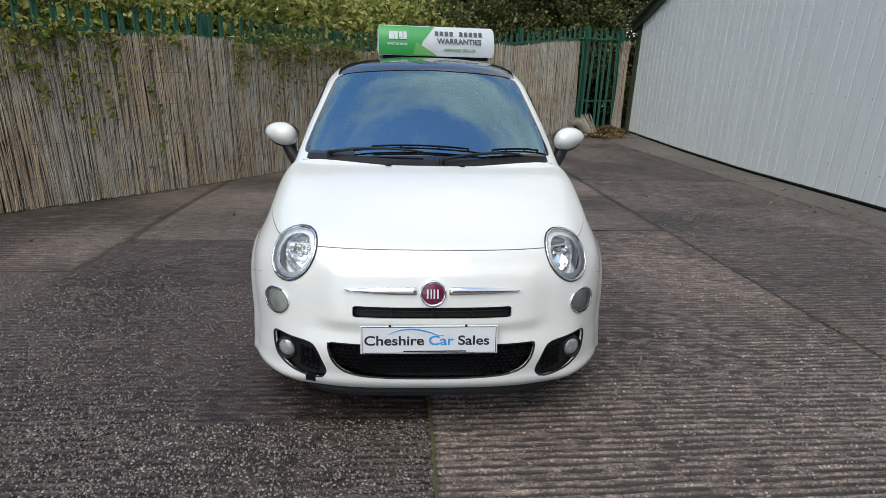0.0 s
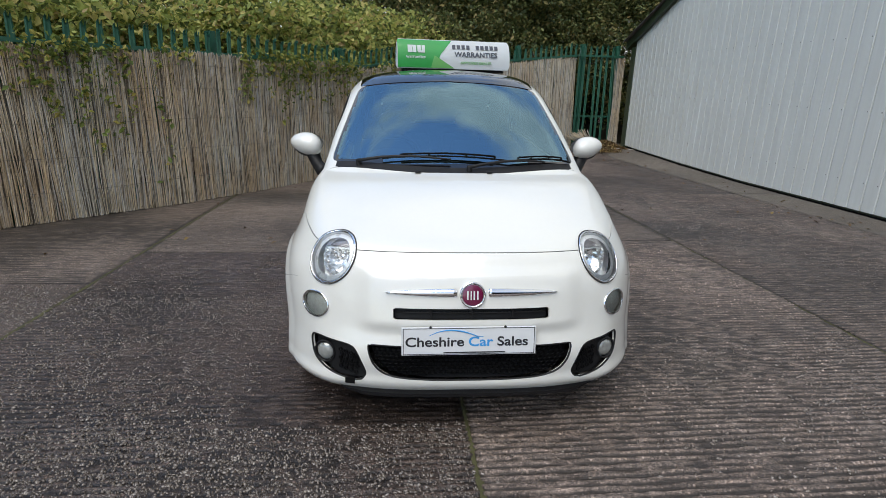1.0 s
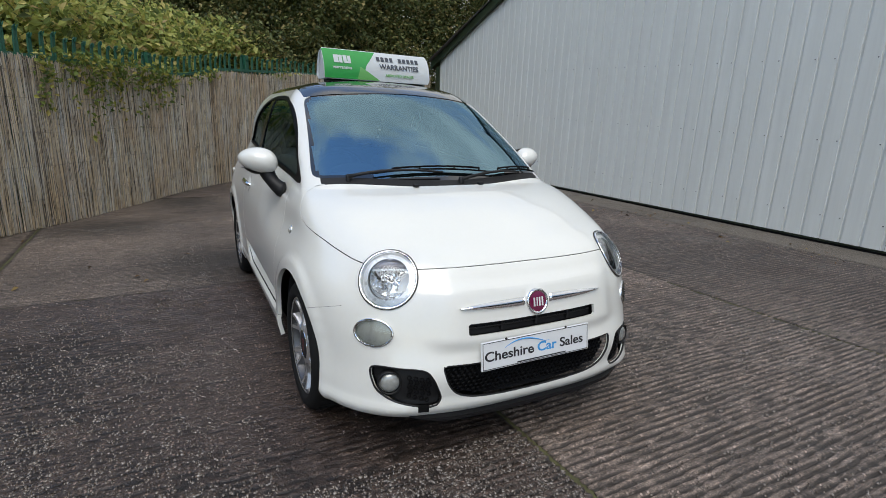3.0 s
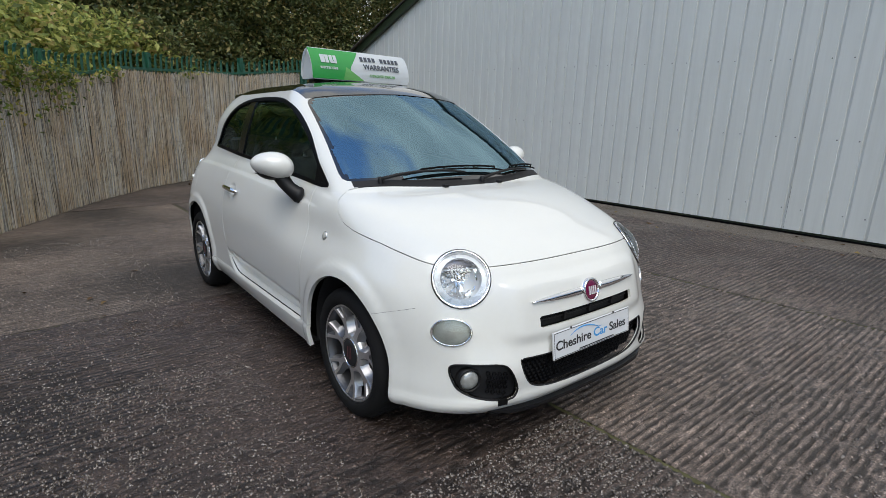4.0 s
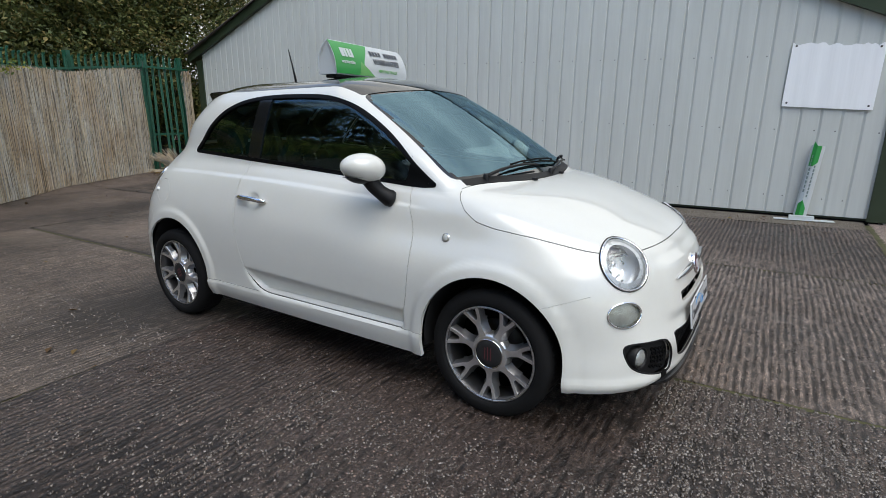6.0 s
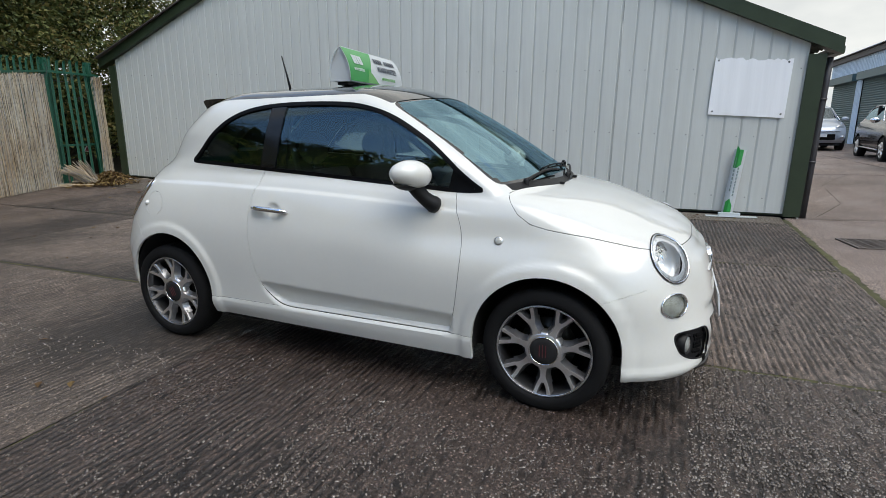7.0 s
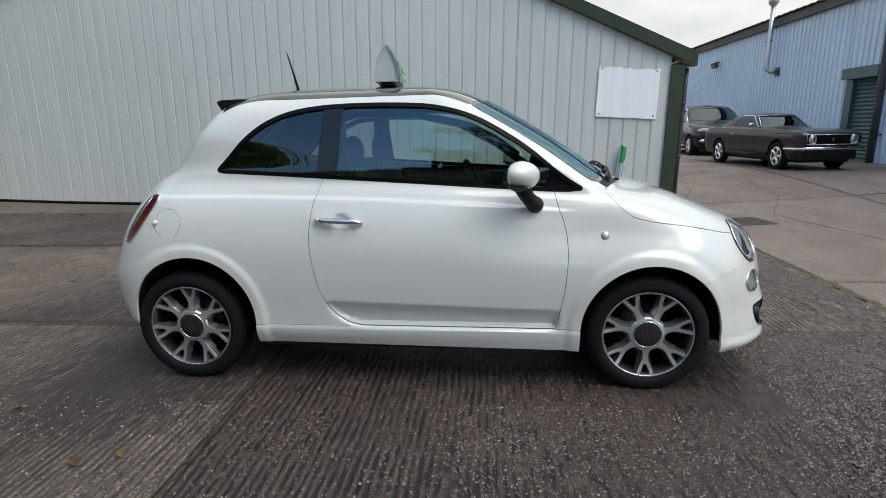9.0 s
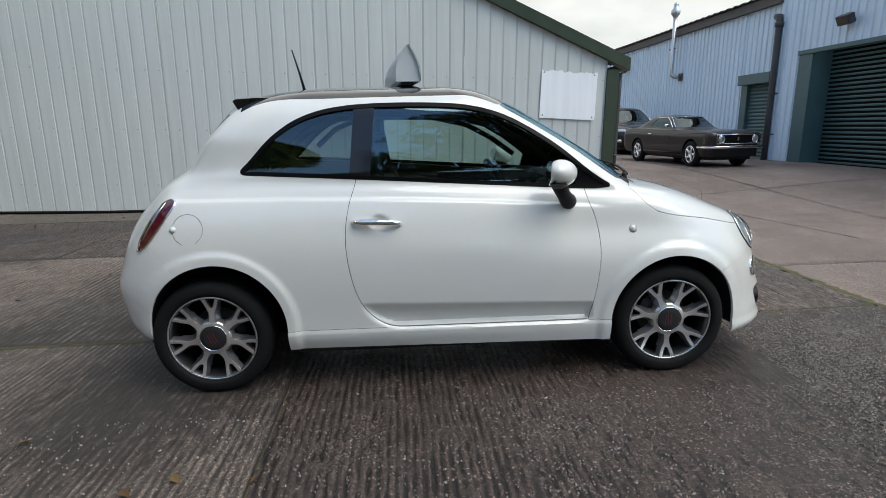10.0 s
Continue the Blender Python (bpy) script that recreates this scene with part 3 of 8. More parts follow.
# drain grating
drain = empty("drain_grate", pose(3.81, -2.55, 0.004, 0, 0, 10) @ Matrix.Diagonal((0.61, 0.84, 1, 1)), label="rusty iron drain grating set in the road", category="drain")
IRON = plain("rusty_iron", (0.12, 0.10, 0.09), 0.6, 0.5, spread=0.4, scale=20, bump=0.4)
box("pit", -0.36, 0.36, -0.30, 0.30, -0.03, 0.001, DARK_VOID, drain)
for a, b, c, d in ((-.40, .40, -.34, -.30), (-.40, .40, .30, .34), (-.40, -.36, -.30, .30), (.36, .40, -.30, .30)):
    box("frame", a, b, c, d, -0.03, 0.012, IRON, drain, bevel=0.003)
for k in range(9):
    box("bar", -.36 + .08 * k - .012, -.36 + .08 * k + .012 + .06 * 0, -.30, .30, -0.02, 0.010, IRON, drain)
for k in range(5):
    box("cross_bar", -.36, .36, -.24 + .12 * k - .009, -.24 + .12 * k + .009, -0.02, 0.008, IRON, drain)


# ---- metal shed ----
SHEET_X = lambda y: 5.43 + 0.024 * y
LEAN_Y = 0.022
APEX_Y, APEX_Z = 4.30, 5.12


def gable(y):
    return np.where(np.asarray(y) < APEX_Y, 2.26 + (np.asarray(y) + 1.98) * (APEX_Z - 2.26) / (APEX_Y + 1.98), 2.76 + (11.1 - np.asarray(y)) * (APEX_Z - 2.76) / (11.1 - APEX_Y))


shed = empty("metal_shed", pose(0, 0, 0), label="goosewing-grey corrugated metal shed with olive green flashings", category="shed")


def sheet_wall(name, y0, y1, parent):
    """Box-profile cladding between two places along the gable wall."""
    pitch = 0.209
    prof = [(0.0, 0.0), (0.024, 0.013), (0.036, 0.013), (0.0385, 0.0)]
    ys, xs = [], []
    k = 0
    while y0 + k * pitch < y1 + pitch:
        for a, b in prof:
            y = y0 + k * pitch + a
            if y <= y1:
                ys.append(y)
                xs.append(b)
        k += 1
    ys, xs = np.array(ys + [y1]), np.array(xs + [0.0])
    rows = []
    zb, zt = shed_base(ys) + 0.034, gable(ys)
    for f in np.linspace(0, 1, 5):
        z = zb + (zt - zb) * f
        rows.append(np.stack([SHEET_X(ys) + xs, ys - LEAN_Y * (z - 1.2), z], 1))
    n = len(ys)
    verts = np.concatenate(rows)
    return solid_mod(mesh_from(name, verts, grid_quads(5, n), SHED_SHEET, parent, smooth=False), 0.004)


for a, b in ((-1.98, 0.315), (0.319, 2.614), (2.618, 4.913), (4.917, 7.212), (7.216, 9.511), (9.515, 11.10)):
    sheet_wall("wall_sheet", a, b, shed)
foot = np.linspace(-1.97, 11.1, 40)
foot_v = [np.stack([SHEET_X(foot) + dx, foot, shed_base(foot) + dz], 1) for dx, dz in ((0.028, -0.03), (0.028, 0.07), (0.06, 0.07), (0.06, -0.03))]
mesh_from("foot_flashing", np.concatenate(foot_v), grid_quads(4, 40), SHED_TRIM, shed, "dark flashing in the gap under the sheets", smooth=False)
# rivets in rows at the sheeting rails
bm = bmesh.new()
add_lathe(bm, [(0.0075, 0.0), (0.0075, -0.003), (0.005, -0.006), (0.0, -0.007)], 8)
rivet_me = bpy.data.meshes.new("rivet")
bm.to_mesh(rivet_me)
bm.free()
rivet_me.materials.append(PIPE_GREY)
for row, (z0, sl) in enumerate(((2.005, 0.036), (1.13, 0.034), (0.30, 0.028))):
    for k in range(62):
        if (k + row) % 3 == 2:
            continue
        y = -1.98 + 0.209 * k + 0.062
        if y < 11.0:
            rv = new("rivet", rivet_me)
            rv.parent = shed
            z = z0 + sl * y
            rv.matrix_basis = pose(SHEET_X(y) - 0.001, y - LEAN_Y * (z - 1.2), z, 0, 90, 0)


def sweep_box(name, path, depth, height, mat, parent, label=""):
    """A flashing: a box section along a line in the wall's plane, set out from it."""
    bm = bmesh.new()
    rings = []
    for y, z in path:
        x = float(SHEET_X(y))
        rings.append([bm.verts.new((x + a, y - LEAN_Y * (z - 1.2), z + b)) for a, b in ((depth[0], 0), (depth[1], 0), (depth[1], height), (depth[0], height))])
    for p, q in zip(rings, rings[1:]):
        for k in range(4):
            bm.faces.new((p[k], p[(k + 1) % 4], q[(k + 1) % 4], q[k]))
    bm.faces.new(rings[0][::-1])
    bm.faces.new(rings[-1])
    bmesh.ops.recalc_face_normals(bm, faces=bm.faces)
    return part(name, bm, mat, parent, label, smooth=False)


sweep_box("barge_board", [(-2.32, 2.08), (APEX_Y, 5.10)], (-0.09, 0.10), 0.19, SHED_TRIM, shed, "olive green barge board")
sweep_box("barge_board", [(APEX_Y, 5.10), (11.55, 2.58)], (-0.09, 0.10), 0.19, SHED_TRIM, shed)


def corner_trim(y0, y1, z1, parent):
    bm = bmesh.new()
    vs = []
    for z in (0.0, z1):
        for x, y in ((-0.035, y0), (-0.035, y1), (0.03, y1), (0.03, y0)):
            vs.append(bm.verts.new((float(SHEET_X(y0)) + x, y - LEAN_Y * (z - 1.2), z + float(shed_base(y)) * (z == 0))))
    for idx in ((0, 1, 2, 3), (7, 6, 5, 4), (0, 4, 5, 1), (1, 5, 6, 2), (2, 6, 7, 3), (3, 7, 4, 0)):
        bm.faces.new([vs[i] for i in idx])
    bmesh.ops.recalc_face_normals(bm, faces=bm.faces)
    return bevel_mod(part("corner_flashing", bm, SHED_TRIM, parent, smooth=False), 0.004)


corner_trim(-2.17, -1.975, 2.10, shed)
corner_trim(11.095, 11.30, 2.62, shed)
# other walls and the roof of the shed
bm = bmesh.new()
for y in (-2.14, 11.27):
    x = float(SHEET_X(y))
    z1 = 2.06 if y < 0 else 2.58
    vs = [bm.verts.new((x + a, y, z)) for a, z in ((0.03, -0.02), (6.0, -0.02), (6.0, z1), (0.03, z1))]
    bm.faces.new(vs)
vs = [bm.verts.new((11.43, y, z)) for y, z in ((-2.14, -0.02), (11.27, -0.02), (11.27, 2.58), (APEX_Y, 5.0), (-2.14, 2.06))]
bm.faces.new(vs)
solid_mod(part("back_wall", bm, SHED_SHEET, shed, smooth=False), 0.02)
for a, b in (((-2.33, 2.26), (APEX_Y, 5.28)), ((APEX_Y, 5.28), (11.5, 2.78))):
    bm = bmesh.new()
    n = 90
    rows = []
    for k in range(n + 1):
        x = float(SHEET_X(a[0])) - 0.03 + 6.3 * k / n
        dz = 0.018 * math.sin(k * 1.7)
        rows.append((bm.verts.new((x, a[0], a[1] + dz)), bm.verts.new((x, b[0], b[1] + dz))))
    for p, q in zip(rows, rows[1:]):
        bm.faces.new((p[0], q[0], q[1], p[1]))
    solid_mod(part("roof", bm, ROOF_GREY, shed, smooth=False), 0.015)
# added black strip: the shade of the gap under the sheets, as colour
sweep_box("base_shade_strip", [(-2.1, -0.026), (6.0, -0.024), (8.2, 0.02), (10.6, 0.10), (11.1, 0.12)], (0.012, 0.05), 0.05, DARK_VOID, shed)
# gutter end and downpipe
bm = bmesh.new()
add_tube(bm, [(5.46, -2.245, 2.06), (5.46, -2.238, 1.75), (5.46, -2.222, 1.0), (5.46, -2.20, 0.0)], 0.040, 12)
downpipe = part("downpipe", bm, PIPE_GREY, shed, "dark grey downpipe")
for z in (1.55, 0.75):
    bm = bmesh.new()
    add_lathe(bm, [(0.042, -0.015), (0.048, -0.015), (0.048, 0.015), (0.042, 0.015)], 16, pose(5.46, -2.20 - 0.022 * z, z))
    part("pipe_clip", bm, PIPE_GREY, downpipe)
bm = bmesh.new()
add_box(bm, 5.47, 11.4, -2.40, -2.26, 2.10, 2.20)
bevel_mod(part("gutter", bm, SHED_TRIM, shed, smooth=False), 0.02)

# white board with torn paper along its top, screwed to the shed
board = empty("blank_sign_board", pose(0, 0, 0), label="blank white board with torn top edge screwed to the shed", category="sign")
bm = bmesh.new()
rng = np.random.default_rng(5)
top = [(-0.94 - 0.9 * t, 2.125 - 0.065 * t - (0.035 * rng.random() if 0.03 < t < 0.97 else 0)) for t in np.linspace(0, 1, 26)]
pts = [(-0.91, 1.38)] + top + [(-1.815, 1.32)]
f0 = [bm.verts.new((float(SHEET_X(y)) - 0.027, y, z)) for y, z in pts]
f1 = [bm.verts.new((float(SHEET_X(y)) - 0.020, y, z)) for y, z in pts]
bm.faces.new(f0[::-1])
bm.faces.new(f1)
for i in range(len(pts)):
    j = (i + 1) % len(pts)
    bm.faces.new((f0[i], f0[j], f1[j], f1[i]))
bmesh.ops.recalc_face_normals(bm, faces=bm.faces)
part("panel", bm, BOARD_WHITE, board, smooth=False)
for y, z in ((-0.98, 2.08), (-1.79, 2.02), (-0.96, 1.42), (-1.77, 1.37)):
    bm = bmesh.new()
    add_lathe(bm, [(0.012, 0.0), (0.012, -0.004), (0.0, -0.006)], 10, pose(float(SHEET_X(y)) - 0.026, y, z, 0, 90, 0))
    part("screw", bm, PIPE_GREY, board)

# ---- steel palisade fence with reed screens ----
FENCE = np.array([(-7.6, -0.6), (-4.16, 2.88), (-2.9, 4.2), (-2.05, 5.4), (-1.0, 7.3), (.1, 8.8), (1.9, 10.4), (4.55, 11.48), (5.62, 11.62)])
FENCE_S = np.r_[0, np.cumsum(np.hypot(*np.diff(FENCE, axis=0).T))]


def along(s, off=0.0):
    """Place and heading on the fence's line; off: metres towards the yard."""
    x, y = np.interp(s, FENCE_S, FENCE[:, 0]), np.interp(s, FENCE_S, FENCE[:, 1])
    e, s = 0.15, np.clip(s, 0.2, FENCE_S[-1] - 0.2)
    dx = np.interp(s + e, FENCE_S, FENCE[:, 0]) - np.interp(s - e, FENCE_S, FENCE[:, 0])
    dy = np.interp(s + e, FENCE_S, FENCE[:, 1]) - np.interp(s - e, FENCE_S, FENCE[:, 1])
    n = np.hypot(dx, dy)
    return x + off * dy / n, y - off * dx / n, np.degrees(np.arctan2(dy, dx))


def screen_top(y):
    return np.interp(y, (3.0, 5.0, 7.5, 8.5, 10.5, 11.4), (1.71, 1.76, 1.80, 1.95, 2.14, 2.34))


def pale_top(y):
    return np.interp(y, (3.0, 7.5, 8.5, 10.5, 11.4), (2.03, 2.08, 2.28, 2.43, 2.68))


fence = empty("palisade_fence", pose(0, 0, 0), label="dark green steel palisade fence with pointed pales", category="fence")
PH = 2.75


def pale_mesh():
    """A W-section pale with a split, splayed head."""
    bm = bmesh.new()
    prof = [(-.034, .010), (-.020, .0), (-.008, .008), (.008, .008), (.020, .0), (.034, .010)]
    rows = [[bm.verts.new((x, y, z)) for x, y in prof] for z in (-PH, -0.30, -0.16)]
    tip = [bm.verts.new((x * 0.85, y - 0.012, -0.06 + d)) for (x, y), d in zip(prof, (0.03, 0.05, 0.0, 0.0, 0.05, 0.03))]
    top = [bm.verts.new((x * 0.7, y - 0.035, d)) for (x, y), d in zip(prof, (-0.02, 0.0, -0.05, -0.05, 0.0, -0.02))]
    rows += [tip, top]
    for a, b in zip(rows, rows[1:]):
        for k in range(5):
            bm.faces.new((a[k], a[k + 1], b[k + 1], b[k]))
    me = bpy.data.meshes.new("pale")
    bm.to_mesh(me)
    bm.free()
    me.materials.append(GREEN_STEEL)
    return me


PALE = pale_mesh()
rng = np.random.default_rng(2)
s = 2.0
END = FENCE_S[-1]
while s < END - 0.05:
    x, y, a = along(s, -0.03)
    ob = new("pale", PALE)
    ob.parent = fence
    ob.matrix_basis = pose(float(x), float(y), float(pale_top(y)) + 0.02 * rng.normal(), 0.5 * rng.normal(), 0.9 * rng.normal(), float(a))
    s += 0.155
for off, drop in ((0.02, -0.24), (-0.06, -1.75)):
    for a, b in zip(np.arange(2.0, END - 0.1, 2.7), np.r_[np.arange(4.7, END - 0.1, 2.7), END]):
        bm = bmesh.new()
        rings = []
        for q in np.linspace(a, b, 7):
            x, y, h = along(q, off)
            z = float(pale_top(y)) + drop
            c, sn = math.cos(math.radians(h)), math.sin(math.radians(h))
            rings.append([bm.verts.new((x - sn * u, y + c * u, z + v)) for u, v in ((0, 0), (0.045, 0), (0.045, -0.005), (0.005, -0.005), (0.005, -0.045), (0, -0.045))])
        for p, q in zip(rings, rings[1:]):
            for k in range(6):
                bm.faces.new((p[k], p[(k + 1) % 6], q[(k + 1) % 6], q[k]))
        bmesh.ops.recalc_face_normals(bm, faces=bm.faces)
        part("rail", bm, GREEN_STEEL, fence, smooth=False)
for q in list(np.arange(2.0, END - 1.5, 2.7)) + [float(FENCE_S[7]), END - 0.1]:
    x, y, h = along(q, -0.16)
    bm = bmesh.new()
    zt = float(pale_top(y)) + 0.02
    for u0, u1, v0, v1 in ((-.05, .05, -.045, -.038), (-.05, .05, .038, .045), (-.004, .004, -.038, .038)):
        add_box(bm, u0, u1, v0, v1, -0.05, zt, pose(float(x), float(y), 0, 0, 0, float(h)))
    part("post", bm, GREEN_STEEL, fence, smooth=False)


def reed_screen(s0, s1, seed, base=0.0):
    """A roll of thin reeds wired side by side, two deep, with ragged ends."""
    rng = np.random.default_rng(seed)
    n = int((s1 - s0) / 0.0062)
    verts, quads = [], []
    for layer in (0, 1):
        s = s0 + (np.arange(n) + rng.random(n) * 0.9) * (s1 - s0) / n
        r = 0.0028 + 0.0028 * rng.random(n)
        lean = 0.032 * rng.normal(size=n)
        x0, y0, _ = along(s, 0.085 + 0.012 * layer + 0.004 * rng.normal(size=n))
        top = screen_top(y0) + 0.018 * rng.normal(size=n) + 0.025 * np.sin(s * 2.1 + seed)
        top -= np.where(rng.random(n) < 0.05, 0.12 * rng.random(n), 0)
        top = np.where(lattice(s * 9.0, s * 0 + layer * 7.3, seed) < 0.03 + 0.05 * layer, top - 0.4 * (top - 0.1), top)
        zb = lie(x0, y0) + base + 0.02 * rng.random(n)
        bow = 0.012 * rng.normal(size=n)
        rows = []
        for f in (0.0, 0.5, 1.0):
            sx = s + lean * (f - 0.5) * 1.6 + bow * (f == 0.5)
            x, y, h = along(sx, 0.085 + 0.012 * layer + 0.006 * np.sin(s * 5 + f * 4))
            z = zb + (top - zb) * f
            c, sn = np.cos(np.radians(h)), np.sin(np.radians(h))
            rows.append([np.stack([x + c * u * r + sn * v * r, y + sn * u * r - c * v * r, z], 1) for u, v in ((-1, 0.0), (0, 0.9), (1, 0.0), (0, -0.9))])
        base_i = sum(len(v) for v in verts)
        V = np.array(rows)
        verts.append(V.reshape(-1, 3))
        idx = base_i + np.arange(12 * n).reshape(3, 4, n)
        for a in (0, 1):
            for k in range(4):
                q = (k + 1) % 4
                quads.append(np.stack([idx[a, k], idx[a, q], idx[a + 1, q], idx[a + 1, k]], 1))
    ob = mesh_from("reed_screen", np.concatenate(verts), np.concatenate(quads), REED)
    return tagged(ob, "weathered grey-brown reed screening roll wired to the fence", "fence screen", "reed screens along the fence", "stuff")


cuts = list(np.linspace(2.0, float(FENCE_S[7]) - 0.36, 9))
for k, (a, b) in enumerate(zip(cuts, cuts[1:])):
    reed_screen(a + 0.004, b - 0.004, 10 + k)
reed_screen(END - 0.24, END - 0.02, 31)
# binding wires across the screens
wires = bmesh.new()
for f in (0.18, 0.38, 0.58, 0.78, 0.93):
    pts = []
    for q in np.arange(2.0, float(FENCE_S[7]) - 0.3, 0.25):
        x, y, _ = along(q, 0.112)
        pts.append((float(x), float(y), float(screen_top(y)) * f + 0.01 * math.sin(q * 3)))
    add_tube(wires, pts, 0.0012, 4, caps=False)
tagged(part("binding_wire", wires, PIPE_GREY, None), "thin rusty wires binding the reeds", "wire", kind="stuff")
# a loose loop of wire on top of the fence
loop = bmesh.new()
pts = []
for k in range(150):
    t = k / 149
    x, y, _ = along(14.2 + 3.6 * t, 0.02)
    a = t * 2 * math.pi * 5
    pts.append((float(x) + 0.10 * math.cos(a), float(y) - 0.10 * math.cos(a), float(screen_top(y)) + 0.05 + 0.16 * math.sin(a)))
add_tube(loop, pts, 0.003, 5)
tagged(part("wire_coil", loop, PIPE_GREY, None), "loose coil of rusty wire along the fence top", "wire")


# ---- leaves, ivy, hedge and trees ----
def leaf_mesh(name, centres, size, mat, seed, up=0.35, flat=0.5, label="", category="", group="", parent=None, kind="stuff"):
    """Many small folded leaves at the given places."""
    rng = np.random.default_rng(seed)
    n = len(centres)
    nrm = rng.normal(size=(n, 3))
    nrm[:, 2] = np.abs(nrm[:, 2]) + up
    nrm /= np.linalg.norm(nrm, axis=1)[:, None]
    t = np.cross(nrm, rng.normal(size=(n, 3)))
    t /= np.linalg.norm(t, axis=1)[:, None] + 1e-9
    b = np.cross(nrm, t)
    s = (size * (0.55 + 0.9 * rng.random(n)))[:, None]
    c = np.asarray(centres)
    fold = 0.18
    V = np.stack([c - t * s, c + b * s * 0.62 * flat * 2 - t * s * 0.15 + nrm * s * fold, c + t * s * 1.05 - nrm * s * 0.15, c - b * s * 0.62 * flat * 2 - t * s * 0.15 + nrm * s * fold], 1)
    i = np.arange(n) * 4
    tris = np.concatenate([np.stack([i, i + 1, i + 2], 1), np.stack([i, i + 2, i + 3], 1)])
    ob = mesh_from(name, V.reshape(-1, 3), tris, mat, parent, smooth=False)
    return tagged(ob, label, category, group, kind)


def clumps(centres, radii, per, rng, squash=0.8):
    """Leaf places on and in uneven lumps."""
    out = []
    for c, r in zip(centres, radii):
        d = rng.normal(size=(per, 3))
        d /= np.linalg.norm(d, axis=1)[:, None]
        q = r * (0.55 + 0.5 * rng.random(per) ** 0.5)[:, None] * (0.8 + 0.4 * rng.random(per))[:, None]
        out.append(np.asarray(c) + d * q * (1, 1, squash))
    return np.concatenate(out)


rng = np.random.default_rng(7)


def hedge(name, s0, s1, back, lo, hi, count, per, size, mat, seed, label, group):
    rng = np.random.default_rng(seed)
    s = s0 + (s1 - s0) * rng.random(count)
    off = -(back[0] + (back[1] - back[0]) * rng.random(count))
    x, y, _ = along(s, off)
    z = lo + (hi - lo) * rng.random(count) ** 0.8
    c = np.stack([x, y, z + bank(x, y) * 0.35], 1)
    return leaf_mesh(name, clumps(c, 0.22 + 0.30 * rng.random(count), per, rng), size, mat, seed + 1, label=label, category="hedge", group=group)


GH = "overgrown hedge behind the fence"
hedge("bramble_hedge", 0.5, 9.0, (0.70, 1.7), 1.2, 2.45, 110, 110, 0.048, LEAF_HEDGE, 100, "overgrown yellow-green bramble hedge behind the fence", GH)
hedge("bramble_hedge", 8.0, 14.0, (0.62, 1.6), 1.4, 2.7, 105, 110, 0.046, LEAF_HEDGE, 110, "overgrown yellow-green bramble hedge behind the fence", GH)
hedge("bramble_hedge", 13.0, 20.6, (0.6, 2.2), 1.5, 3.2, 110, 110, 0.045, LEAF_DARK, 120, "dark green shrubs behind the fence", GH)
hedge("shrub_bank", 10.5, 21.0, (4.2, 7.5), 2.0, 5.6, 210, 150, 0.070, LEAF_DARK, 135, "dark green shrubs on the bank behind the fence", GH)
hedge("bramble_hedge", 2.0, 8.5, (0.75, 2.6), 1.7, 2.45, 120, 110, 0.050, LEAF_HEDGE, 136, "overgrown yellow-green bramble hedge behind the fence", GH)
hedge("bramble_hedge", 8.5, 14.0, (0.5, 2.6), 1.8, 2.9, 130, 110, 0.055, LEAF_HEDGE, 137, "overgrown yellow-green bramble hedge behind the fence", GH)
hedge("shrub_bank", 0.0, 9.0, (2.0, 4.5), 1.4, 2.9, 150, 90, 0.060, LEAF_DARK, 130, "dark green shrubs on the bank behind the fence", GH)
hedge("shrub_bank", 16.0, 21.0, (0.8, 4.5), 1.4, 5.4, 170, 100, 0.055, LEAF_DARK, 150, "dark green shrubs on the bank behind the fence", GH)
hedge("shrub_bank", 11.0, 20.8, (2.0, 5.0), 1.5, 4.8, 175, 90, 0.055, LEAF_DARK, 140, "dark green shrubs on the bank behind the fence", GH)

hedge("shrub_bank", 11.0, 21.0, (5.5, 8.5), 3.6, 7.6, 340, 190, 0.075, LEAF_DARK, 160, "dark green shrubs on the bank behind the fence", GH)


def shrubs(x0, x1, y0, y1, z0, z1, count, seed):
    rng = np.random.default_rng(seed)
    c = np.stack([x0 + (x1 - x0) * rng.random(count), y0 + (y1 - y0) * rng.random(count), z0 + (z1 - z0) * rng.random(count)], 1)
    return leaf_mesh("shrub_bank", clumps(c, 0.3 + 0.38 * rng.random(count), 170, rng), 0.052, LEAF_DARK, seed + 1, label="dark green shrubs on the bank behind the fence", category="hedge", group=GH)


shrubs(3.2, 9.5, 12.6, 15.5, 0.8, 5.6, 240, 170)
shrubs(8.5, 13.0, 12.5, 16.0, 2.5, 6.0, 110, 180)
shrubs(-1.5, 4.0, 12.0, 15.0, 2.0, 5.4, 150, 190)
shrubs(0.5, 10.0, 15.0, 18.5, 4.0, 8.5, 340, 200)
shrubs(-2.0, 9.0, 18.0, 20.5, 3.0, 9.6, 380, 210)

# ivy that hangs over the top and down the reed screens
def ivy(s_c, width, length, n, seed, top_extra=0.15):
    rng = np.random.default_rng(seed)
    s = s_c + width * rng.normal(size=n) * 0.5
    f = rng.random(n) ** 1.5
    x, y, _ = along(s + 0.05 * np.sin(f * 9 + seed), 0.115 + 0.05 * rng.random(n))
    z = screen_top(y) + top_extra * rng.random(n) - length * f
    return leaf_mesh("ivy", np.stack([x, y, z], 1), 0.030, LEAF_IVY, seed, up=0.1, label="green and yellowing ivy trailing down the reed screen", category="ivy", group="ivy on the fence")


def s_of(px, py):
    q = np.linspace(0, END, 4000)
    x, y, _ = along(q)
    return float(q[np.argmin(np.hypot(x - px, y - py))])


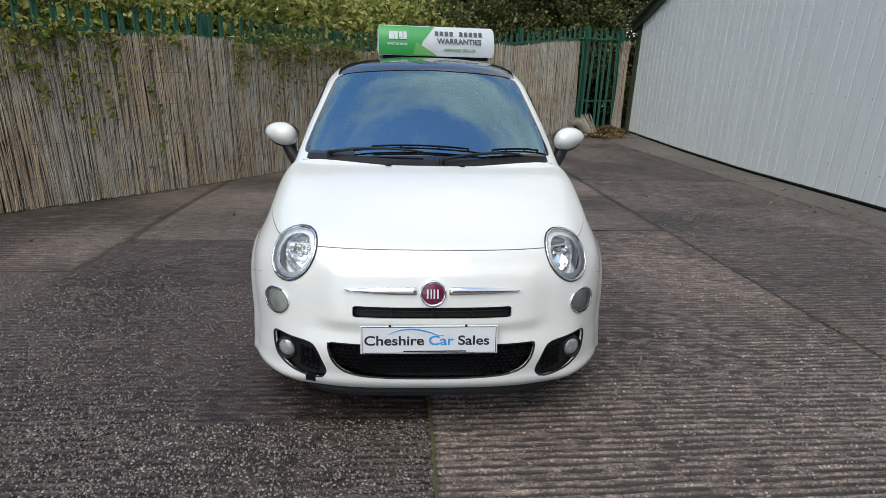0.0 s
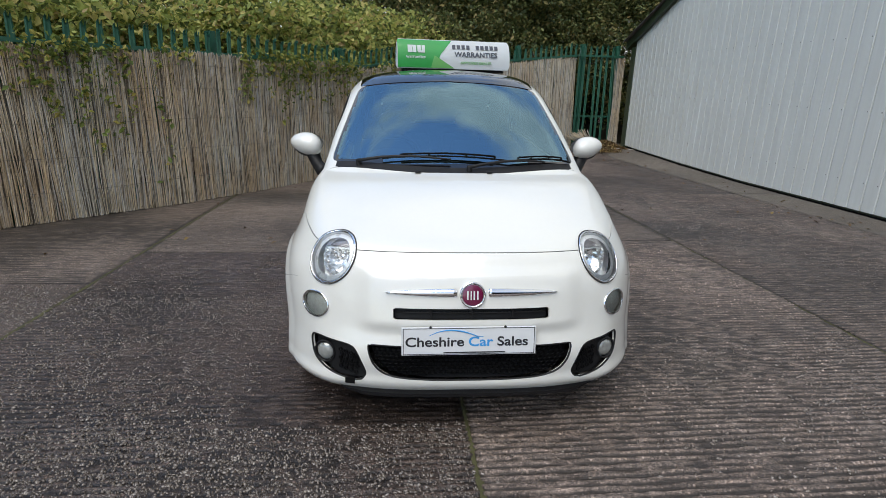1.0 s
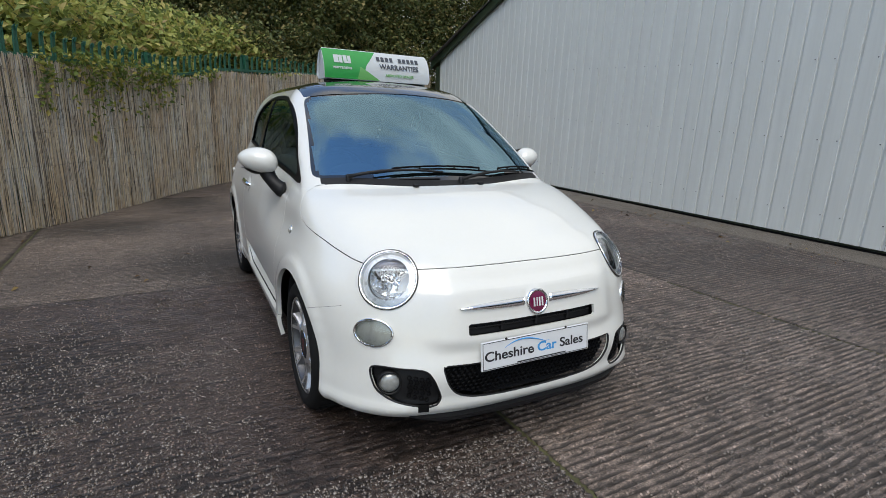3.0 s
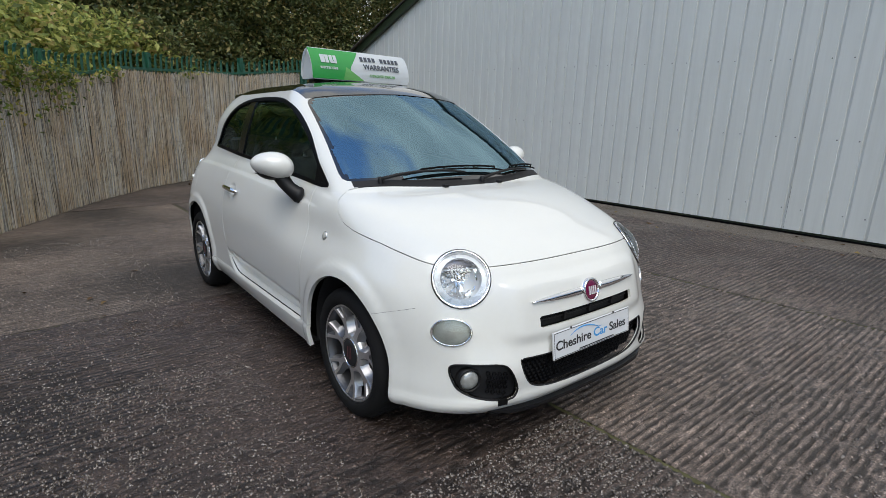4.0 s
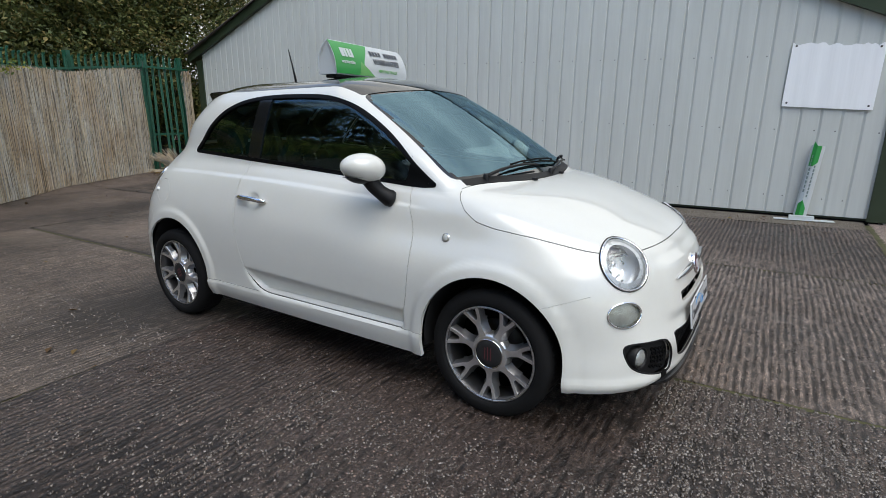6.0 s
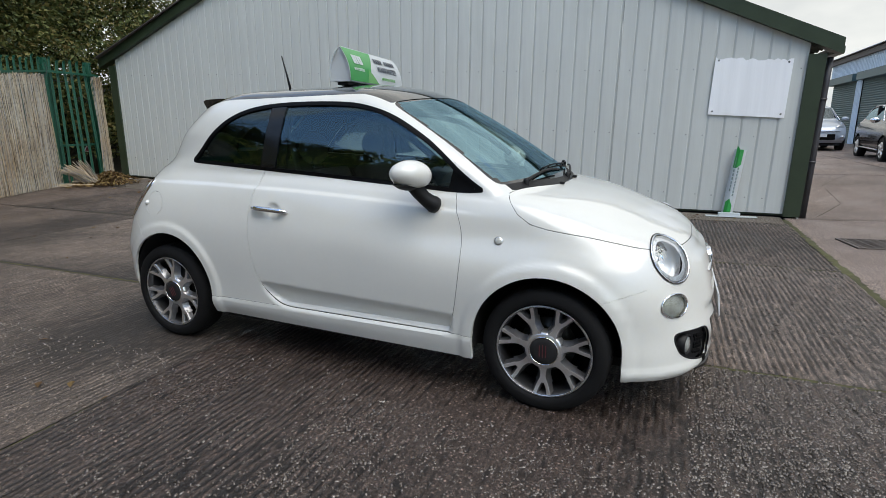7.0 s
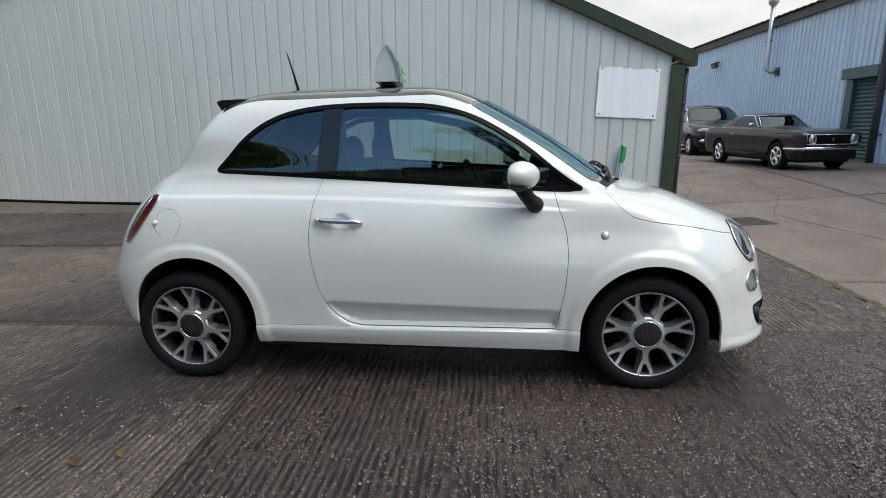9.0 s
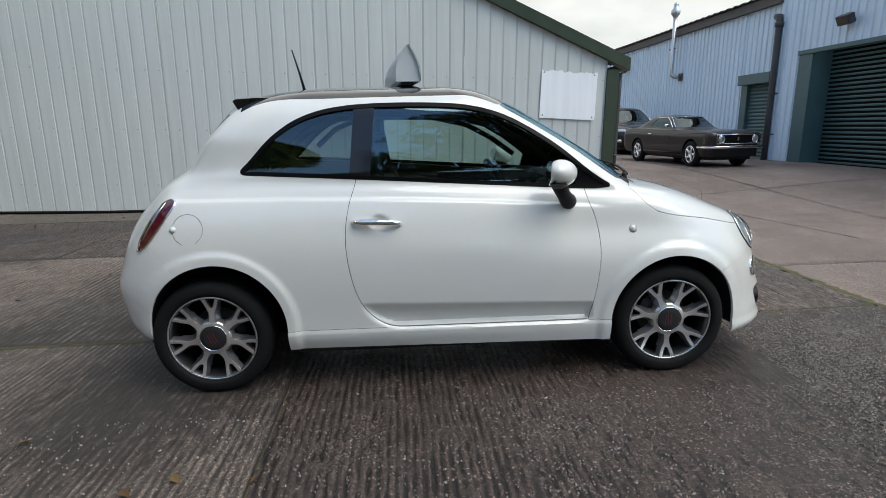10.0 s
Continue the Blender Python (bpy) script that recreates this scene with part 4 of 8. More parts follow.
for k, (px, py, w, ln, n) in enumerate(((-3.75, 3.30, .14, .75, 120), (-3.55, 3.50, .10, 1.1, 130), (-3.38, 3.68, .07, .95, 90), (-3.28, 3.80, .08, 0.8, 70), (-3.05, 4.05, .06, 1.6, 60),
                                         (-2.32, 5.0, .14, .55, 130), (-2.15, 5.25, .25, .35, 160), (-1.95, 5.55, .30, .45, 260), (-1.7, 6.0, .35, .40, 300), (-1.4, 6.6, .4, .40, 320),
                                         (-1.1, 7.1, .4, .35, 260), (-3.9, 3.15, .2, .5, 110), (-3.6, 3.45, .3, .2, 160), (-1.8, 5.8, .5, .9, 260), (-1.3, 6.8, .5, .8, 220), (-2.0, 5.5, .15, 1.3, 120), (-1.5, 6.4, .15, 1.0, 100), (-2.9, 4.2, .2, .12, 60), (-.5, 8.0, .5, .2, 160), (1.2, 9.8, .5, .15, 90))):
    ivy(s_of(px, py), w, ln * (0.75 if px > -2.3 else 1.0), int(n * (0.5 if px > -2.3 else 0.85)), 300 + k)


def tree(x, y, height, spread, seed, leaves=4500, mat=None):
    """A tapered trunk with limbs, and a crown of many leaves with gaps."""
    rng = np.random.default_rng(seed)
    z0 = float(lie(x, y) - 0.05 + bank(np.array(x), np.array(y)))
    t = empty("tree", pose(x, y, z0), label="tall broadleaf tree with dark autumn foliage", category="tree", group="trees round the yard")
    bm = bmesh.new()
    h = height * 0.45
    trunk = [(0.12 * math.sin(k * 1.3 + seed), 0.10 * math.cos(k * 1.7 + seed), h * k / 5 - 0.1) for k in range(6)]
    add_tube(bm, trunk, [0.03 * height * (1 - 0.10 * k) for k in range(6)], 9)
    tips = []
    for k in range(9):
        a = k * 2.4 + seed
        st = Vector(trunk[min(5, 2 + k // 2)])
        r = spread * (0.55 + 0.45 * rng.random())
        end = st + Vector((r * math.cos(a), r * math.sin(a), height * (0.15 + 0.40 * rng.random())))
        mid = st.lerp(end, 0.5) + Vector((0, 0, 0.25))
        add_tube(bm, [st, mid, end], [0.012 * height, 0.007 * height, 0.02], 6)
        tips += [end, mid, st.lerp(end, 0.75)]
    part("trunk", bm, BARK, t)
    cs = np.array([tuple(p) for p in tips] + [(spread * rng.normal() * 0.45, spread * rng.normal() * 0.45, height * (0.55 + 0.4 * rng.random())) for _ in range(14)])
    pts = clumps(cs, 0.20 * spread + 0.28 * spread * rng.random(len(cs)), leaves // len(cs), rng, 0.7)
    leaf_mesh("crown", pts, 0.12, mat or LEAF_DARK, seed + 3, parent=t)
    return t


for k, (x, y, h, sp) in enumerate(((-12.0, 10.5, 3.9, 1.9), (-8.7, 12.3, 4.8, 2.1), (-5.9, 14.0, 7.2, 2.6), (-2.8, 16.3, 9.0, 3.2), (1.4, 18.0, 8.5, 3.0), (5.8, 18.7, 9.0, 3.2), (9.4, 18.0, 8.0, 3.0))):
    tree(x, y, h, sp, 500 + 7 * k)
for k, (x, y, h, sp) in enumerate(((-16.5, -4.5, 6.0, 2.4), (-16.0, 1.2, 5.5, 2.4), (-17.0, 6.5, 4.4, 2.2), (-18.5, -10.0, 7.0, 2.6))):
    tree(x, y, h, sp, 600 + 7 * k, 7000)
tree(-9.4, -1.4, 10.5, 3.0, 641, 11000)
tree(-12.5, -6.2, 9.5, 3.0, 655, 8000)

# heap of reed offcuts and dead leaves by the gate
heap = empty("reed_offcuts", pose(4.80, 10.90, 0.075) @ Matrix.Diagonal((1.35, 1.35, 1.9, 1)), label="heap of broken reeds and dead leaves by the gate", category="debris")
rng = np.random.default_rng(77)
bm = bmesh.new()
for k in range(26):
    a = radians(rng.normal(160, 40))
    L = 0.18 + 0.3 * rng.random()
    o = Vector((0.30 * rng.normal(), 0.18 * rng.normal(), 0.02 + 0.03 * rng.random()))
    d = Vector((math.cos(a), math.sin(a), 0.06 * rng.random()))
    add_tube(bm, [o - d * L * 0.3, o + d * L * 0.7], 0.004, 4, caps=False)
# a sheaf that leans on the screen, split in two tongues
for k in range(150):
    tongue = k % 3 == 0
    o = Vector((-0.10 + 0.05 * rng.normal(), -0.06 + 0.04 * rng.normal(), 0.02 * rng.random()))
    d = Vector((-0.16 if tongue else -0.36, 0.10, 0.24 if tongue else 0.20)) + Vector(rng.normal(size=3)) * 0.022
    add_tube(bm, [o, o + d * 0.5 + Vector((0, 0, 0.02)), o + d * (0.75 + 0.3 * rng.random())], 0.0042, 4, caps=False)
part("reed_sheaf", bm, REED, heap)["kind"] = "stuff"
u, v = rng.normal(size=2200), rng.normal(size=2200)
pts = np.stack([0.18 + 0.26 * u, 0.17 * v, 0.010 + 0.13 * np.exp(-0.6 * (u * u + v * v)) * rng.random(2200)], 1)
leaf_mesh("dead_leaves", pts, 0.024, LEAF_DEAD, 78, up=1.2, parent=heap)
# warning plate tied to the inside of the gate
bx, by, bh = along(END - 0.42, -0.14)
plate_sign = empty("warning_plate", pose(float(bx), float(by), 0.80, 0, 0, float(bh)), label="small red warning triangle plate tied behind the gate", category="sign")
for name, r, y0, y1, mat in (("plate", 0.090, 0.0, 0.004, BOARD_WHITE), ("red_triangle", 0.075, -0.003, -0.0005, CAP_RED)):
    bm = bmesh.new()
    tri = [(r * math.sin(a), r * math.cos(a)) for a in (0.0, 2.094, 4.189)]
    lo, hi = [bm.verts.new((x, y0, z)) for x, z in tri], [bm.verts.new((x, y1, z)) for x, z in tri]
    bm.faces.new(lo)
    bm.faces.new(hi[::-1])
    for k in range(3):
        bm.faces.new((lo[k], hi[k], hi[(k + 1) % 3], lo[(k + 1) % 3]))
    bmesh.ops.recalc_face_normals(bm, faces=bm.faces)
    part(name, bm, mat, plate_sign, smooth=False)
# single fallen leaves on the yard and the apron
pts = []
for k in range(240):
    if k < 150:
        x, y = 4.4 + 0.9 * rng.random(), -1.5 + 12 * rng.random()
    else:
        x, y = -4.0 + 8 * rng.random(), 1.5 + 8 * rng.random()
        if abs(x) < 1.0 and y < 3.2:
            continue
    pts.append((x, y, float(lie(x, y)) + 0.012))
leaf_mesh("fallen_leaves", np.array(pts), 0.022, LEAF_DEAD, 79, up=2.5, label="fallen autumn leaves scattered over the yard", category="leaves")

# ---- pale blue workshop building across the road ----
hall = empty("workshop_building", pose(0, 0, 0), label="pale blue corrugated workshop with roller shutters and dark roof edge", category="building")
HY = -8.2


def ribbed(name, x0, x1, z0, z1, y, parent, pitch=0.20, depth=0.03, mat=None):
    xs, ds = [], []
    k = 0
    while x0 + k * pitch < x1:
        for a, d in ((0, 0), (0.06, 0), (0.075, depth), (0.125, depth), (0.14, 0)):
            if x0 + k * pitch + a < x1:
                xs.append(x0 + k * pitch + a)
                ds.append(d)
        k += 1
    xs, ds = np.array(xs + [x1]), np.array(ds + [0.0])
    rows = np.stack([np.stack([xs, y + ds, np.full(len(xs), z)], 1) for z in (z0, z1)])
    return solid_mod(mesh_from(name, rows.reshape(-1, 3), grid_quads(2, len(xs))[:, ::-1], mat or BLUE_SHEET, parent, smooth=False), 0.004)


def shutter(x0, x1, z0, z1, y, parent):
    """A roller shutter: a curtain of curved slats."""
    bm = bmesh.new()
    n = int((z1 - z0) / 0.095)
    rows = []
    for k in range(n * 4 + 1):
        z = z0 + (z1 - z0) * k / (n * 4)
        d = (0.0, 0.020, 0.026, 0.020)[k % 4]
        rows.append((bm.verts.new((x0, y + d, z)), bm.verts.new((x1, y + d, z))))
    for a, b in zip(rows, rows[1:]):
        bm.faces.new((a[0], b[0], b[1], a[1]))
    return solid_mod(part("roller_shutter", bm, TEAL, parent, "dark teal roller shutter", smooth=False), 0.01)


EZ = 4.08
ribbed("wall_sheet", 11.30, 22.6, 0.0, EZ + 0.2, HY, hall)
ribbed("wall_sheet", 9.98, 11.26, 2.45, EZ, HY, hall)
ribbed("wall_sheet", 22.6, 32.0, 3.3, EZ + 0.35, HY, hall)
ribbed("wall_sheet", 26.75, 27.5, 0.0, 3.3, HY, hall)
ribbed("wall_sheet", 9.14, 9.98, 0.0, 6.0, HY + 0.05, hall)
ribbed("wall_sheet", 1.0, 9.14, 2.80, 6.0, HY + 0.05, hall)
box("roof_edge", 9.95, 32.5, HY - 0.3, HY + 0.14, EZ - 0.02, EZ + 0.20, ROOF_GREY, hall, "dark grey eaves gutter")
bm = bmesh.new()
n = 220
rows = []
for k in range(n + 1):
    x = 9.95 + 22.6 * k / n
    dz = 0.02 * math.sin(k * 2.0)
    rows.append((bm.verts.new((x, HY + 0.22, EZ + 0.22 + dz)), bm.verts.new((x, HY - 9, EZ + 1.6 + dz))))
for a, b in zip(rows, rows[1:]):
    bm.faces.new((a[0], b[0], b[1], a[1]))
solid_mod(part("roof", bm, ROOF_GREY, hall, smooth=False), 0.02)
box("wall", 1.0, 32.0, HY - 9.0, HY - 0.4, 0.0, 4.1, DARK_VOID, hall)
# small doorway with shutter
box("shutter_box", 9.96, 11.22, HY - 0.02, HY + 0.20, 2.20, 2.46, TEAL, hall, bevel=0.006)
shutter(10.06, 11.02, 0.12, 2.22, HY - 0.08, hall)
box("door_jamb", 11.02, 11.28, HY - 0.10, HY + 0.03, 0.0, 2.24, TEAL, hall)
box("door_jamb", 9.98, 10.06, HY - 0.10, HY + 0.02, 0.0, 2.24, TEAL, hall)
# big doorway
shutter(3.0, 8.72, 0.05, 2.85, HY - 0.42, hall)
box("door_jamb", 8.72, 9.14, HY - 0.46, HY + 0.085, 0.0, 2.80, TEAL, hall, "dark teal door reveal")
box("door_head", 1.0, 9.16, HY + 0.03, HY + 0.12, 2.74, 2.83, TEAL, hall)
shutter(23.0, 26.7, 0.1, 3.1, HY - 0.05, hall)
box("shutter_box", 22.9, 26.8, HY - 0.02, HY + 0.25, 3.05, 3.38, TEAL, hall, bevel=0.006)
shutter(27.5, 31.5, 0.1, 3.1, HY - 0.05, hall)
box("shutter_box", 27.4, 31.6, HY - 0.02, HY + 0.25, 3.05, 3.38, TEAL, hall, bevel=0.006)
# downpipes
for x, zt in ((9.86, 3.65), (22.75, 4.1)):
    bm = bmesh.new()
    add_tube(bm, [(x + 0.16, HY + 0.14, zt + 0.10), (x + 0.02, HY + 0.16, zt + 0.08), (x, HY + 0.16, zt - 0.05), (x, HY + 0.16, 1.6), (x, HY + 0.16, 0.1)], 0.075, 12)
    pipe = part("downpipe", bm, PIPE_GREY, hall)
    bm = bmesh.new()
    add_lathe(bm, [(0.075, -0.05), (0.10, -0.04), (0.105, 0.06), (0.075, 0.07)], 16, pose(x, HY + 0.16, zt - 0.12))
    part("pipe_socket", bm, PIPE_GREY, pipe)
    for z in (1.9, 0.9):
        box("pipe_bracket", x - 0.11, x + 0.11, HY + 0.05, HY + 0.2, z, z + 0.03, PIPE_GREY, pipe)
# flue with a cowl
flue = empty("flue_pipe", pose(14.62, HY, 0), label="galvanised flue pipe with a cone cowl on the workshop wall", category="flue")
bm = bmesh.new()
add_tube(bm, [(0, 0.02, 2.72), (0.02, 0.22, 2.72), (0.10, 0.30, 2.80), (0.12, 0.30, 3.0), (0.12, 0.30, 4.75)], 0.062, 14)
part("pipe", bm, GALV, flue)
bm = bmesh.new()
add_lathe(bm, [(0.065, 4.62), (0.14, 4.72), (0.15, 4.82), (0.09, 4.90), (0.075, 5.0), (0.085, 5.02), (0.0, 5.10)], 20, pose(0.12, 0.30, 0))
part("cowl", bm, GALV, flue)
box("wall_plate", -0.13, 0.09, 0.03, 0.06, 2.60, 2.84, PIPE_GREY, flue)
box("bracket", -0.05, 0.36, 0.28, 0.31, 3.62, 3.65, PIPE_GREY, flue)
# lamps on the wall
for x, z, m in ((18.8, 3.45, PIPE_GREY), (7.75, 3.38, PIPE_GREY)):
    lamp = empty("floodlight", pose(x, HY + 0.06, z), label="small floodlight bracketed to the workshop wall", category="floodlight", group="workshop lamps")
    box("bracket", -0.03, 0.03, 0.0, 0.16, -0.02, 0.02, m, lamp)
    bm = bmesh.new()
    add_box(bm, -0.17, 0.17, 0.14, 0.28, -0.12, 0.08, pose(0, 0, 0, -25))
    bevel_mod(part("housing", bm, m, lamp, smooth=False), 0.012)
    bm = bmesh.new()
    add_box(bm, -0.14, 0.14, 0.281, 0.286, -0.10, 0.06, pose(0, 0, 0, -25))
    part("glass", bm, BLACK_GLOSS, lamp, smooth=False)

# ---- small white hatchback: the shell ----
def poly_sdf(pts, rounds=3):
    """Signed distance to a smooth closed outline in a plane, negative inside."""
    p = np.array(pts, float)
    for _ in range(rounds):
        q = np.roll(p, -1, 0)
        p = np.stack([0.75 * p + 0.25 * q, 0.25 * p + 0.75 * q], 1).reshape(-1, 2)
    q = np.roll(p, -1, 0)

    def f(a, b):
        a, b = np.asarray(a)[:, None], np.asarray(b)[:, None]
        dx, dy = q[:, 0] - p[:, 0], q[:, 1] - p[:, 1]
        t = np.clip(((a - p[:, 0]) * dx + (b - p[:, 1]) * dy) / (dx * dx + dy * dy + 1e-12), 0, 1)
        d = np.sqrt(((a - p[:, 0] - t * dx) ** 2 + (b - p[:, 1] - t * dy) ** 2).min(1))
        cross = ((p[:, 1] > b) != (q[:, 1] > b)) & (a < (q[:, 0] - p[:, 0]) * (b - p[:, 1]) / (q[:, 1] - p[:, 1] + 1e-12) + p[:, 0])
        return np.where(cross.sum(1) % 2 == 1, -d, d)

    return f


NF, NS, NR = 46, 150, 36


def ring(yf, zf, w1, yc1, zs1, w2, yc2, zs2, yr, zr, nf, nr):
    """Half a plan outline of the car at one level, from the middle of the nose round the right flank to the tail."""
    def quarter(w, depth, n, count):
        a = np.linspace(0, math.pi / 2, 600)
        x, y = w * np.sin(a) ** (2 / n), depth * np.cos(a) ** (2 / n)
        s = np.r_[0, np.cumsum(np.hypot(np.diff(x), np.diff(y)))]
        k = np.linspace(0, s[-1], count + 1)
        return np.interp(k, s, x), np.interp(k, s, y), k / s[-1]

    x, y, s = quarter(w1, yc1 - yf, nf, NF)
    front = np.stack([x, yc1 - y, zf + (zs1 - zf) * s**1.4], 1)
    t = np.linspace(0, 1, NS + 1)[1:-1]
    b = t * t * (3 - 2 * t)
    side = np.stack([w1 + (w2 - w1) * b, yc1 + (yc2 - yc1) * t, zs1 + (zs2 - zs1) * t], 1)
    x, y, s = quarter(w2, yr - yc2, nr, NR)
    rear = np.stack([x, yc2 + y, zr + (zs2 - zr) * s**1.4], 1)[::-1]
    return np.concatenate([front, side, rear])


RINGS = [ring(*r) for r in (
    (-.712, .192, .800, .10, .203, .775, 2.35, .215, 2.70, .30, 3.35, 3.2),
    (-.734, .25, .814, .10, .27, .802, 2.35, .27, 2.79, .36, 3.25, 3.2),
    (-.737, .36, .820, .10, .40, .810, 2.35, .40, 2.84, .46, 2.95, 3.1),
    (-.715, .52, .825, .10, .55, .8155, 2.35, .57, 2.855, .58, 2.85, 3.0),
    (-.675, .655, .818, .12, .69, .808, 2.33, .72, 2.83, .70, 2.75, 2.8),
    (-.61, .748, .790, .14, .79, .787, 2.30, .84, 2.78, .82, 2.65, 2.6),
    (-.40, .843, .758, .18, .868, .764, 2.26, .93, 2.70, .92, 2.4, 2.6),
    (-.17, .924, .727, .22, .918, .737, 2.20, 1.0, 2.61, 1.02, 2.3, 2.6),
    (.06, .971, .700, .30, .953, .702, 2.12, 1.07, 2.50, 1.10, 2.4, 2.6),
    (.42, 1.22, .650, .64, 1.180, .648, 2.05, 1.25, 2.38, 1.25, 2.4, 2.6),
    (.79, 1.43, .590, 1.0, 1.378, .580, 1.85, 1.382, 2.24, 1.41, 2.5, 2.8),
    (.90, 1.467, .50, 1.10, 1.450, .49, 1.80, 1.450, 2.14, 1.447, 2.3, 2.6),
    (1.05, 1.495, .27, 1.20, 1.492, .27, 1.75, 1.490, 2.0, 1.472, 2.0, 2.0),
)]
spine = RINGS[-1].copy()
spine[:, 0], spine[:, 1], spine[:, 2] = 0, np.clip(spine[:, 1], 1.25, 1.72), 1.503
RINGS = np.array(RINGS + [spine])
SUBS = (4, 12, 18, 12, 8, 10, 10, 9, 13, 12, 6, 9, 9)


def loft(R, subs):
    h = np.sqrt(np.linalg.norm(np.diff(R, axis=0), axis=2))[..., None] + 1e-5
    d = np.diff(R, axis=0) / h
    m = np.concatenate([d[:1], (d[:-1] * h[1:] + d[1:] * h[:-1]) / (h[:-1] + h[1:]), d[-1:]])
    # the bonnet meets the windscreen at an angle, the flanks run on smoothly
    k = smoothstep(NF + 4, NF - 5, np.arange(R.shape[1]))[:, None]
    ends, starts = m.copy(), m.copy()
    ends[8] += (d[7] - m[8]) * k
    starts[8] += (d[8] - m[8]) * k
    rows = []
    for i, n in enumerate(subs):
        for s in np.arange(n) / n:
            rows.append((2 * s**3 - 3 * s**2 + 1) * R[i] + (s**3 - 2 * s**2 + s) * h[i] * starts[i] + (3 * s**2 - 2 * s**3) * R[i + 1] + (s**3 - s**2) * h[i] * ends[i + 1])
    return np.array(rows + [R[-1]])


SHELL = loft(RINGS, SUBS)
ARCHES = ((-0.010, 0.303, 0.330), (2.256, 0.333, 0.328))


NOSE_BACK = 0.036


def arch(p, k, grow=0.0):
    y0, z0, r = ARCHES[k]
    dz = np.maximum(p[:, 2] - z0, 0)
    return np.hypot(p[:, 1] - y0, dz) - r - grow


# outline of the door, in the car's own metres
door_f = poly_sdf([(.478, 1.25), (.445, .93), (.390, .80), (.382, .66), (.400, .48), (.425, .36), (.432, .322), (.440, .314), (.48, .314), (.66, .314), (1.30, .314), (1.40, .314), (1.48, .340), (1.565, .43), (1.612, .58), (1.632, .76), (1.61, .92), (1.56, 1.06), (1.55, 1.25), (1.0, 1.25)], 3)


def sculpt(P):
    """Flared arches, door scallop, side skirt, belt crease and nose ridge, as shifts along x or y."""
    p = P.reshape(-1, 3).copy()
    x, y, z = p.T
    side = smoothstep(0.55, 0.72, x)
    low = smoothstep(0.95, 0.75, z)
    dx = np.zeros(len(p))
    for k in (0, 1):
        a = arch(p, k)
        dx += 0.011 * smoothstep(0.066, 0.040, a) * low
    mid = smoothstep(0.22, 0.30, y) * smoothstep(2.02, 1.94, y)
    dx += mid * 0.006 * smoothstep(0.315, 0.299, z)
    # the foot of the door turns in under a crease, and the skirt stands out below it as a ledge
    foot = np.zeros(len(p))
    near = (x > 0.5) & (z < 0.5) & (y > 0.3) & (y < 1.75)
    foot[near] = smoothstep(0.010, -0.016, door_f(y[near], z[near]))
    dx -= foot * 0.042 * np.clip((0.412 + 0.028 * (y - 0.41) - z) / 0.090, 0, 1)
    crease = 0.883 + 0.0796 * (y - 0.418) - 0.0222 * (y - 0.418) ** 2
    dx -= 0.017 * smoothstep(-0.005, 0.007, z - crease) * smoothstep(0.30, 0.60, y) * smoothstep(1.07, 1.0, z) * smoothstep(2.5, 2.35, y)
    # dished hollow behind the door handle
    dx -= 0.016 * smoothstep(0.052, 0.026, np.hypot(y - 1.466, (z - 0.831) * 1.12))
    # the wings draw in above the arches, and the cabin towards the tail
    dx -= 0.030 * smoothstep(1.0, 0.35, y) * np.exp(-((z - 0.77) / 0.11) ** 2)
    dx -= 0.034 * smoothstep(1.5, 2.15, y) * np.exp(-((z - 1.08) / 0.16) ** 2)
    p[:, 0] += dx * side
    nose = smoothstep(0.47, 0.37, x) * smoothstep(0.705, 0.665, z) * smoothstep(0.44, 0.50, z) * (y < 0)
    p[:, 1] -= 0.017 * nose
    chin = smoothstep(0.70, 0.5, x) * np.exp(-((z - 0.235) / 0.03) ** 2) * (y < -0.2)
    p[:, 1] -= 0.014 * chin
    lip = smoothstep(0.42, 0.60, x) * np.exp(-((z - 0.222) / 0.028) ** 2) * smoothstep(-0.20, -0.42, y)
    p[:, 0] += 0.012 * lip
    p[:, 1] -= 0.012 * lip
    p[:, 1] -= 0.022 * np.exp(-((z - 0.36) / 0.08) ** 2) * smoothstep(0.12, 0.30, x) * smoothstep(0.70, 0.55, x) * (y < 0)
    p[:, 1] += NOSE_BACK * smoothstep(-0.10, -0.62, p[:, 1])
    tail = smoothstep(2.45, 2.75, y) * smoothstep(0.66, 0.50, z)
    p[:, 1] += 0.022 * tail
    return p.reshape(P.shape)


SHELL = sculpt(SHELL)


def shell_bmesh():
    """The whole skin as one bmesh, both sides."""
    n, m = SHELL.shape[:2]
    right = SHELL * (-1, 1, 1)
    left = SHELL[:, -2:0:-1]
    grid = np.concatenate([right, left], 1)
    k = grid.shape[1]
    bm = bmesh.new()
    vs = [[bm.verts.new(c) for c in row] for row in grid]
    for i in range(n - 1):
        for j in range(k):
            q = (j + 1) % k
            bm.faces.new((vs[i][j], vs[i + 1][j], vs[i + 1][q], vs[i][q]))
    bmesh.ops.remove_doubles(bm, verts=bm.verts, dist=0.0008)
    bmesh.ops.recalc_face_normals(bm, faces=bm.faces)
    bm.normal_update()
    top = max(bm.faces, key=lambda f: f.calc_center_median().z)
    if top.normal.z < 0:
        bmesh.ops.reverse_faces(bm, faces=bm.faces)
    return bm


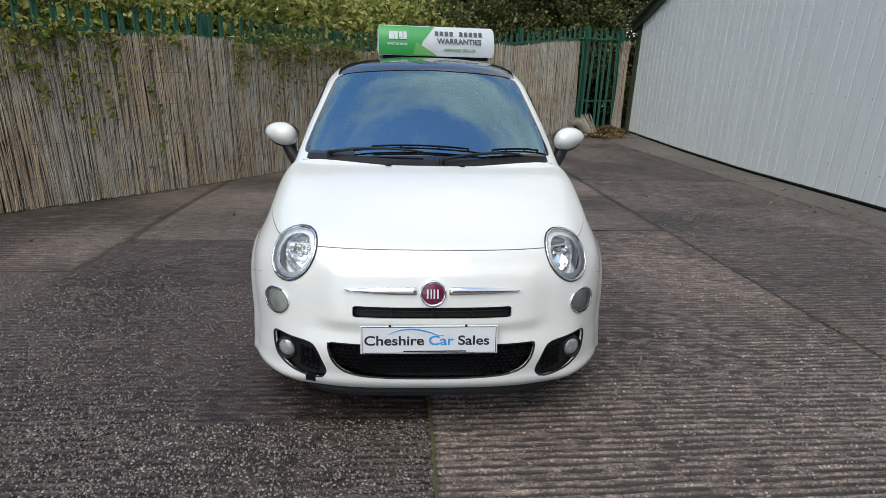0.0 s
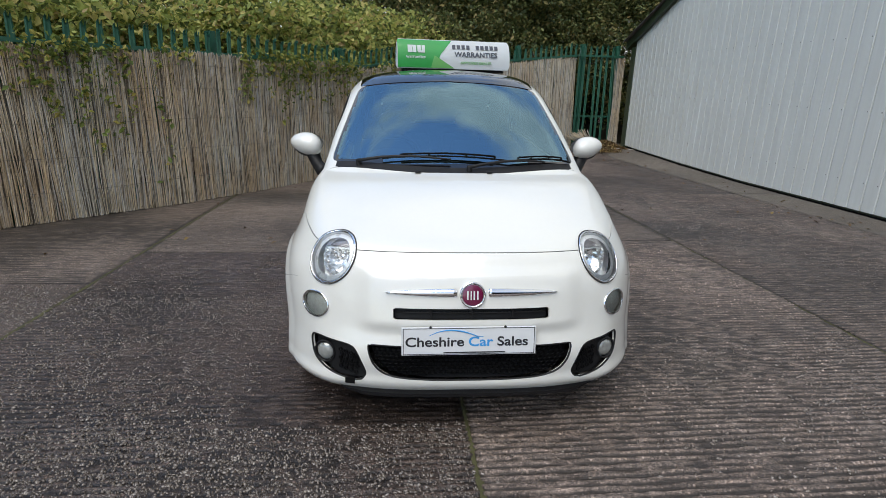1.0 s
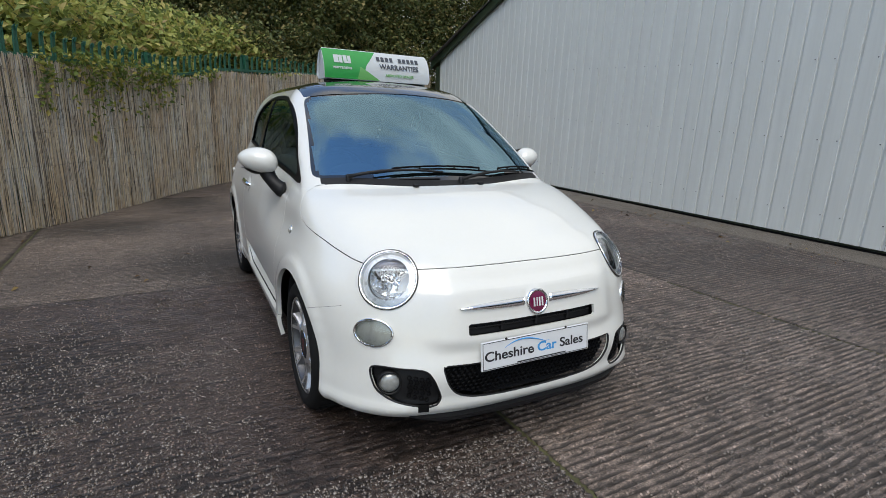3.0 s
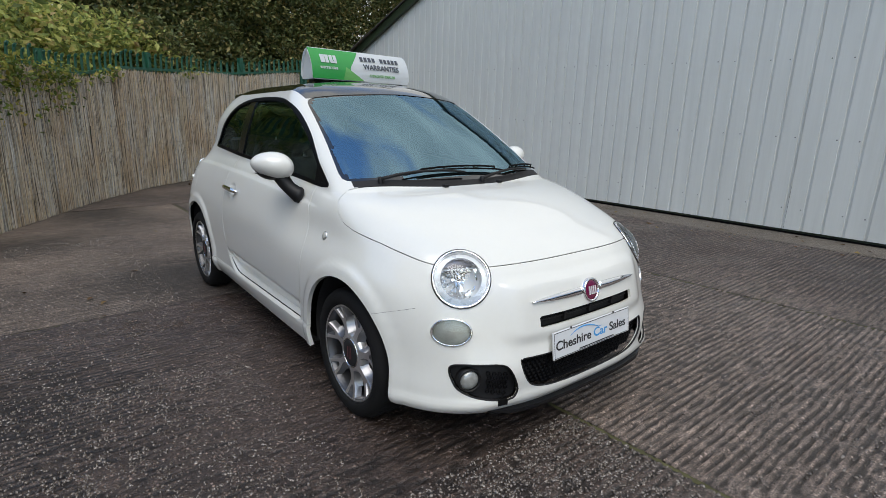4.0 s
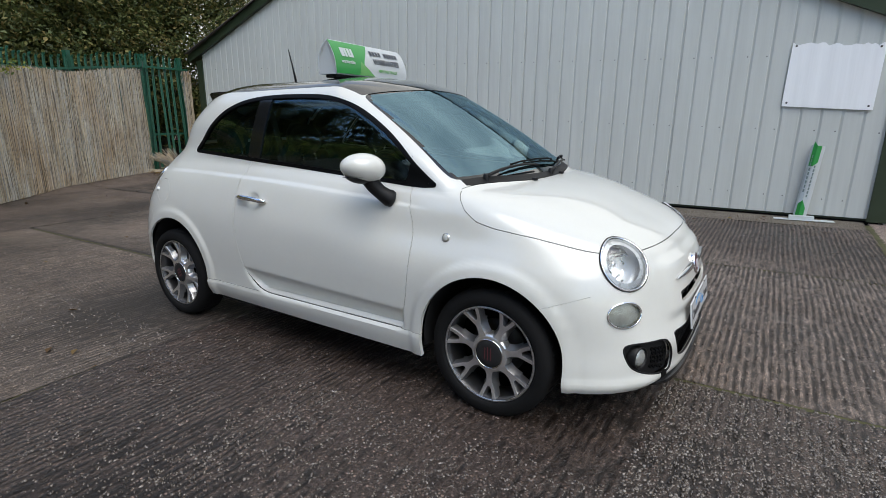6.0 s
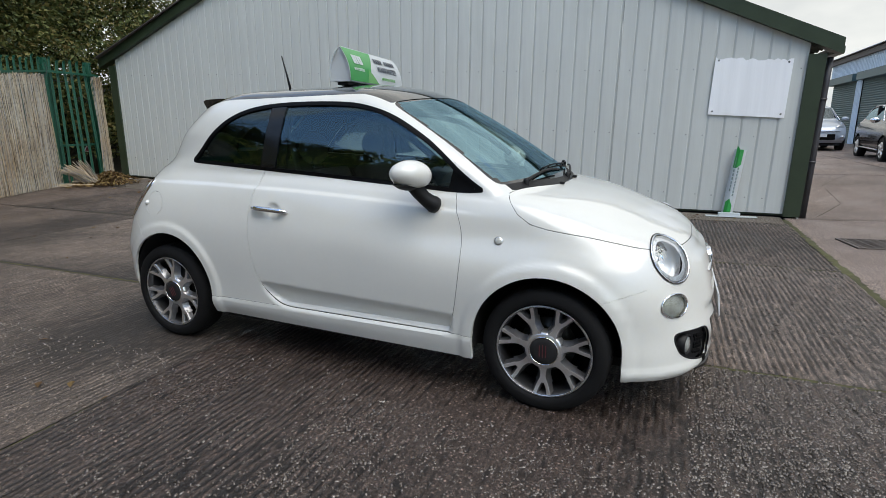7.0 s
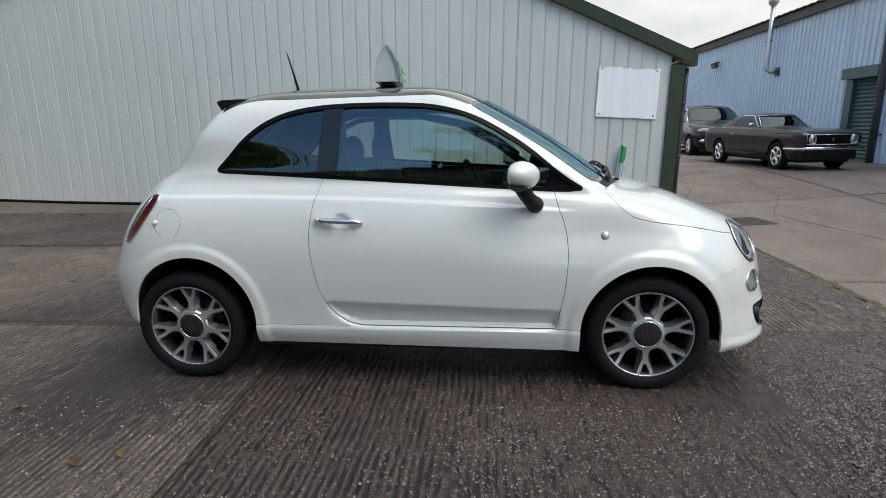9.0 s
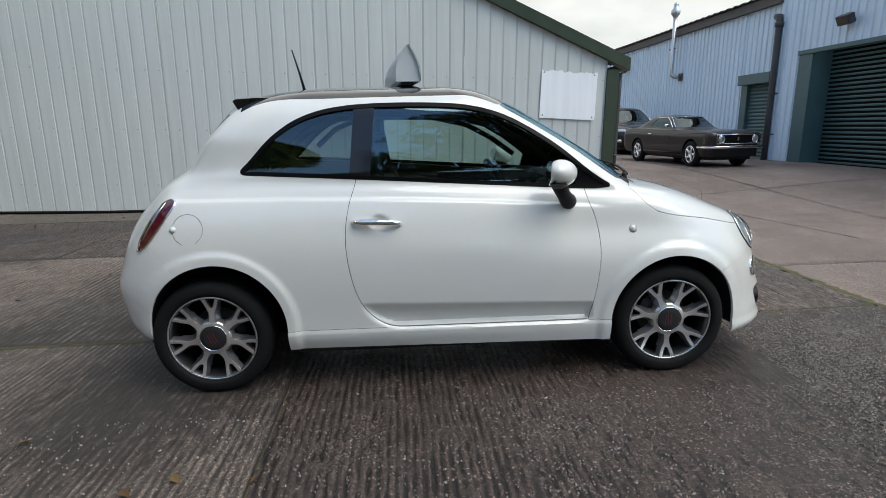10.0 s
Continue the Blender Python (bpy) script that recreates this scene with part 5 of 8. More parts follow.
def cut(bm, f):
    """Split the faces along f = 0."""
    bm.verts.index_update()
    co = np.array([v.co for v in bm.verts])
    val = f(co)
    val = np.where(np.abs(val) < 2e-5, 2e-5, val)
    edges = [e for e in bm.edges if val[e.verts[0].index] * val[e.verts[1].index] < 0]
    if not edges:
        return
    ia, ib = np.array([e.verts[0].index for e in edges]), np.array([e.verts[1].index for e in edges])
    lo, hi, a = np.zeros(len(edges)), np.ones(len(edges)), val[ia]
    for _ in range(9):
        mid = (lo + hi) / 2
        same = f(co[ia] + (co[ib] - co[ia]) * mid[:, None]) * a > 0
        lo, hi = np.where(same, mid, lo), np.where(same, hi, mid)
    made, faces = set(), set()
    for e, t in zip(edges, (lo + hi) / 2):
        faces.update(e.link_faces)
        made.add(bmesh.utils.edge_split(e, e.verts[0], float(np.clip(t, 0.002, 0.998)))[1])
    for face in faces:
        hit = [v for v in face.verts if v in made]
        if len(hit) == 2:
            pairs = [hit]
        elif len(hit) == 4:
            pairs = [hit[:2], hit[2:]]
        else:
            continue
        for v1, v2 in pairs:
            shared = [g for g in v1.link_faces if g in v2.link_faces]
            if shared and not any(v2 in e.verts for e in v1.link_edges):
                try:
                    bmesh.utils.face_split(shared[0], v1, v2)
                except ValueError:
                    pass


def line(pts):
    xs, ys = zip(*pts)
    return lambda v: np.interp(v, xs, ys)


# outlines, in the car's own metres
win_f = poly_sdf([(.25, .948), (.40, 1.035), (.556, 1.170), (.70, 1.262), (.824, 1.328), (.95, 1.368), (1.10, 1.392), (1.45, 1.398), (1.69, 1.380), (1.85, 1.330), (1.975, 1.245), (2.085, 1.125), (2.128, 1.088), (2.118, 1.066), (2.06, 1.062), (1.6, 1.038), (.9, .990)], 2)
fog_f = poly_sdf([(.640, .335), (.645, .360), (.644, .386), (.628, .398), (.55, .397), (.478, .394), (.452, .378), (.418, .300), (.413, .278), (.430, .252), (.458, .246), (.56, .262), (.605, .282), (.632, .306)], 2)
intake_f = poly_sdf([(-.410, .402), (-.39, .404), (.39, .404), (.410, .402), (.390, .325), (.335, .272), (.15, .257), (-.15, .257), (-.335, .272), (-.390, .325)], 2)
slot_f = poly_sdf([(-.306, .553), (-.29, .553), (0, .553), (.29, .553), (.306, .553), (.306, .545), (.306, .518), (.306, .510), (.29, .510), (0, .510), (-.29, .510), (-.306, .510), (-.306, .518), (-.306, .545)], 2)
tail_f = poly_sdf([(2.412, .955), (2.472, .965), (2.54, .89), (2.62, .745), (2.59, .728), (2.535, .78), (2.462, .88)], 2)
bonnet_line = line([(-.664, .738), (-.585, .745), (-.516, .740), (-.43, .745), (-.36, .757), (-.28, .776), (-.175, .799), (0.0, .825), (.08, .845), (.14, .885), (.19, .945), (.24, 1.0)])
HEAD_C, HEAD_D, HEAD_R = Vector((.535, -.460, .692)), Vector((.55, -.78, .32)).normalized(), .108
IND_C, IND_D = Vector((.608, -.500, .516)), Vector((.62, -.78, .02)).normalized()


def axis_dist(p, c, d, flat=1.0):
    q = np.stack([np.abs(p[:, 0]), p[:, 1], p[:, 2]], 1) - np.array(c)
    q = q - np.outer(q @ np.array(d), np.array(d))
    q[:, 2] /= flat
    return np.sqrt((q * q).sum(1))


def F_head(p):
    return np.where(p[:, 1] < -.1, axis_dist(p, HEAD_C, HEAD_D) - HEAD_R, 1.0)


def F_ind(p):
    return np.where(p[:, 1] < -.1, axis_dist(p, IND_C, IND_D, .66) - .075, 1.0)


def F_win(p):
    return np.where(np.abs(p[:, 0]) > .35, win_f(p[:, 1], p[:, 2]), 1.0)


def F_door(p):
    return np.where(np.abs(p[:, 0]) > .35, door_f(p[:, 1], p[:, 2]), 1.0)


def F_bonnet(p):
    return np.maximum(bonnet_line(p[:, 1]) - p[:, 2], p[:, 1] - (.03 + .36 * np.abs(p[:, 0]) ** 2 + .02))


def F_ws(p):
    ax = np.abs(p[:, 0])
    base = (.088 + .36 * ax**2) - p[:, 1]
    top = p[:, 1] - (.775 + .30 * ax**2)
    edge = ax - (.665 - .285 * (p[:, 2] - .96))
    k = 42.0
    f = np.log(sum(np.exp(k * np.clip(g, -1, 1)) for g in (base, top, edge))) / k
    return np.where(p[:, 2] > .90, f, 1.0)


def F_roof(p):
    ax = np.abs(p[:, 0])
    return np.maximum(np.maximum(ax - .540, (.768 + .30 * ax**2) - p[:, 1]), np.maximum(p[:, 1] - 2.13, 1.30 - p[:, 2]))


def F_fog(p):
    return np.where(p[:, 1] < -.3, fog_f(np.abs(p[:, 0]), p[:, 2]), 1.0)


def F_intake(p):
    return np.where(p[:, 1] < -.3, intake_f(p[:, 0], p[:, 2]), 1.0)


def F_slot(p):
    return np.where(p[:, 1] < -.3, slot_f(p[:, 0], p[:, 2]), 1.0)


def F_tail(p):
    return np.where(np.abs(p[:, 0]) > .4, tail_f(p[:, 1], p[:, 2]), 1.0)


def F_fuel(p):
    return np.where(p[:, 0] < -.4, np.hypot(p[:, 1] - 2.357, p[:, 2] - .828) - .071, 1.0)


def F_bump_line(p):
    """The seam between wing and front bumper."""
    return p[:, 2] - (.56 - .32 * (p[:, 1] + .30))


def F_rear_line(p):
    return p[:, 2] - (.655 + 1.05 * (p[:, 1] - 2.47))


def F_skirt(p):
    return p[:, 2] - .315


GAP = .0015
body = shell_bmesh()
for f in (lambda p: arch(p, 0), lambda p: arch(p, 1), F_win, lambda p: F_win(p) + .020, F_ws, lambda p: F_ws(p) + .03,
          F_head, lambda p: F_head(p) + .007, F_ind, F_fog, F_intake, F_slot, F_tail, F_roof,
          lambda p: F_door(p) - GAP, lambda p: F_door(p) + GAP, lambda p: F_bonnet(p) - GAP, lambda p: F_bonnet(p) + GAP,
          lambda p: F_fuel(p) - GAP * .85, lambda p: F_fuel(p) + GAP * .85,
          lambda p: F_bump_line(p) - GAP * .4, lambda p: F_bump_line(p) + GAP * .4,
          lambda p: F_rear_line(p) - GAP * .5, lambda p: F_rear_line(p) + GAP * .5,
          lambda p: F_skirt(p) - GAP * .85, lambda p: F_skirt(p) + GAP * .85):
    cut(body, f)


def classes(p):
    """Which panel each point of the skin belongs to."""
    x, y, z = p.T
    ax = np.abs(x)
    out = np.full(len(p), "body_shell", dtype=object)
    fb, fr, fs, fd, fw = F_bump_line(p), F_rear_line(p), F_skirt(p), F_door(p), F_win(p)
    front = y < -.18
    out[front & (fb < 0) & (y < .3)] = "front_bumper"
    out[(np.abs(fb) < GAP * .4) & front & (y > -.42) & (ax > .5)] = "gap_bumper"
    rear = y > 2.40
    out[rear & (fr < 0)] = "rear_bumper"
    out[(np.abs(fr) < GAP * .5) & rear & (ax > .4)] = "gap_rear"
    mid = (y > .2) & (y < 2.05) & (ax > .5)
    out[mid & (fs < 0)] = "side_skirt"
    out[mid & (np.abs(fs) < GAP * .85) & ((y > 1.45) | (y < .46))] = "gap_skirt"
    out[(F_bonnet(p) < 0)] = "bonnet"
    out[(np.abs(F_bonnet(p)) < GAP) & (F_head(p) > 0)] = "gap_bonnet"
    out[fd < 0] = "door"
    out[(np.abs(fd) < GAP) & (z < 1.1)] = "gap_door"
    ff = F_fuel(p)
    out[ff < 0] = "fuel_flap"
    out[np.abs(ff) < GAP * .85] = "gap_fuel"
    out[(F_ws(p) < 0)] = "windscreen_edge"
    out[(F_ws(p) < -.016)] = "windscreen"
    cowl = (F_bonnet(p) > GAP) & (F_ws(p) > 0) & (y > -.05) & (y < .27) & (ax < .615) & (z > .93)
    out[cowl] = "cowl"
    out[F_roof(p) < 0] = "roof_panel"
    out[fw < 0] = "window_trim"
    ins = fw < -.020
    lean = .09 * (z - 1.03)
    out[ins & (y > 1.605 - lean)] = "quarter_glass"
    out[ins & (y <= 1.605 - lean)] = "pillar_cover"
    out[ins & (y < .7)] = "mirror_corner"
    out[ins & (y < 1.506 - lean) & (y > .493 - .25 * (z - .97))] = "door_glass"
    out[F_head(p) < 0] = "headlight_rim"
    out[F_head(p) < -.007] = "headlight_lens"
    out[F_ind(p) < 0] = "indicator_lens"
    out[F_fog(p) < 0] = "fog_pocket"
    out[F_intake(p) < 0] = "lower_intake"
    out[F_slot(p) < 0] = "upper_slot"
    out[F_tail(p) < 0] = "tail_light"
    rg = (y > 2.2) & (z > 1.11) & (z < 1.36) & (ax < .48) & (F_win(p) > .05)
    out[rg] = "rear_glass"
    out[(arch(p, 0) < 0) & (z < .8)] = "gone"
    out[(arch(p, 1) < 0) & (z < .8)] = "gone"
    return out


for f in (lambda p: np.where(F_win(p) < 0, p[:, 1] - (1.605 - .09 * (p[:, 2] - 1.03)), 1.0),
          lambda p: np.where(F_win(p) < 0, p[:, 1] - (1.506 - .09 * (p[:, 2] - 1.03)), 1.0),
          lambda p: np.where(F_win(p) < 0, p[:, 1] - (.493 - .25 * (p[:, 2] - .97)), 1.0)):
    cut(body, f)
bmesh.ops.remove_doubles(body, verts=body.verts, dist=0.0009)
bmesh.ops.dissolve_degenerate(body, edges=body.edges, dist=0.0004)
body.normal_update()
body.verts.index_update()
faces = list(body.faces)
cen = np.array([f.calc_center_median() for f in faces])
lab = classes(cen)
SKIN = {}
for f, c, name in zip(faces, cen, lab):
    if name in ("door", "door_glass", "quarter_glass", "window_trim", "pillar_cover", "mirror_corner", "headlight_rim", "headlight_lens", "indicator_lens", "fog_pocket", "tail_light", "side_skirt", "gap_bumper", "gap_rear", "gap_skirt", "gap_door"):
        name = (name, c[0] > 0)
    SKIN.setdefault(name, []).append(f)
v_co = {v.index: v.co.copy() for v in body.verts}
v_no = {v.index: v.normal.copy() for v in body.verts}


def skin_bmesh(key, push=0.0):
    """The panel of that name as a bmesh of its own, pushed out along the skin's normals."""
    bm, made = bmesh.new(), {}
    for f in SKIN.get(key, ()):
        vs = []
        for v in f.verts:
            if v.index not in made:
                made[v.index] = bm.verts.new(v_co[v.index] + v_no[v.index] * push)
            vs.append(made[v.index])
        try:
            bm.faces.new(vs)
        except ValueError:
            pass
    return bm


SATIN_TRIM = plain("silver_lamp_surround", (0.55, 0.56, 0.57), 0.22, 1.0, spread=0.04)
car = empty("car", pose(.025, 0, 0, 0, 0, -1.0) @ Matrix.Diagonal((.99, 1, 1, 1)), label="pearl white three-door hatchback with black roof, parked on the wet yard", category="car")
for key, mat, thick in (("body_shell", PAINT, .02), ("bonnet", PAINT, .012), ("front_bumper", PAINT, .012), ("rear_bumper", PAINT, .012),
                        (("door", False), PAINT, .02), (("door", True), PAINT, .02), (("side_skirt", False), PAINT, .02), (("side_skirt", True), PAINT, .02),
                        ("fuel_flap", PAINT, .01), ("roof_panel", BLACK_GLOSS, .02), ("cowl", BLACK_PLASTIC, .01)):
    name = key if isinstance(key, str) else key[0]
    solid_mod(part(name, skin_bmesh(key), [mat, DARK_INSIDE], car), thick, inner=1, rim=0)
for key in ("gap_bonnet", "gap_fuel", *((k, sd) for k in ("gap_bumper", "gap_rear", "gap_skirt", "gap_door") for sd in (False, True))):
    if SKIN.get(key):
        solid_mod(part("panel_gap", skin_bmesh(key, -.004), SEAM, car), .004)["kind"] = "stuff"
part("windscreen", skin_bmesh("windscreen", -.003), GLASS, car, "clear windscreen glass reflecting the sky")
solid_mod(part("windscreen_edge", skin_bmesh("windscreen_edge", -.003), BLACK_GLOSS, car, "black band round the windscreen"), .004)
part("rear_glass", skin_bmesh("rear_glass", -.003), GLASS_DARK, car)
for side in (False, True):
    part("door_glass", skin_bmesh(("door_glass", side), -.008), GLASS_SIDE, car)
    part("quarter_glass", skin_bmesh(("quarter_glass", side), -.008), GLASS_DARK, car)
    solid_mod(part("window_trim", skin_bmesh(("window_trim", side), .001), TRIM_RUBBER, car), .012)
    solid_mod(part("pillar_cover", skin_bmesh(("pillar_cover", side), -.002), PILLAR_GLOSS, car), .02)
    solid_mod(part("mirror_corner", skin_bmesh(("mirror_corner", side), -.002), TRIM_RUBBER, car, "black corner piece by the mirror"), .02)
    solid_mod(part("headlight_surround", skin_bmesh(("headlight_rim", side), .002), SATIN_TRIM, car), .012)
    part("tail_light", skin_bmesh(("tail_light", side), .004), RED_LENS, car)

# ---- the hatchback's lamps, grilles, wheels and fittings ----
from mathutils.bvhtree import BVHTree

SKIN_TREE = BVHTree.FromPolygons([tuple(v_co[i]) for i in sorted(v_co)], [[v.index for v in f.verts] for f in body.faces])


def on_skin(origin, way):
    hit = SKIN_TREE.ray_cast(Vector(origin), Vector(way))
    return (hit[0], hit[1]) if hit[0] is not None else (Vector(origin), -Vector(way))


def frame_at(p, n, up=(0, 0, 1)):
    """A pose at p with local z along n and local y as near up as it can be."""
    z = Vector(n).normalized()
    x = Vector(up).cross(z).normalized()
    y = z.cross(x)
    m = Matrix((x, y, z)).transposed().to_4x4()
    m.translation = p
    return m


def rim_of(key):
    """The outline of a panel as an ordered ring of places."""
    bm = skin_bmesh(key)
    bmesh.ops.remove_doubles(bm, verts=bm.verts, dist=0.0003)
    edges = [e for e in bm.edges if len(e.link_faces) == 1]
    nxt = {}
    for e in edges:
        for a, b in ((e.verts[0], e.verts[1]), (e.verts[1], e.verts[0])):
            nxt.setdefault(a, []).append(b)
    best = []
    seen = set()
    for start in nxt:
        if start in seen:
            continue
        ring_, prev, cur = [start], None, start
        seen.add(start)
        while True:
            step = [v for v in nxt[cur] if v is not prev and v not in seen]
            if not step:
                break
            prev, cur = cur, step[0]
            seen.add(cur)
            ring_.append(cur)
        if len(ring_) > len(best):
            best = ring_
    out = [v.co.copy() for v in best]
    bm.free()
    return out


def tube_ring(name, pts, r, mat, parent, label="", seg=8):
    bm = bmesh.new()
    n = len(pts)
    keep = [pts[0]]
    for p in pts[1:]:
        if (p - keep[-1]).length > r * 0.8:
            keep.append(p)
    if (keep[-1] - keep[0]).length < r * 0.8:
        keep.pop()
    k = len(keep)
    rings = []
    ref = None
    for i in range(k):
        d = (keep[(i + 1) % k] - keep[i - 1]).normalized()
        ref = d.orthogonal().normalized() if ref is None else (ref - d * ref.dot(d)).normalized()
        o = d.cross(ref)
        rings.append([bm.verts.new(keep[i] + (ref * math.cos(a) + o * math.sin(a)) * r) for a in (2 * math.pi * j / seg for j in range(seg))])
    for i in range(k):
        a, b = rings[i], rings[(i + 1) % k]
        off = min(range(seg), key=lambda q: (a[0].co - b[q].co).length)
        for j in range(seg):
            bm.faces.new((a[j], a[(j + 1) % seg], b[(j + 1 + off) % seg], b[(j + off) % seg]))
    bmesh.ops.recalc_face_normals(bm, faces=bm.faces)
    return part(name, bm, mat, parent, label)


REFLECT = plain("lamp_reflector", (0.92, 0.93, 0.94), 0.15, 0.85, spread=0.03)
CLEAR_BOWL = plain("pale_lamp_bowl", (0.54, 0.54, 0.50), 0.26, 0.25, spread=0.20)
MIRROR_BOWL = plain("mirror_lamp_bowl", (0.90, 0.91, 0.92), 0.28, 0.25, spread=0.03)
FOG_LENS = plain("frosted_fog_lens", (0.30, 0.31, 0.30), 0.16, 0.3, spread=0.4, scale=60, Coat_Weight=1.0)
SIDE_BOWL = plain("rosy_grey_lamp_bowl", (0.56, 0.52, 0.53), 0.18, 0.45, spread=0.18, scale=40)
LAMP_BOWL = plain("lamp_bowl", (0.80, 0.81, 0.83), 0.25, 0.35, spread=0.05)
PLATE = plain("plate_silver", (0.66, 0.68, 0.70), 0.3, spread=0.04, Coat_Weight=0.6)
SATIN = plain("satin_silver", (0.60, 0.61, 0.62), 0.28, 1.0, spread=0.04)
AMBER_GREY = plain("clear_indicator_bowl", (0.50, 0.50, 0.45), 0.22, 0.25, spread=0.35, scale=22)
BADGE_RED = plain("badge_red", (0.135, 0.008, 0.045), 0.2, spread=0.1, Coat_Weight=1.0)

for side in (-1, 1):
    key = side > 0
    # headlight
    c = Vector((side * HEAD_C.x, HEAD_C.y, HEAD_C.z))
    d = Vector((side * HEAD_D.x, HEAD_D.y, HEAD_D.z))
    lamp = new("headlight")
    lamp.parent = car
    lamp["label"] = "round headlight with a chrome rim and clear lens"
    tube_ring("chrome_rim", [p + d * 0.003 for p in rim_of(("headlight_rim", key))], 0.0045, CHROME, lamp)
    bm = skin_bmesh(("headlight_lens", key), 0.004)
    for v in bm.verts:
        q = v.co - c
        rr = (q - d * q.dot(d)).length / HEAD_R
        v.co += d * 0.020 * max(0.0, 1 - rr * rr)
    part("lens", bm, LENS, lamp)
    bm = skin_bmesh(("headlight_lens", key), -.010)
    bmesh.ops.subdivide_edges(bm, edges=bm.edges[:], cuts=3, use_grid_fill=True)
    inner = []
    for f in bm.faces:
        q = f.calc_center_median() - c
        if (q - d * q.dot(d)).length < .079:
            inner.append(f)
    bmesh.ops.delete(bm, geom=inner, context="FACES")
    for v in bm.verts:
        q = v.co - c
        flat = q - d * q.dot(d)
        if v.is_boundary and flat.length < .088:
            v.co += flat * (.079 / flat.length - 1)
    part("lamp_surround", bm, MIRROR_BOWL, lamp, "silver ring round the reflector")
    m = frame_at(c - d * 0.004 + Vector((-side * .004, -.006, 0)), (d + Vector((-side * .22, -.12, -.10))).normalized())
    bm = bmesh.new()
    add_lathe(bm, [(0.112, 0.004), (0.104, -0.012), (0.097, -0.016), (0.088, -0.030), (0.070, -0.055), (0.0, -0.085)], 48, frame_at(c, d))
    part("bowl", bm, MIRROR_BOWL, lamp)
    bm = bmesh.new()
    add_lathe(bm, [(0.085, -0.016), (0.080, -0.028), (0.070, -0.042), (0.056, -0.054), (0.040, -0.063), (0.020, -0.070), (0.0, -0.071)], 26, m)
    jit = np.random.default_rng(12)
    for v in bm.verts:
        v.co += d * float(jit.normal()) * 0.0022
    part("reflector", bm, REFLECT, lamp, "faceted mirror reflector", smooth=False)
    bm = bmesh.new()
    add_lathe(bm, [(0.0, -0.020), (0.013, -0.022), (0.016, -0.032), (0.015, -0.046), (0.009, -0.068)], 20, m)
    part("bulb_shield", bm, CHROME, lamp)
    tube_ring("lamp_gap", [p + (p - c).normalized() * 0.0055 for p in rim_of(("headlight_rim", key))], 0.0022, SEAM, lamp)
    bm = bmesh.new()
    dome = [[bm.verts.new(m @ Vector((x, .040 + (math.sqrt(.080 ** 2 - x * x) - .040) * f, -.044 + .012 * math.sin(math.pi * f)))) for f in np.linspace(0, 1, 7)] for x in np.linspace(-.066, .066, 15)]
    for a, b in zip(dome, dome[1:]):
        for k in range(6):
            bm.faces.new((a[k], b[k], b[k + 1], a[k + 1]))
    bmesh.ops.recalc_face_normals(bm, faces=bm.faces)
    part("side_lamp", bm, SIDE_BOWL, lamp, "pale domed upper lamp")
    bm = bmesh.new()
    add_box(bm, -0.076, 0.076, 0.034, 0.039, -0.046, -0.018, m)
    part("lamp_divider", bm, LAMP_BOWL, lamp, smooth=False)
    # indicator and daytime lamp under it
    ci = Vector((side * IND_C.x, IND_C.y, IND_C.z))
    di = Vector((side * IND_D.x, IND_D.y, IND_D.z))
    lamp = new("daytime_lamp")
    lamp.parent = car
    lamp["label"] = "small round lamp below the headlight"
    bm = skin_bmesh(("indicator_lens", key), 0.003)
    for v in bm.verts:
        q = v.co - ci
        rr = (q - di * q.dot(di)).length / 0.075
        v.co += di * 0.008 * max(0.0, 1 - rr * rr)
    part("lens", bm, LENS, lamp)
    tube_ring("bezel", [p + di * 0.002 for p in rim_of(("indicator_lens", key))], 0.005, CHROME, lamp)
    part("housing", skin_bmesh(("indicator_lens", key), -.010), AMBER_GREY, lamp)
    bm = bmesh.new()
    add_lathe(bm, [(0.046, 0.004), (0.040, 0.0), (0.020, -0.008), (0.0, -0.010)], 32, frame_at(ci - di * 0.006 + Vector((-side * .006, 0, 0)), (di + Vector((-side * .3, -.1, 0))).normalized()) @ Matrix.Diagonal((1.3, .8, 1, 1)))
    part("bowl", bm, CLEAR_BOWL, lamp)
    bm = bmesh.new()
    add_box(bm, -0.050, 0.050, -0.010, -0.006, -0.022, -0.004, frame_at(ci - di * 0.006, di))
    part("divider", bm, REFLECT, lamp, smooth=False)
    # fog lamp in its pocket
    pocket = part("fog_pocket", skin_bmesh(("fog_pocket", key), -.026), BLACK_PLASTIC, car, "black plastic fog lamp pocket")
    tube_ring("pocket_edge", [p + Vector((0, .003, 0)) for p in rim_of(("fog_pocket", key))], 0.004, BLACK_PLASTIC, pocket)
    p, n = on_skin((side * .594, -1.5, .335), (0, 1, 0))
    way = (n + Vector((0, -1.1, 0))).normalized()
    fog = new("fog_lamp")
    fog.parent = car
    bm = bmesh.new()
    add_lathe(bm, [(0.046, -0.03), (0.046, 0.004), (0.041, 0.006), (0.040, -0.006)], 28, frame_at(p - n * 0.012, way))
    part("bezel", bm, BLACK_PLASTIC, fog)
    bm = bmesh.new()
    add_lathe(bm, [(0.037, -0.004), (0.033, 0.003), (0.020, 0.008), (0.0, 0.010)], 28, frame_at(p - n * 0.012, way))
    part("lens", bm, FOG_LENS, fog)
    bm = bmesh.new()
    add_lathe(bm, [(0.040, -0.008), (0.030, -0.02), (0.0, -0.03)], 28, frame_at(p - n * 0.012, way))
    part("reflector", bm, CLEAR_BOWL, fog)
    bm = bmesh.new()
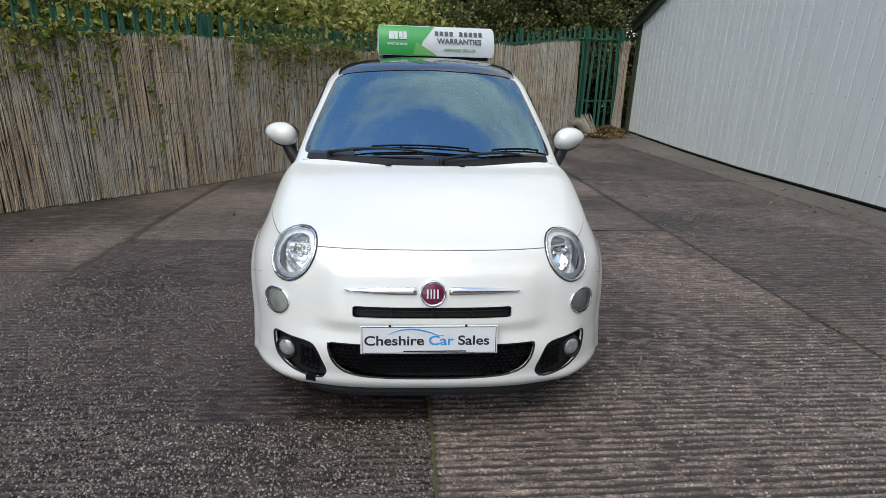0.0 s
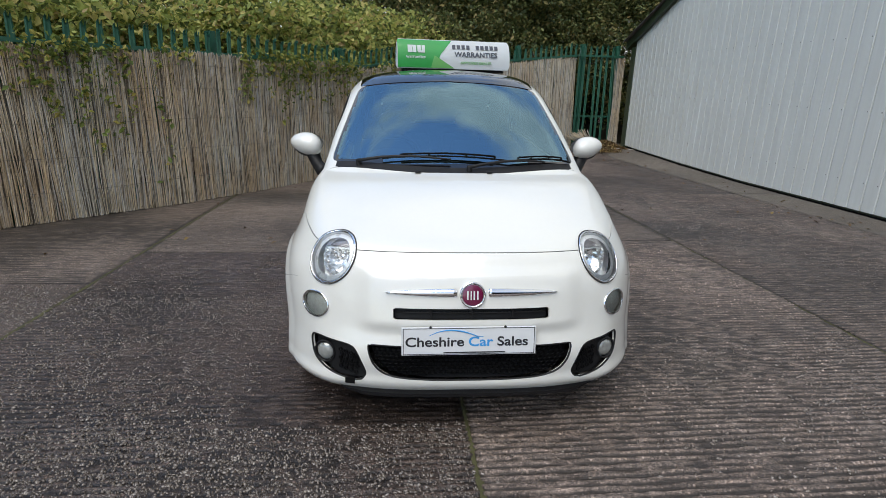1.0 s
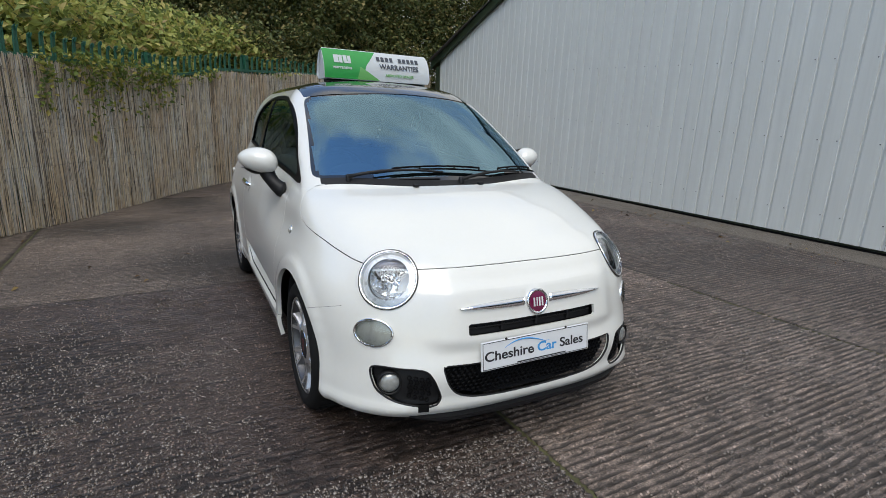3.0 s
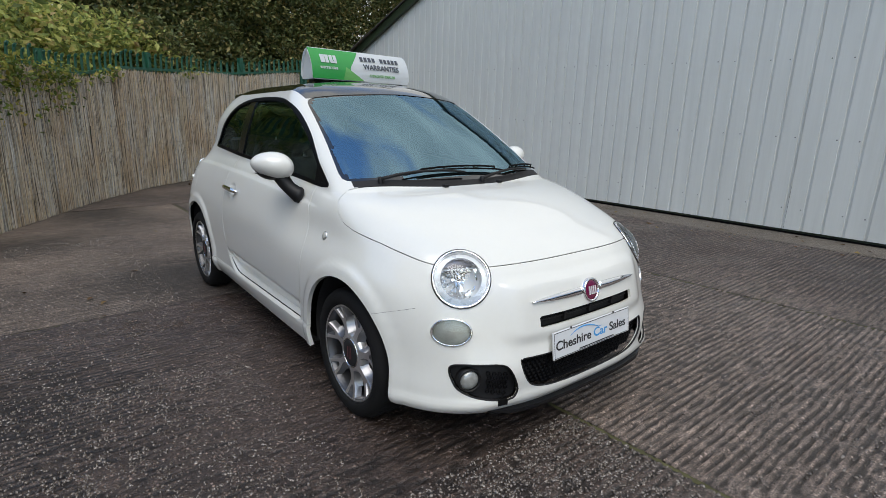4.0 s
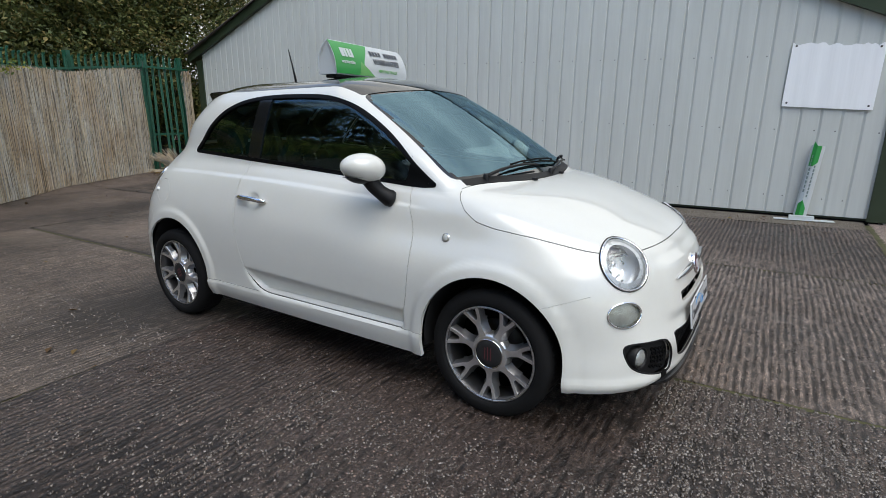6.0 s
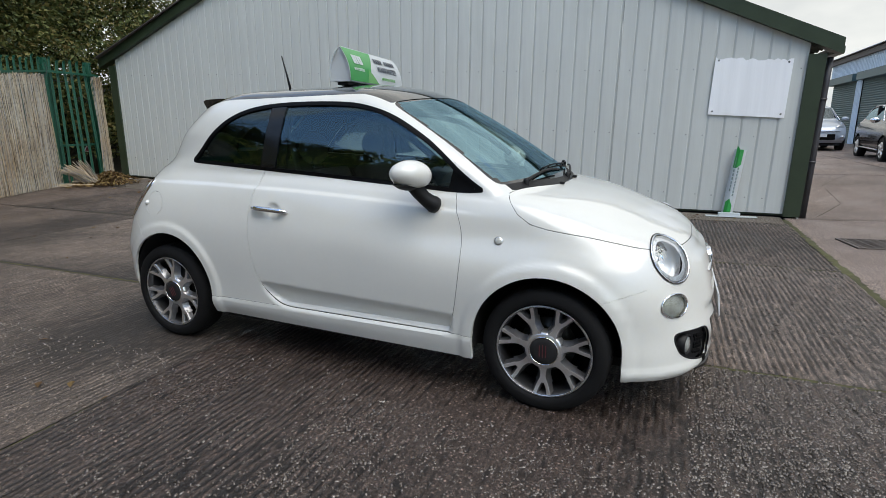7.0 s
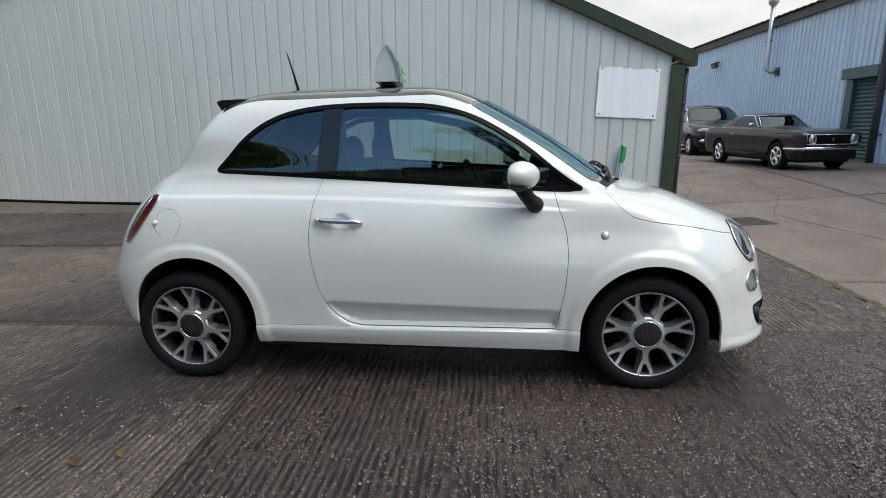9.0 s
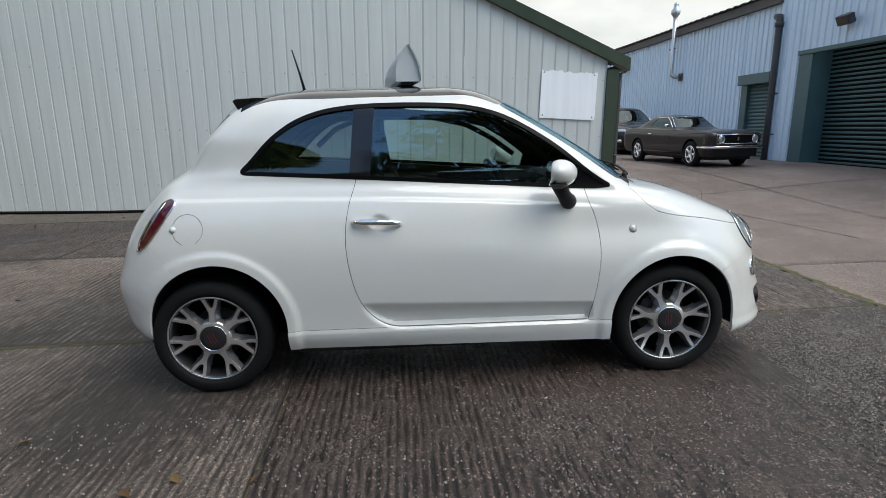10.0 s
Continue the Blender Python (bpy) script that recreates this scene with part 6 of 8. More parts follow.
    for i in range(4):
        for j in range(5):
            q, nn = on_skin((side * (.530 - .022 * i - .005 * (j % 2)), -1.5, .358 - .019 * j - .004 * i), (0, 1, 0))
            add_lathe(bm, [(0.0095, -0.006), (0.0095, 0.0), (0.007, 0.001), (0.0065, -0.006)], 6, frame_at(q - nn * 0.020, nn))
    part("honeycomb", bm, TRIM_RUBBER, pocket)["kind"] = "stuff"
    # side repeater and lower front mouldings
    p, n = on_skin((side * 1.5, .214, .766), (-side, 0, 0))
    rep = new("side_repeater")
    rep.parent = car
    bm = bmesh.new()
    add_lathe(bm, [(0.017, -0.003), (0.017, 0.003), (0.012, 0.007), (0.0, 0.008)], 20, frame_at(p, n))
    part("lens", bm, CLEAR_BOWL, rep)
    bm = bmesh.new()
    add_lathe(bm, [(0.020, -0.002), (0.020, 0.002), (0.016, 0.004)], 20, frame_at(p, n))
    part("seal", bm, SATIN, rep)

# slot, intake with mesh, chin spoiler
slot = part("upper_slot", skin_bmesh("upper_slot", -.030), BLACK_PLASTIC, car, "black upper grille slot")
bm = bmesh.new()
pts = [on_skin((x, -1.5, .531), (0, 1, 0))[0] + Vector((0, .020, 0)) for x in np.linspace(-.29, .29, 25)]
add_tube(bm, pts, 0.0035, 6)
part("slot_bar", bm, BLACK_PLASTIC, slot)
for x in (-.16, 0, .16):
    p = on_skin((x, -1.5, .532), (0, 1, 0))[0]
    bm = bmesh.new()
    add_box(bm, x - .004, x + .004, p.y + .012, p.y + .03, .512, .552)
    part("slot_post", bm, BLACK_PLASTIC, slot, smooth=False)
intake = part("lower_intake", skin_bmesh("lower_intake", -.045), BLACK_PLASTIC, car, "black honeycomb lower intake")
bm = bmesh.new()
for r in range(8):
    for k in range(34):
        x = -.375 + .0225 * k + .01125 * (r % 2)
        z = .275 + .0165 * r
        if intake_f(np.array([x]), np.array([z]))[0] < -.008:
            p, n = on_skin((x, -1.5, z), (0, 1, 0))
            add_lathe(bm, [(0.0118, -0.012), (0.0118, 0.0), (0.0090, 0.0), (0.0090, -0.012)], 6, frame_at(p + Vector((0, .034, 0)), (0, -1, 0), (1, 0, 0)))
part("honeycomb", bm, TRIM_RUBBER, intake)["kind"] = "stuff"
tube_ring("intake_edge", [p + Vector((0, .004, 0)) for p in rim_of("lower_intake")], 0.0045, BLACK_PLASTIC, intake)
bm = bmesh.new()
rings = []
for x in np.linspace(-.52, .52, 41):
    y = on_skin((x, -1.5, .208), (0, 1, 0))[0].y
    e = .25 + .75 * min(1, (.53 - abs(x)) / .10)
    rings.append([bm.verts.new((x, y + a * e + .01 * (1 - e), .205 + (z - .205) * e)) for a, z in ((.05, .208), (.000, .207), (-.018, .200), (-.020, .186), (-.006, .180), (.06, .180))])
for a, b in zip(rings, rings[1:]):
    for k in range(6):
        bm.faces.new((a[k], a[(k + 1) % 6], b[(k + 1) % 6], b[k]))
bm.faces.new(rings[0])
bm.faces.new(rings[-1][::-1])
bmesh.ops.recalc_face_normals(bm, faces=bm.faces)
part("chin_spoiler", bm, PILLAR_GLOSS, car, "black chin strip under the bumper", smooth=False)
p, n = on_skin((-.480, -1.5, .243), (0, 1, 0))
bm = bmesh.new()
add_box(bm, -.020, .020, -.012, .012, -.01, .0025, frame_at(p, n))
part("tow_cover_hole", bm, DARK_VOID, car, "missing towing-eye cover", smooth=False)

# badge and whisker trims on the nose
p, n = on_skin((0, -1.5, .606), (0, 1, 0))
badge = new("badge")
badge.parent = car
badge["label"] = "round dark red badge with a chrome rim"
m = frame_at(p + Vector((0, -.004, 0)), (n + Vector((0, -.4, 0))).normalized())
bm = bmesh.new()
add_lathe(bm, [(0.051, -0.012), (0.051, 0.004), (0.047, 0.008), (0.042, 0.006), (0.041, 0.002), (0.0, 0.001)], 40, m)
part("ring", bm, CHROME, badge)
bm = bmesh.new()
add_lathe(bm, [(0.040, 0.004), (0.030, 0.007), (0.0, 0.009)], 36, m)
part("disc", bm, BADGE_RED, badge)
bm = bmesh.new()
for k, w in ((-1.5, .0028), (-.55, .0020), (.35, .0028), (1.35, .0028)):
    add_box(bm, k * .0135 - w, k * .0135 + w, -.017, .017, .006, .011, m)
part("bars", bm, PLATE, badge, smooth=False)["kind"] = "stuff"
for side in (-1, 1):
    bm = bmesh.new()
    rings = []
    for t in np.linspace(0, 1, 24):
        x = side * (.062 + .272 * t)
        q, nn = on_skin((x, -1.5, .610), (0, 1, 0))
        h = .019 * (1 - t ** 2.2) ** 0.8 + .001
        up = Vector((0, 0, 1))
        rings.append([bm.verts.new(q + up * a * h + nn * b) for a, b in ((1, -.004), (.85, .004), (-.40, .013), (-.80, .006), (-1, -.004))])
    for a, b in zip(rings, rings[1:]):
        for k in range(4):
            bm.faces.new((a[k], a[k + 1], b[k + 1], b[k]))
    bm.faces.new(rings[0])
    bmesh.ops.recalc_face_normals(bm, faces=bm.faces)
    part("whisker_trim", bm, CHROME, car, "tapered chrome trim beside the badge")


# number-plate panel with the dealer's name
def lettering(name, text, size, mat, parent, m, label="", bold=0.0, wide=1.0, depth=0.0006, align="CENTER"):
    cu = bpy.data.curves.new(name, "FONT")
    cu.body, cu.size, cu.align_x, cu.align_y, cu.extrude, cu.offset = text, size, align, "CENTER", depth, bold
    tmp = new(name, cu)
    me = bpy.data.meshes.new_from_object(tmp.evaluated_get(bpy.context.evaluated_depsgraph_get()))
    bpy.data.objects.remove(tmp)
    me.materials.append(mat)
    ob = new(name, me)
    ob.parent = parent
    ob.matrix_basis = m @ Matrix.Diagonal((wide, 1, 1, 1))
    if label:
        ob["label"] = label
    return ob


INK = plain("dark_ink", (0.012, 0.014, 0.018), 0.4)
INK_BLUE = plain("bright_blue_ink", (0.03, 0.27, 0.62), 0.4)
plate = new("plate_panel")
plate.parent = car
plate["label"] = "dealer's name panel in place of a number plate"
mp = pose(-.012, -.716, .434, 83, 0, 0.6)
plate.matrix_basis = mp
bm = bmesh.new()
add_box(bm, -.262, .262, -.0555, .0555, -.004, .004)
bevel_mod(part("plate", bm, PLATE, plate, smooth=False), .003)
bm = bmesh.new()
for a, b, c, d in ((-.256, .256, .0495, .052), (-.256, .256, -.052, -.0495), (-.256, -.2535, -.0495, .0495), (.2535, .256, -.0495, .0495)):
    add_box(bm, a, b, c, d, .0040, .0046)
part("border", bm, INK, plate, smooth=False)
lettering("word", "Cheshire", .052, INK, plate, pose(-.134, -.004, .0042), bold=.0010, wide=1.20)
lettering("word", "Car", .052, INK_BLUE, plate, pose(.044, -.004, .0042), bold=.0010, wide=1.20)
lettering("word", "Sales", .052, INK, plate, pose(.170, -.004, .0042), bold=.0010, wide=1.20)
bm = bmesh.new()
pts = [(-.16 + .22 * t, .018 + .030 * math.sin(math.pi * min(1, t * 1.15)) ** 0.8 * (1 - .35 * t), .0046) for t in np.linspace(0.02, .98, 26)]
add_tube(bm, pts, [.0006 + .0022 * math.sin(math.pi * t) for t in np.linspace(0.02, .98, 26)], 6)
part("roof_outline", bm, INK_BLUE, plate)
bm = bmesh.new()
add_box(bm, -.10, .14, -.0475, -.0425, .0040, .0046)
part("small_print_bar", bm, INK, plate, smooth=False)
for x in (-.15, .14):
    bm = bmesh.new()
    add_lathe(bm, [(.005, 0), (.005, .003), (0, .004)], 10, pose(x, .0555, .002))
    part("screw", bm, BLACK_PLASTIC, plate)


# wheels
def wheel_parts(parent):
    """A tyre on a dark alloy with seven forked, machined spokes. Local z points out of the car."""
    bm = bmesh.new()
    R = .291
    add_lathe(bm, [(.213, .062), (.222, .082), (.236, .088), (.262, .086), (.280, .074), (R - .003, .055), (R, .03), (R, -.05), (R - .004, -.075), (.262, -.092), (.216, -.08)], 72)
    tyre = part("tyre", bm, TYRE, parent, "black tyre")
    bm = bmesh.new()
    for k in range(48):
        a = 2 * math.pi * k / 48
        add_box(bm, -.0028, .0028, R - .006, R + .0012, -.06, -.012, pose(0, 0, 0, 0, 0, math.degrees(a)))
        add_box(bm, -.0028, .0028, R - .006, R + .0012, .004, .05, pose(0, 0, 0, 0, 0, math.degrees(a) + 3))
    part("tread", bm, TYRE, tyre, smooth=False)["kind"] = "stuff"
    rim = part("rim", (lambda b: (add_lathe(b, [(.213, .066), (.216, .074), (.211, .076), (.205, .070), (.200, .040), (.196, -.05), (.212, -.08)], 64), b)[1])(bmesh.new()), ALLOY_DARK, parent, "dark alloy rim")
    part("rim_edge", (lambda b: (add_lathe(b, [(.2170, .0725), (.2158, .0760), (.2095, .0755), (.2065, .0690)], 64), b)[1])(bmesh.new()), ALLOY, rim, "machined rim edge")
    # added black disc closes the wheel; its colour stands for the shade inside
    part("shade_disc", (lambda b: (add_lathe(b, [(.198, -.045), (.10, -.05), (.0, -.05)], 40), b)[1])(bmesh.new()), DARK_VOID, rim)
    part("brake_disc", (lambda b: (add_lathe(b, [(.055, -.03), (.128, -.03), (.128, -.04)], 40), b)[1])(bmesh.new()), BRAKE, rim)

    def arm(bm, pts, widths, top, depth, slope):
        """One arm of a spoke: a machined face along plan points with painted walls that fall away; top gives heights."""
        rows = []
        for i, (x, y) in enumerate(pts):
            x0, y0 = pts[max(i - 1, 0)]
            x1, y1 = pts[min(i + 1, len(pts) - 1)]
            L = math.hypot(x1 - x0, y1 - y0)
            nx, ny = -(y1 - y0) / L, (x1 - x0) / L
            w = widths[i]
            rows.append([bm.verts.new((x + nx * a, y + ny * a, top[i] - b)) for a, b in (
                (-w - slope, depth), (-w - slope * .45, depth * .45), (-w - .0022, .0034), (-w, .0), (0, -.0006), (w, .0), (w + .0022, .0034), (w + slope * .45, depth * .45), (w + slope, depth))])
        for a, b in zip(rows, rows[1:]):
            for k in range(8):
                f = bm.faces.new((a[k], a[k + 1], b[k + 1], b[k]))
                f.material_index = 0 if k in (3, 4) else 1
        return rows

    for k in range(7):
        a = 2 * math.pi * k / 7 - math.pi / 2
        bm = bmesh.new()
        arm(bm, [(.064, 0), (.074, 0), (.086, 0), (.104, 0), (.124, 0), (.142, 0), (.156, 0)], [.034, .0245, .0170, .0125, .0125, .0165, .0225], [.0635, .0620, .0600, .0575, .0565, .0570, .0580], .034, .018)
        for sgn in (-1, 1):
            arm(bm, [(.140, sgn * .0085), (.152, sgn * .0135), (.166, sgn * .0195), (.184, sgn * .0260), (.210, sgn * .0340)], [.0080, .0082, .0080, .0078, .0090], [.0565, .0575, .0600, .0650, .0735], .030, .010)
        bmesh.ops.recalc_face_normals(bm, faces=bm.faces)
        bmesh.ops.rotate(bm, verts=bm.verts, cent=(0, 0, 0), matrix=Matrix.Rotation(a, 3, "Z"))
        auto(part("spoke", bm, [ALLOY, ALLOY_WALL], rim, "forked machined spoke"), 30)
    bm = bmesh.new()
    add_lathe(bm, [(.094, .022), (.090, .046), (.084, .0595), (.078, .0630), (.0675, .0640)], 42)
    auto(part("hub", bm, ALLOY, rim), 40)
    bm = bmesh.new()
    add_lathe(bm, [(.0675, .060), (.0670, .0668), (.0635, .0672), (.0625, .0645)], 40)
    part("cap_ring", bm, CHROME, rim, "bright ring round the centre cap")
    bm = bmesh.new()
    add_lathe(bm, [(.0628, .060), (.060, .0655), (.040, .0668), (.0, .0672)], 36)
    part("centre_cap", bm, DARK_INSIDE, rim, "dark centre cap")
    bm = bmesh.new()
    for x, h in ((-.018, .026), (-.004, .030), (.010, .028)):
        add_box(bm, x - .0022, x + .0022, -h, h, .0668, .0680)
    part("cap_mark", bm, CAP_RED, rim, smooth=False)["kind"] = "stuff"
    return parent


w0 = new("wheel")
w0.parent = car
w0["label"] = "alloy wheel with seven forked machined spokes"
wheel_parts(w0)
w0.matrix_basis = pose(-.710, -.006, .280, 90, 0, -90)
for x, y, rz, spin in ((-.710, 2.303, -90, 24), (.710, -.006, 90, 0), (.710, 2.303, 90, 10)):
    w = copy_thing(w0, pose(x, y, .282, 90, 0, rz) @ pose(0, 0, 0, 0, 0, spin))
# arch liners, floor and exhaust
for k, (y0, z0, r) in enumerate(ARCHES):
    for sgn in (-1, 1):
        bm = bmesh.new()
        rows = []
        for a in np.linspace(-.18, math.pi + .18, 40):
            c, s_ = math.cos(a), math.sin(a)
            y, z = y0 + (r + .012) * c, z0 + (r + .012) * s_
            z = max(z, .24)
            rows.append([bm.verts.new((sgn * x, y, z)) for x in (.775, .66, .48)] + [bm.verts.new((sgn * .47, y0 + r * .1 * c, z0 + r * .1 * s_))])
        for a, b in zip(rows, rows[1:]):
            for q in range(3):
                bm.faces.new((a[q], a[q + 1], b[q + 1], b[q]))
        part("arch_liner", bm, DARK_INSIDE, car, "black wheel-arch liner")
box("underbody", -.60, .60, -.40, 2.50, .19, .23, DARK_INSIDE, car)
box("floor_pan", -.74, .74, .42, 1.90, .175, .20, DARK_INSIDE, car)


# door mirrors
def mirror(side):
    m = new("door_mirror")
    m.parent = car
    m["label"] = "door mirror with a white cap and a black arm"
    m.matrix_basis = Matrix.Diagonal((side, 1, 1, 1))
    c = Vector((.838, .612, 1.052))
    bm = bmesh.new()
    bmesh.ops.create_icosphere(bm, subdivisions=4, radius=1)
    for v in bm.verts:
        x, y, z = v.co
        sq = 1.0 - .10 * max(0, -x) 
        v.co = Vector((x * .100 * sq, y * (.084 if y < 0 else .066), z * (.066 if z > 0 else .064) * (1 - .12 * x)))
        if v.co.y > .040:
            v.co.y = .040
        v.co += c + Vector((0, .028 * x, .010 * x))
    part("cap", bm, PAINT, m, "white mirror cap")
    bm = bmesh.new()
    bmesh.ops.create_icosphere(bm, subdivisions=3, radius=1)
    for v in bm.verts:
        x, y, z = v.co
        v.co = Vector((x * .084, y * .066, z * .066)) + c + Vector((0, .004 + .028 * x, -.006))
        v.co.y = min(v.co.y, c.y + .042 + .028 * x)
        v.co.z = min(v.co.z, c.z - .038)
    part("underside", bm, BLACK_PLASTIC, m)
    bm = bmesh.new()
    add_lathe(bm, [(.0, 0), (.078, .0), (.080, -.004)], 36, pose(c.x, c.y + .045, c.z, -90) @ Matrix.Diagonal((1.1, .72, 1, 1)))
    part("mirror_glass", bm, CHROME, m)
    bm = bmesh.new()
    pts = [Vector(q) for q in ((.806, .604, 1.020), (.802, .600, .994), (.792, .588, .968), (.776, .570, .942), (.758, .552, .922), (.744, .540, .910), (.732, .532, .903), (.726, .529, .900))]
    add_tube(bm, pts, [.040, .040, .035, .033, .036, .041, .038, .020], 20)
    for v in bm.verts:
        if v.co.x < .722:
            v.co.x = .722
    part("arm", bm, BLACK_PLASTIC, m, "black mirror arm")


mirror(-1)
mirror(1)

# door handles with their dished recess
for side in (-1, 1):
    h = new("door_handle")
    h.parent = car
    h["label"] = "chrome pull handle over a dished recess"
    (q0, n), (q1, n1) = (on_skin((side * 1.5, y, z), (-side, 0, 0)) for y, z in ((1.358, .830), (1.594, .840)))
    bm = bmesh.new()
    pts = [q0.lerp(q1, t) + n * (.004 + .017 * min(1, 6 * t, 6 * (1 - t)) + .006 * math.sin(math.pi * t)) for t in np.linspace(0, 1, 14)]
    add_tube(bm, pts, [.008 + .006 * min(1, 8 * t, 8 * (1 - t)) for t in np.linspace(0, 1, 14)], 12)
    part("grip", bm, CHROME, h, "chrome grip")
    bm = bmesh.new()
    add_lathe(bm, [(.008, 0), (.008, .003), (0, .004)], 14, frame_at(pts[-2] + n * .013, n))
    part("lock", bm, SATIN, h)
# fuel-flap finger notch
p, n = on_skin((-1.5, 2.424, .830), (1, 0, 0))
bm = bmesh.new()
add_lathe(bm, [(.015, -.002), (.013, .008), (.006, .013), (0, .014)], 18, frame_at(p, n))
part("flap_latch", bm, PAINT, car)

# wipers
def wiper(pivot, tip, blade0, blade1, name):
    w = new(name)
    w.parent = car
    def surf(x, y, lift):
        q = SKIN_TREE.ray_cast(Vector((x, y, 3)), Vector((0, 0, -1)))
        return q[0] + q[1] * lift
    bm = bmesh.new()
    pts = [surf(pivot[0] + (tip[0] - pivot[0]) * t, pivot[1] + (tip[1] - pivot[1]) * t, .020 + .010 * math.sin(math.pi * t)) for t in np.linspace(0, 1, 9)]
    add_tube(bm, pts, [.009, .008, .0075, .007, .0065, .006, .0055, .005, .005], 8)
    part("arm", bm, BLACK_PLASTIC, w)
    bm = bmesh.new()
    pts = [surf(blade0[0] + (blade1[0] - blade0[0]) * t, blade0[1] + (blade1[1] - blade0[1]) * t, .012) for t in np.linspace(0, 1, 15)]
    add_tube(bm, pts, .0045, 6)
    add_tube(bm, [q + Vector((0, -.004, .014)) for q in pts[2:-2]], .005, 6)
    for k in (2, 5, 9, 12):
        add_tube(bm, [pts[k], pts[k] + Vector((0, -.004, .016))], .005, 6)
    part("blade", bm, TRIM_RUBBER, w)
    bm = bmesh.new()
    q = surf(pivot[0], pivot[1], .0)
    add_lathe(bm, [(.014, -.01), (.014, .016), (.010, .024), (0, .026)], 18, pose(*q))
    part("pivot_cap", bm, BLACK_PLASTIC, w)


wiper((-.50, .165), (-.03, .118), (-.38, .158), (.29, .136), "wiper")
wiper((.06, .075), (.46, .160), (.27, .136), (.61, .225), "wiper")
for x in (-.20, .16):
    q = SKIN_TREE.ray_cast(Vector((x, .052, 3)), Vector((0, 0, -1)))[0]
    bm = bmesh.new()
    add_box(bm, -.014, .014, -.012, .012, 0, .014, pose(*q))
    bevel_mod(part("washer_jet", bm, BLACK_PLASTIC, car, smooth=False), .004)

# chrome edges and inner lens of the tail lights
for key in (False, True):
    tl_ = rim_of(("tail_light", key))
    tube_ring("tail_light_rim", [p + Vector((.004 if key else -.004, 0, 0)) for p in tl_], .0055, CHROME, car, "chrome rim of the tail light")
    bm = bmesh.new()
    sg = 1 if key else -1
    pts = [on_skin((sg * 1.5, y, z), (-sg, 0, 0)) for y, z in ((2.478, .945), (2.508, .903), (2.535, .860), (2.562, .815), (2.585, .772))]
    add_tube(bm, [q + n * .003 for q, n in pts], [.003, .006, .007, .005, .003], 10)
    part("reversing_lens", bm, SATIN, car, "clear band in the tail light")

# rear spoiler and roof aerial
bm = bmesh.new()
rings = []
for x in np.linspace(-.50, .50, 31):
    e = 1 - (abs(x) / .5) ** 4
    z = 1.462 - .035 * (abs(x) / .5) ** 2
    yr = 2.175 + .035 * e
    rings.append([bm.verts.new((x, y, zz)) for y, zz in ((1.96, z + .002), (2.06, z + .005), (yr - .02, z + .001), (yr, z - .008), (yr - .006, z - .022), (yr - .040, z - .078), (2.07, z - .080), (2.0, z - .05))])
for a, b in zip(rings, rings[1:]):
    for k in range(8):
        bm.faces.new((a[k], a[(k + 1) % 8], b[(k + 1) % 8], b[k]))
bm.faces.new(rings[0])
bm.faces.new(rings[-1][::-1])
bmesh.ops.recalc_face_normals(bm, faces=bm.faces)
auto(part("roof_spoiler", bm, BLACK_GLOSS, car, "black roof spoiler"), 40)
bm = bmesh.new()
add_tube(bm, [(-.01, 1.905, 1.492), (-.01, 1.93, 1.60), (-.01, 1.962, 1.72)], [.009, .006, .0035], 10)
aerial = part("aerial", bm, BLACK_PLASTIC, car, "short black whip aerial")
bm = bmesh.new()
add_lathe(bm, [(.030, -.02), (.028, .006), (.015, .018), (0, .022)], 20, pose(-.01, 1.90, 1.478) @ Matrix.Diagonal((.7, 1.3, 1, 1)))
part("aerial_base", bm, BLACK_PLASTIC, aerial)

# cabin: dashboard, wheel, seats, headlining
bm = bmesh.new()
rings = []
for x in np.linspace(-.62, .62, 25):
    b = .02 * math.cos(x * 2.2)
    rings.append([bm.verts.new((x, y, z)) for y, z in ((.28, .95 + b), (.46, .985 + b), (.62, .965 + b), (.68, .90), (.66, .76), (.72, .60), (.30, .55))])
for a, b in zip(rings, rings[1:]):
    for k in range(6):
        bm.faces.new((a[k], a[k + 1], b[k + 1], b[k]))
bmesh.ops.recalc_face_normals(bm, faces=bm.faces)
part("dashboard", bm, DARK_INSIDE, car, "dark dashboard")
bm = bmesh.new()
bmesh.ops.create_icosphere(bm, subdivisions=3, radius=1, matrix=pose(-.34, .55, .985) @ Matrix.Diagonal((.15, .10, .055, 1)))
part("instrument_hood", bm, DARK_INSIDE, car)
sw = new("steering_wheel")
sw.parent = car
sw["label"] = "black three-spoke steering wheel"
mw = pose(-.34, .80, .93, 62, 0, 0)
sw.matrix_basis = mw
bm = bmesh.new()
add_tube(bm, [(.175 * math.cos(a), .175 * math.sin(a), 0) for a in np.linspace(0, 2 * math.pi, 37)], .016, 10, caps=False)
part("rim", bm, BLACK_PLASTIC, sw)
bm = bmesh.new()
add_lathe(bm, [(.06, -.02), (.06, .012), (.03, .02), (0, .02)], 24)
part("boss", bm, BLACK_PLASTIC, sw)
for a in (0, math.pi, 1.5 * math.pi):
    bm = bmesh.new()
    add_tube(bm, [(.05 * math.cos(a), .05 * math.sin(a), 0), (.17 * math.cos(a), .17 * math.sin(a), 0)], .014, 8)
    part("spoke", bm, SATIN, sw)


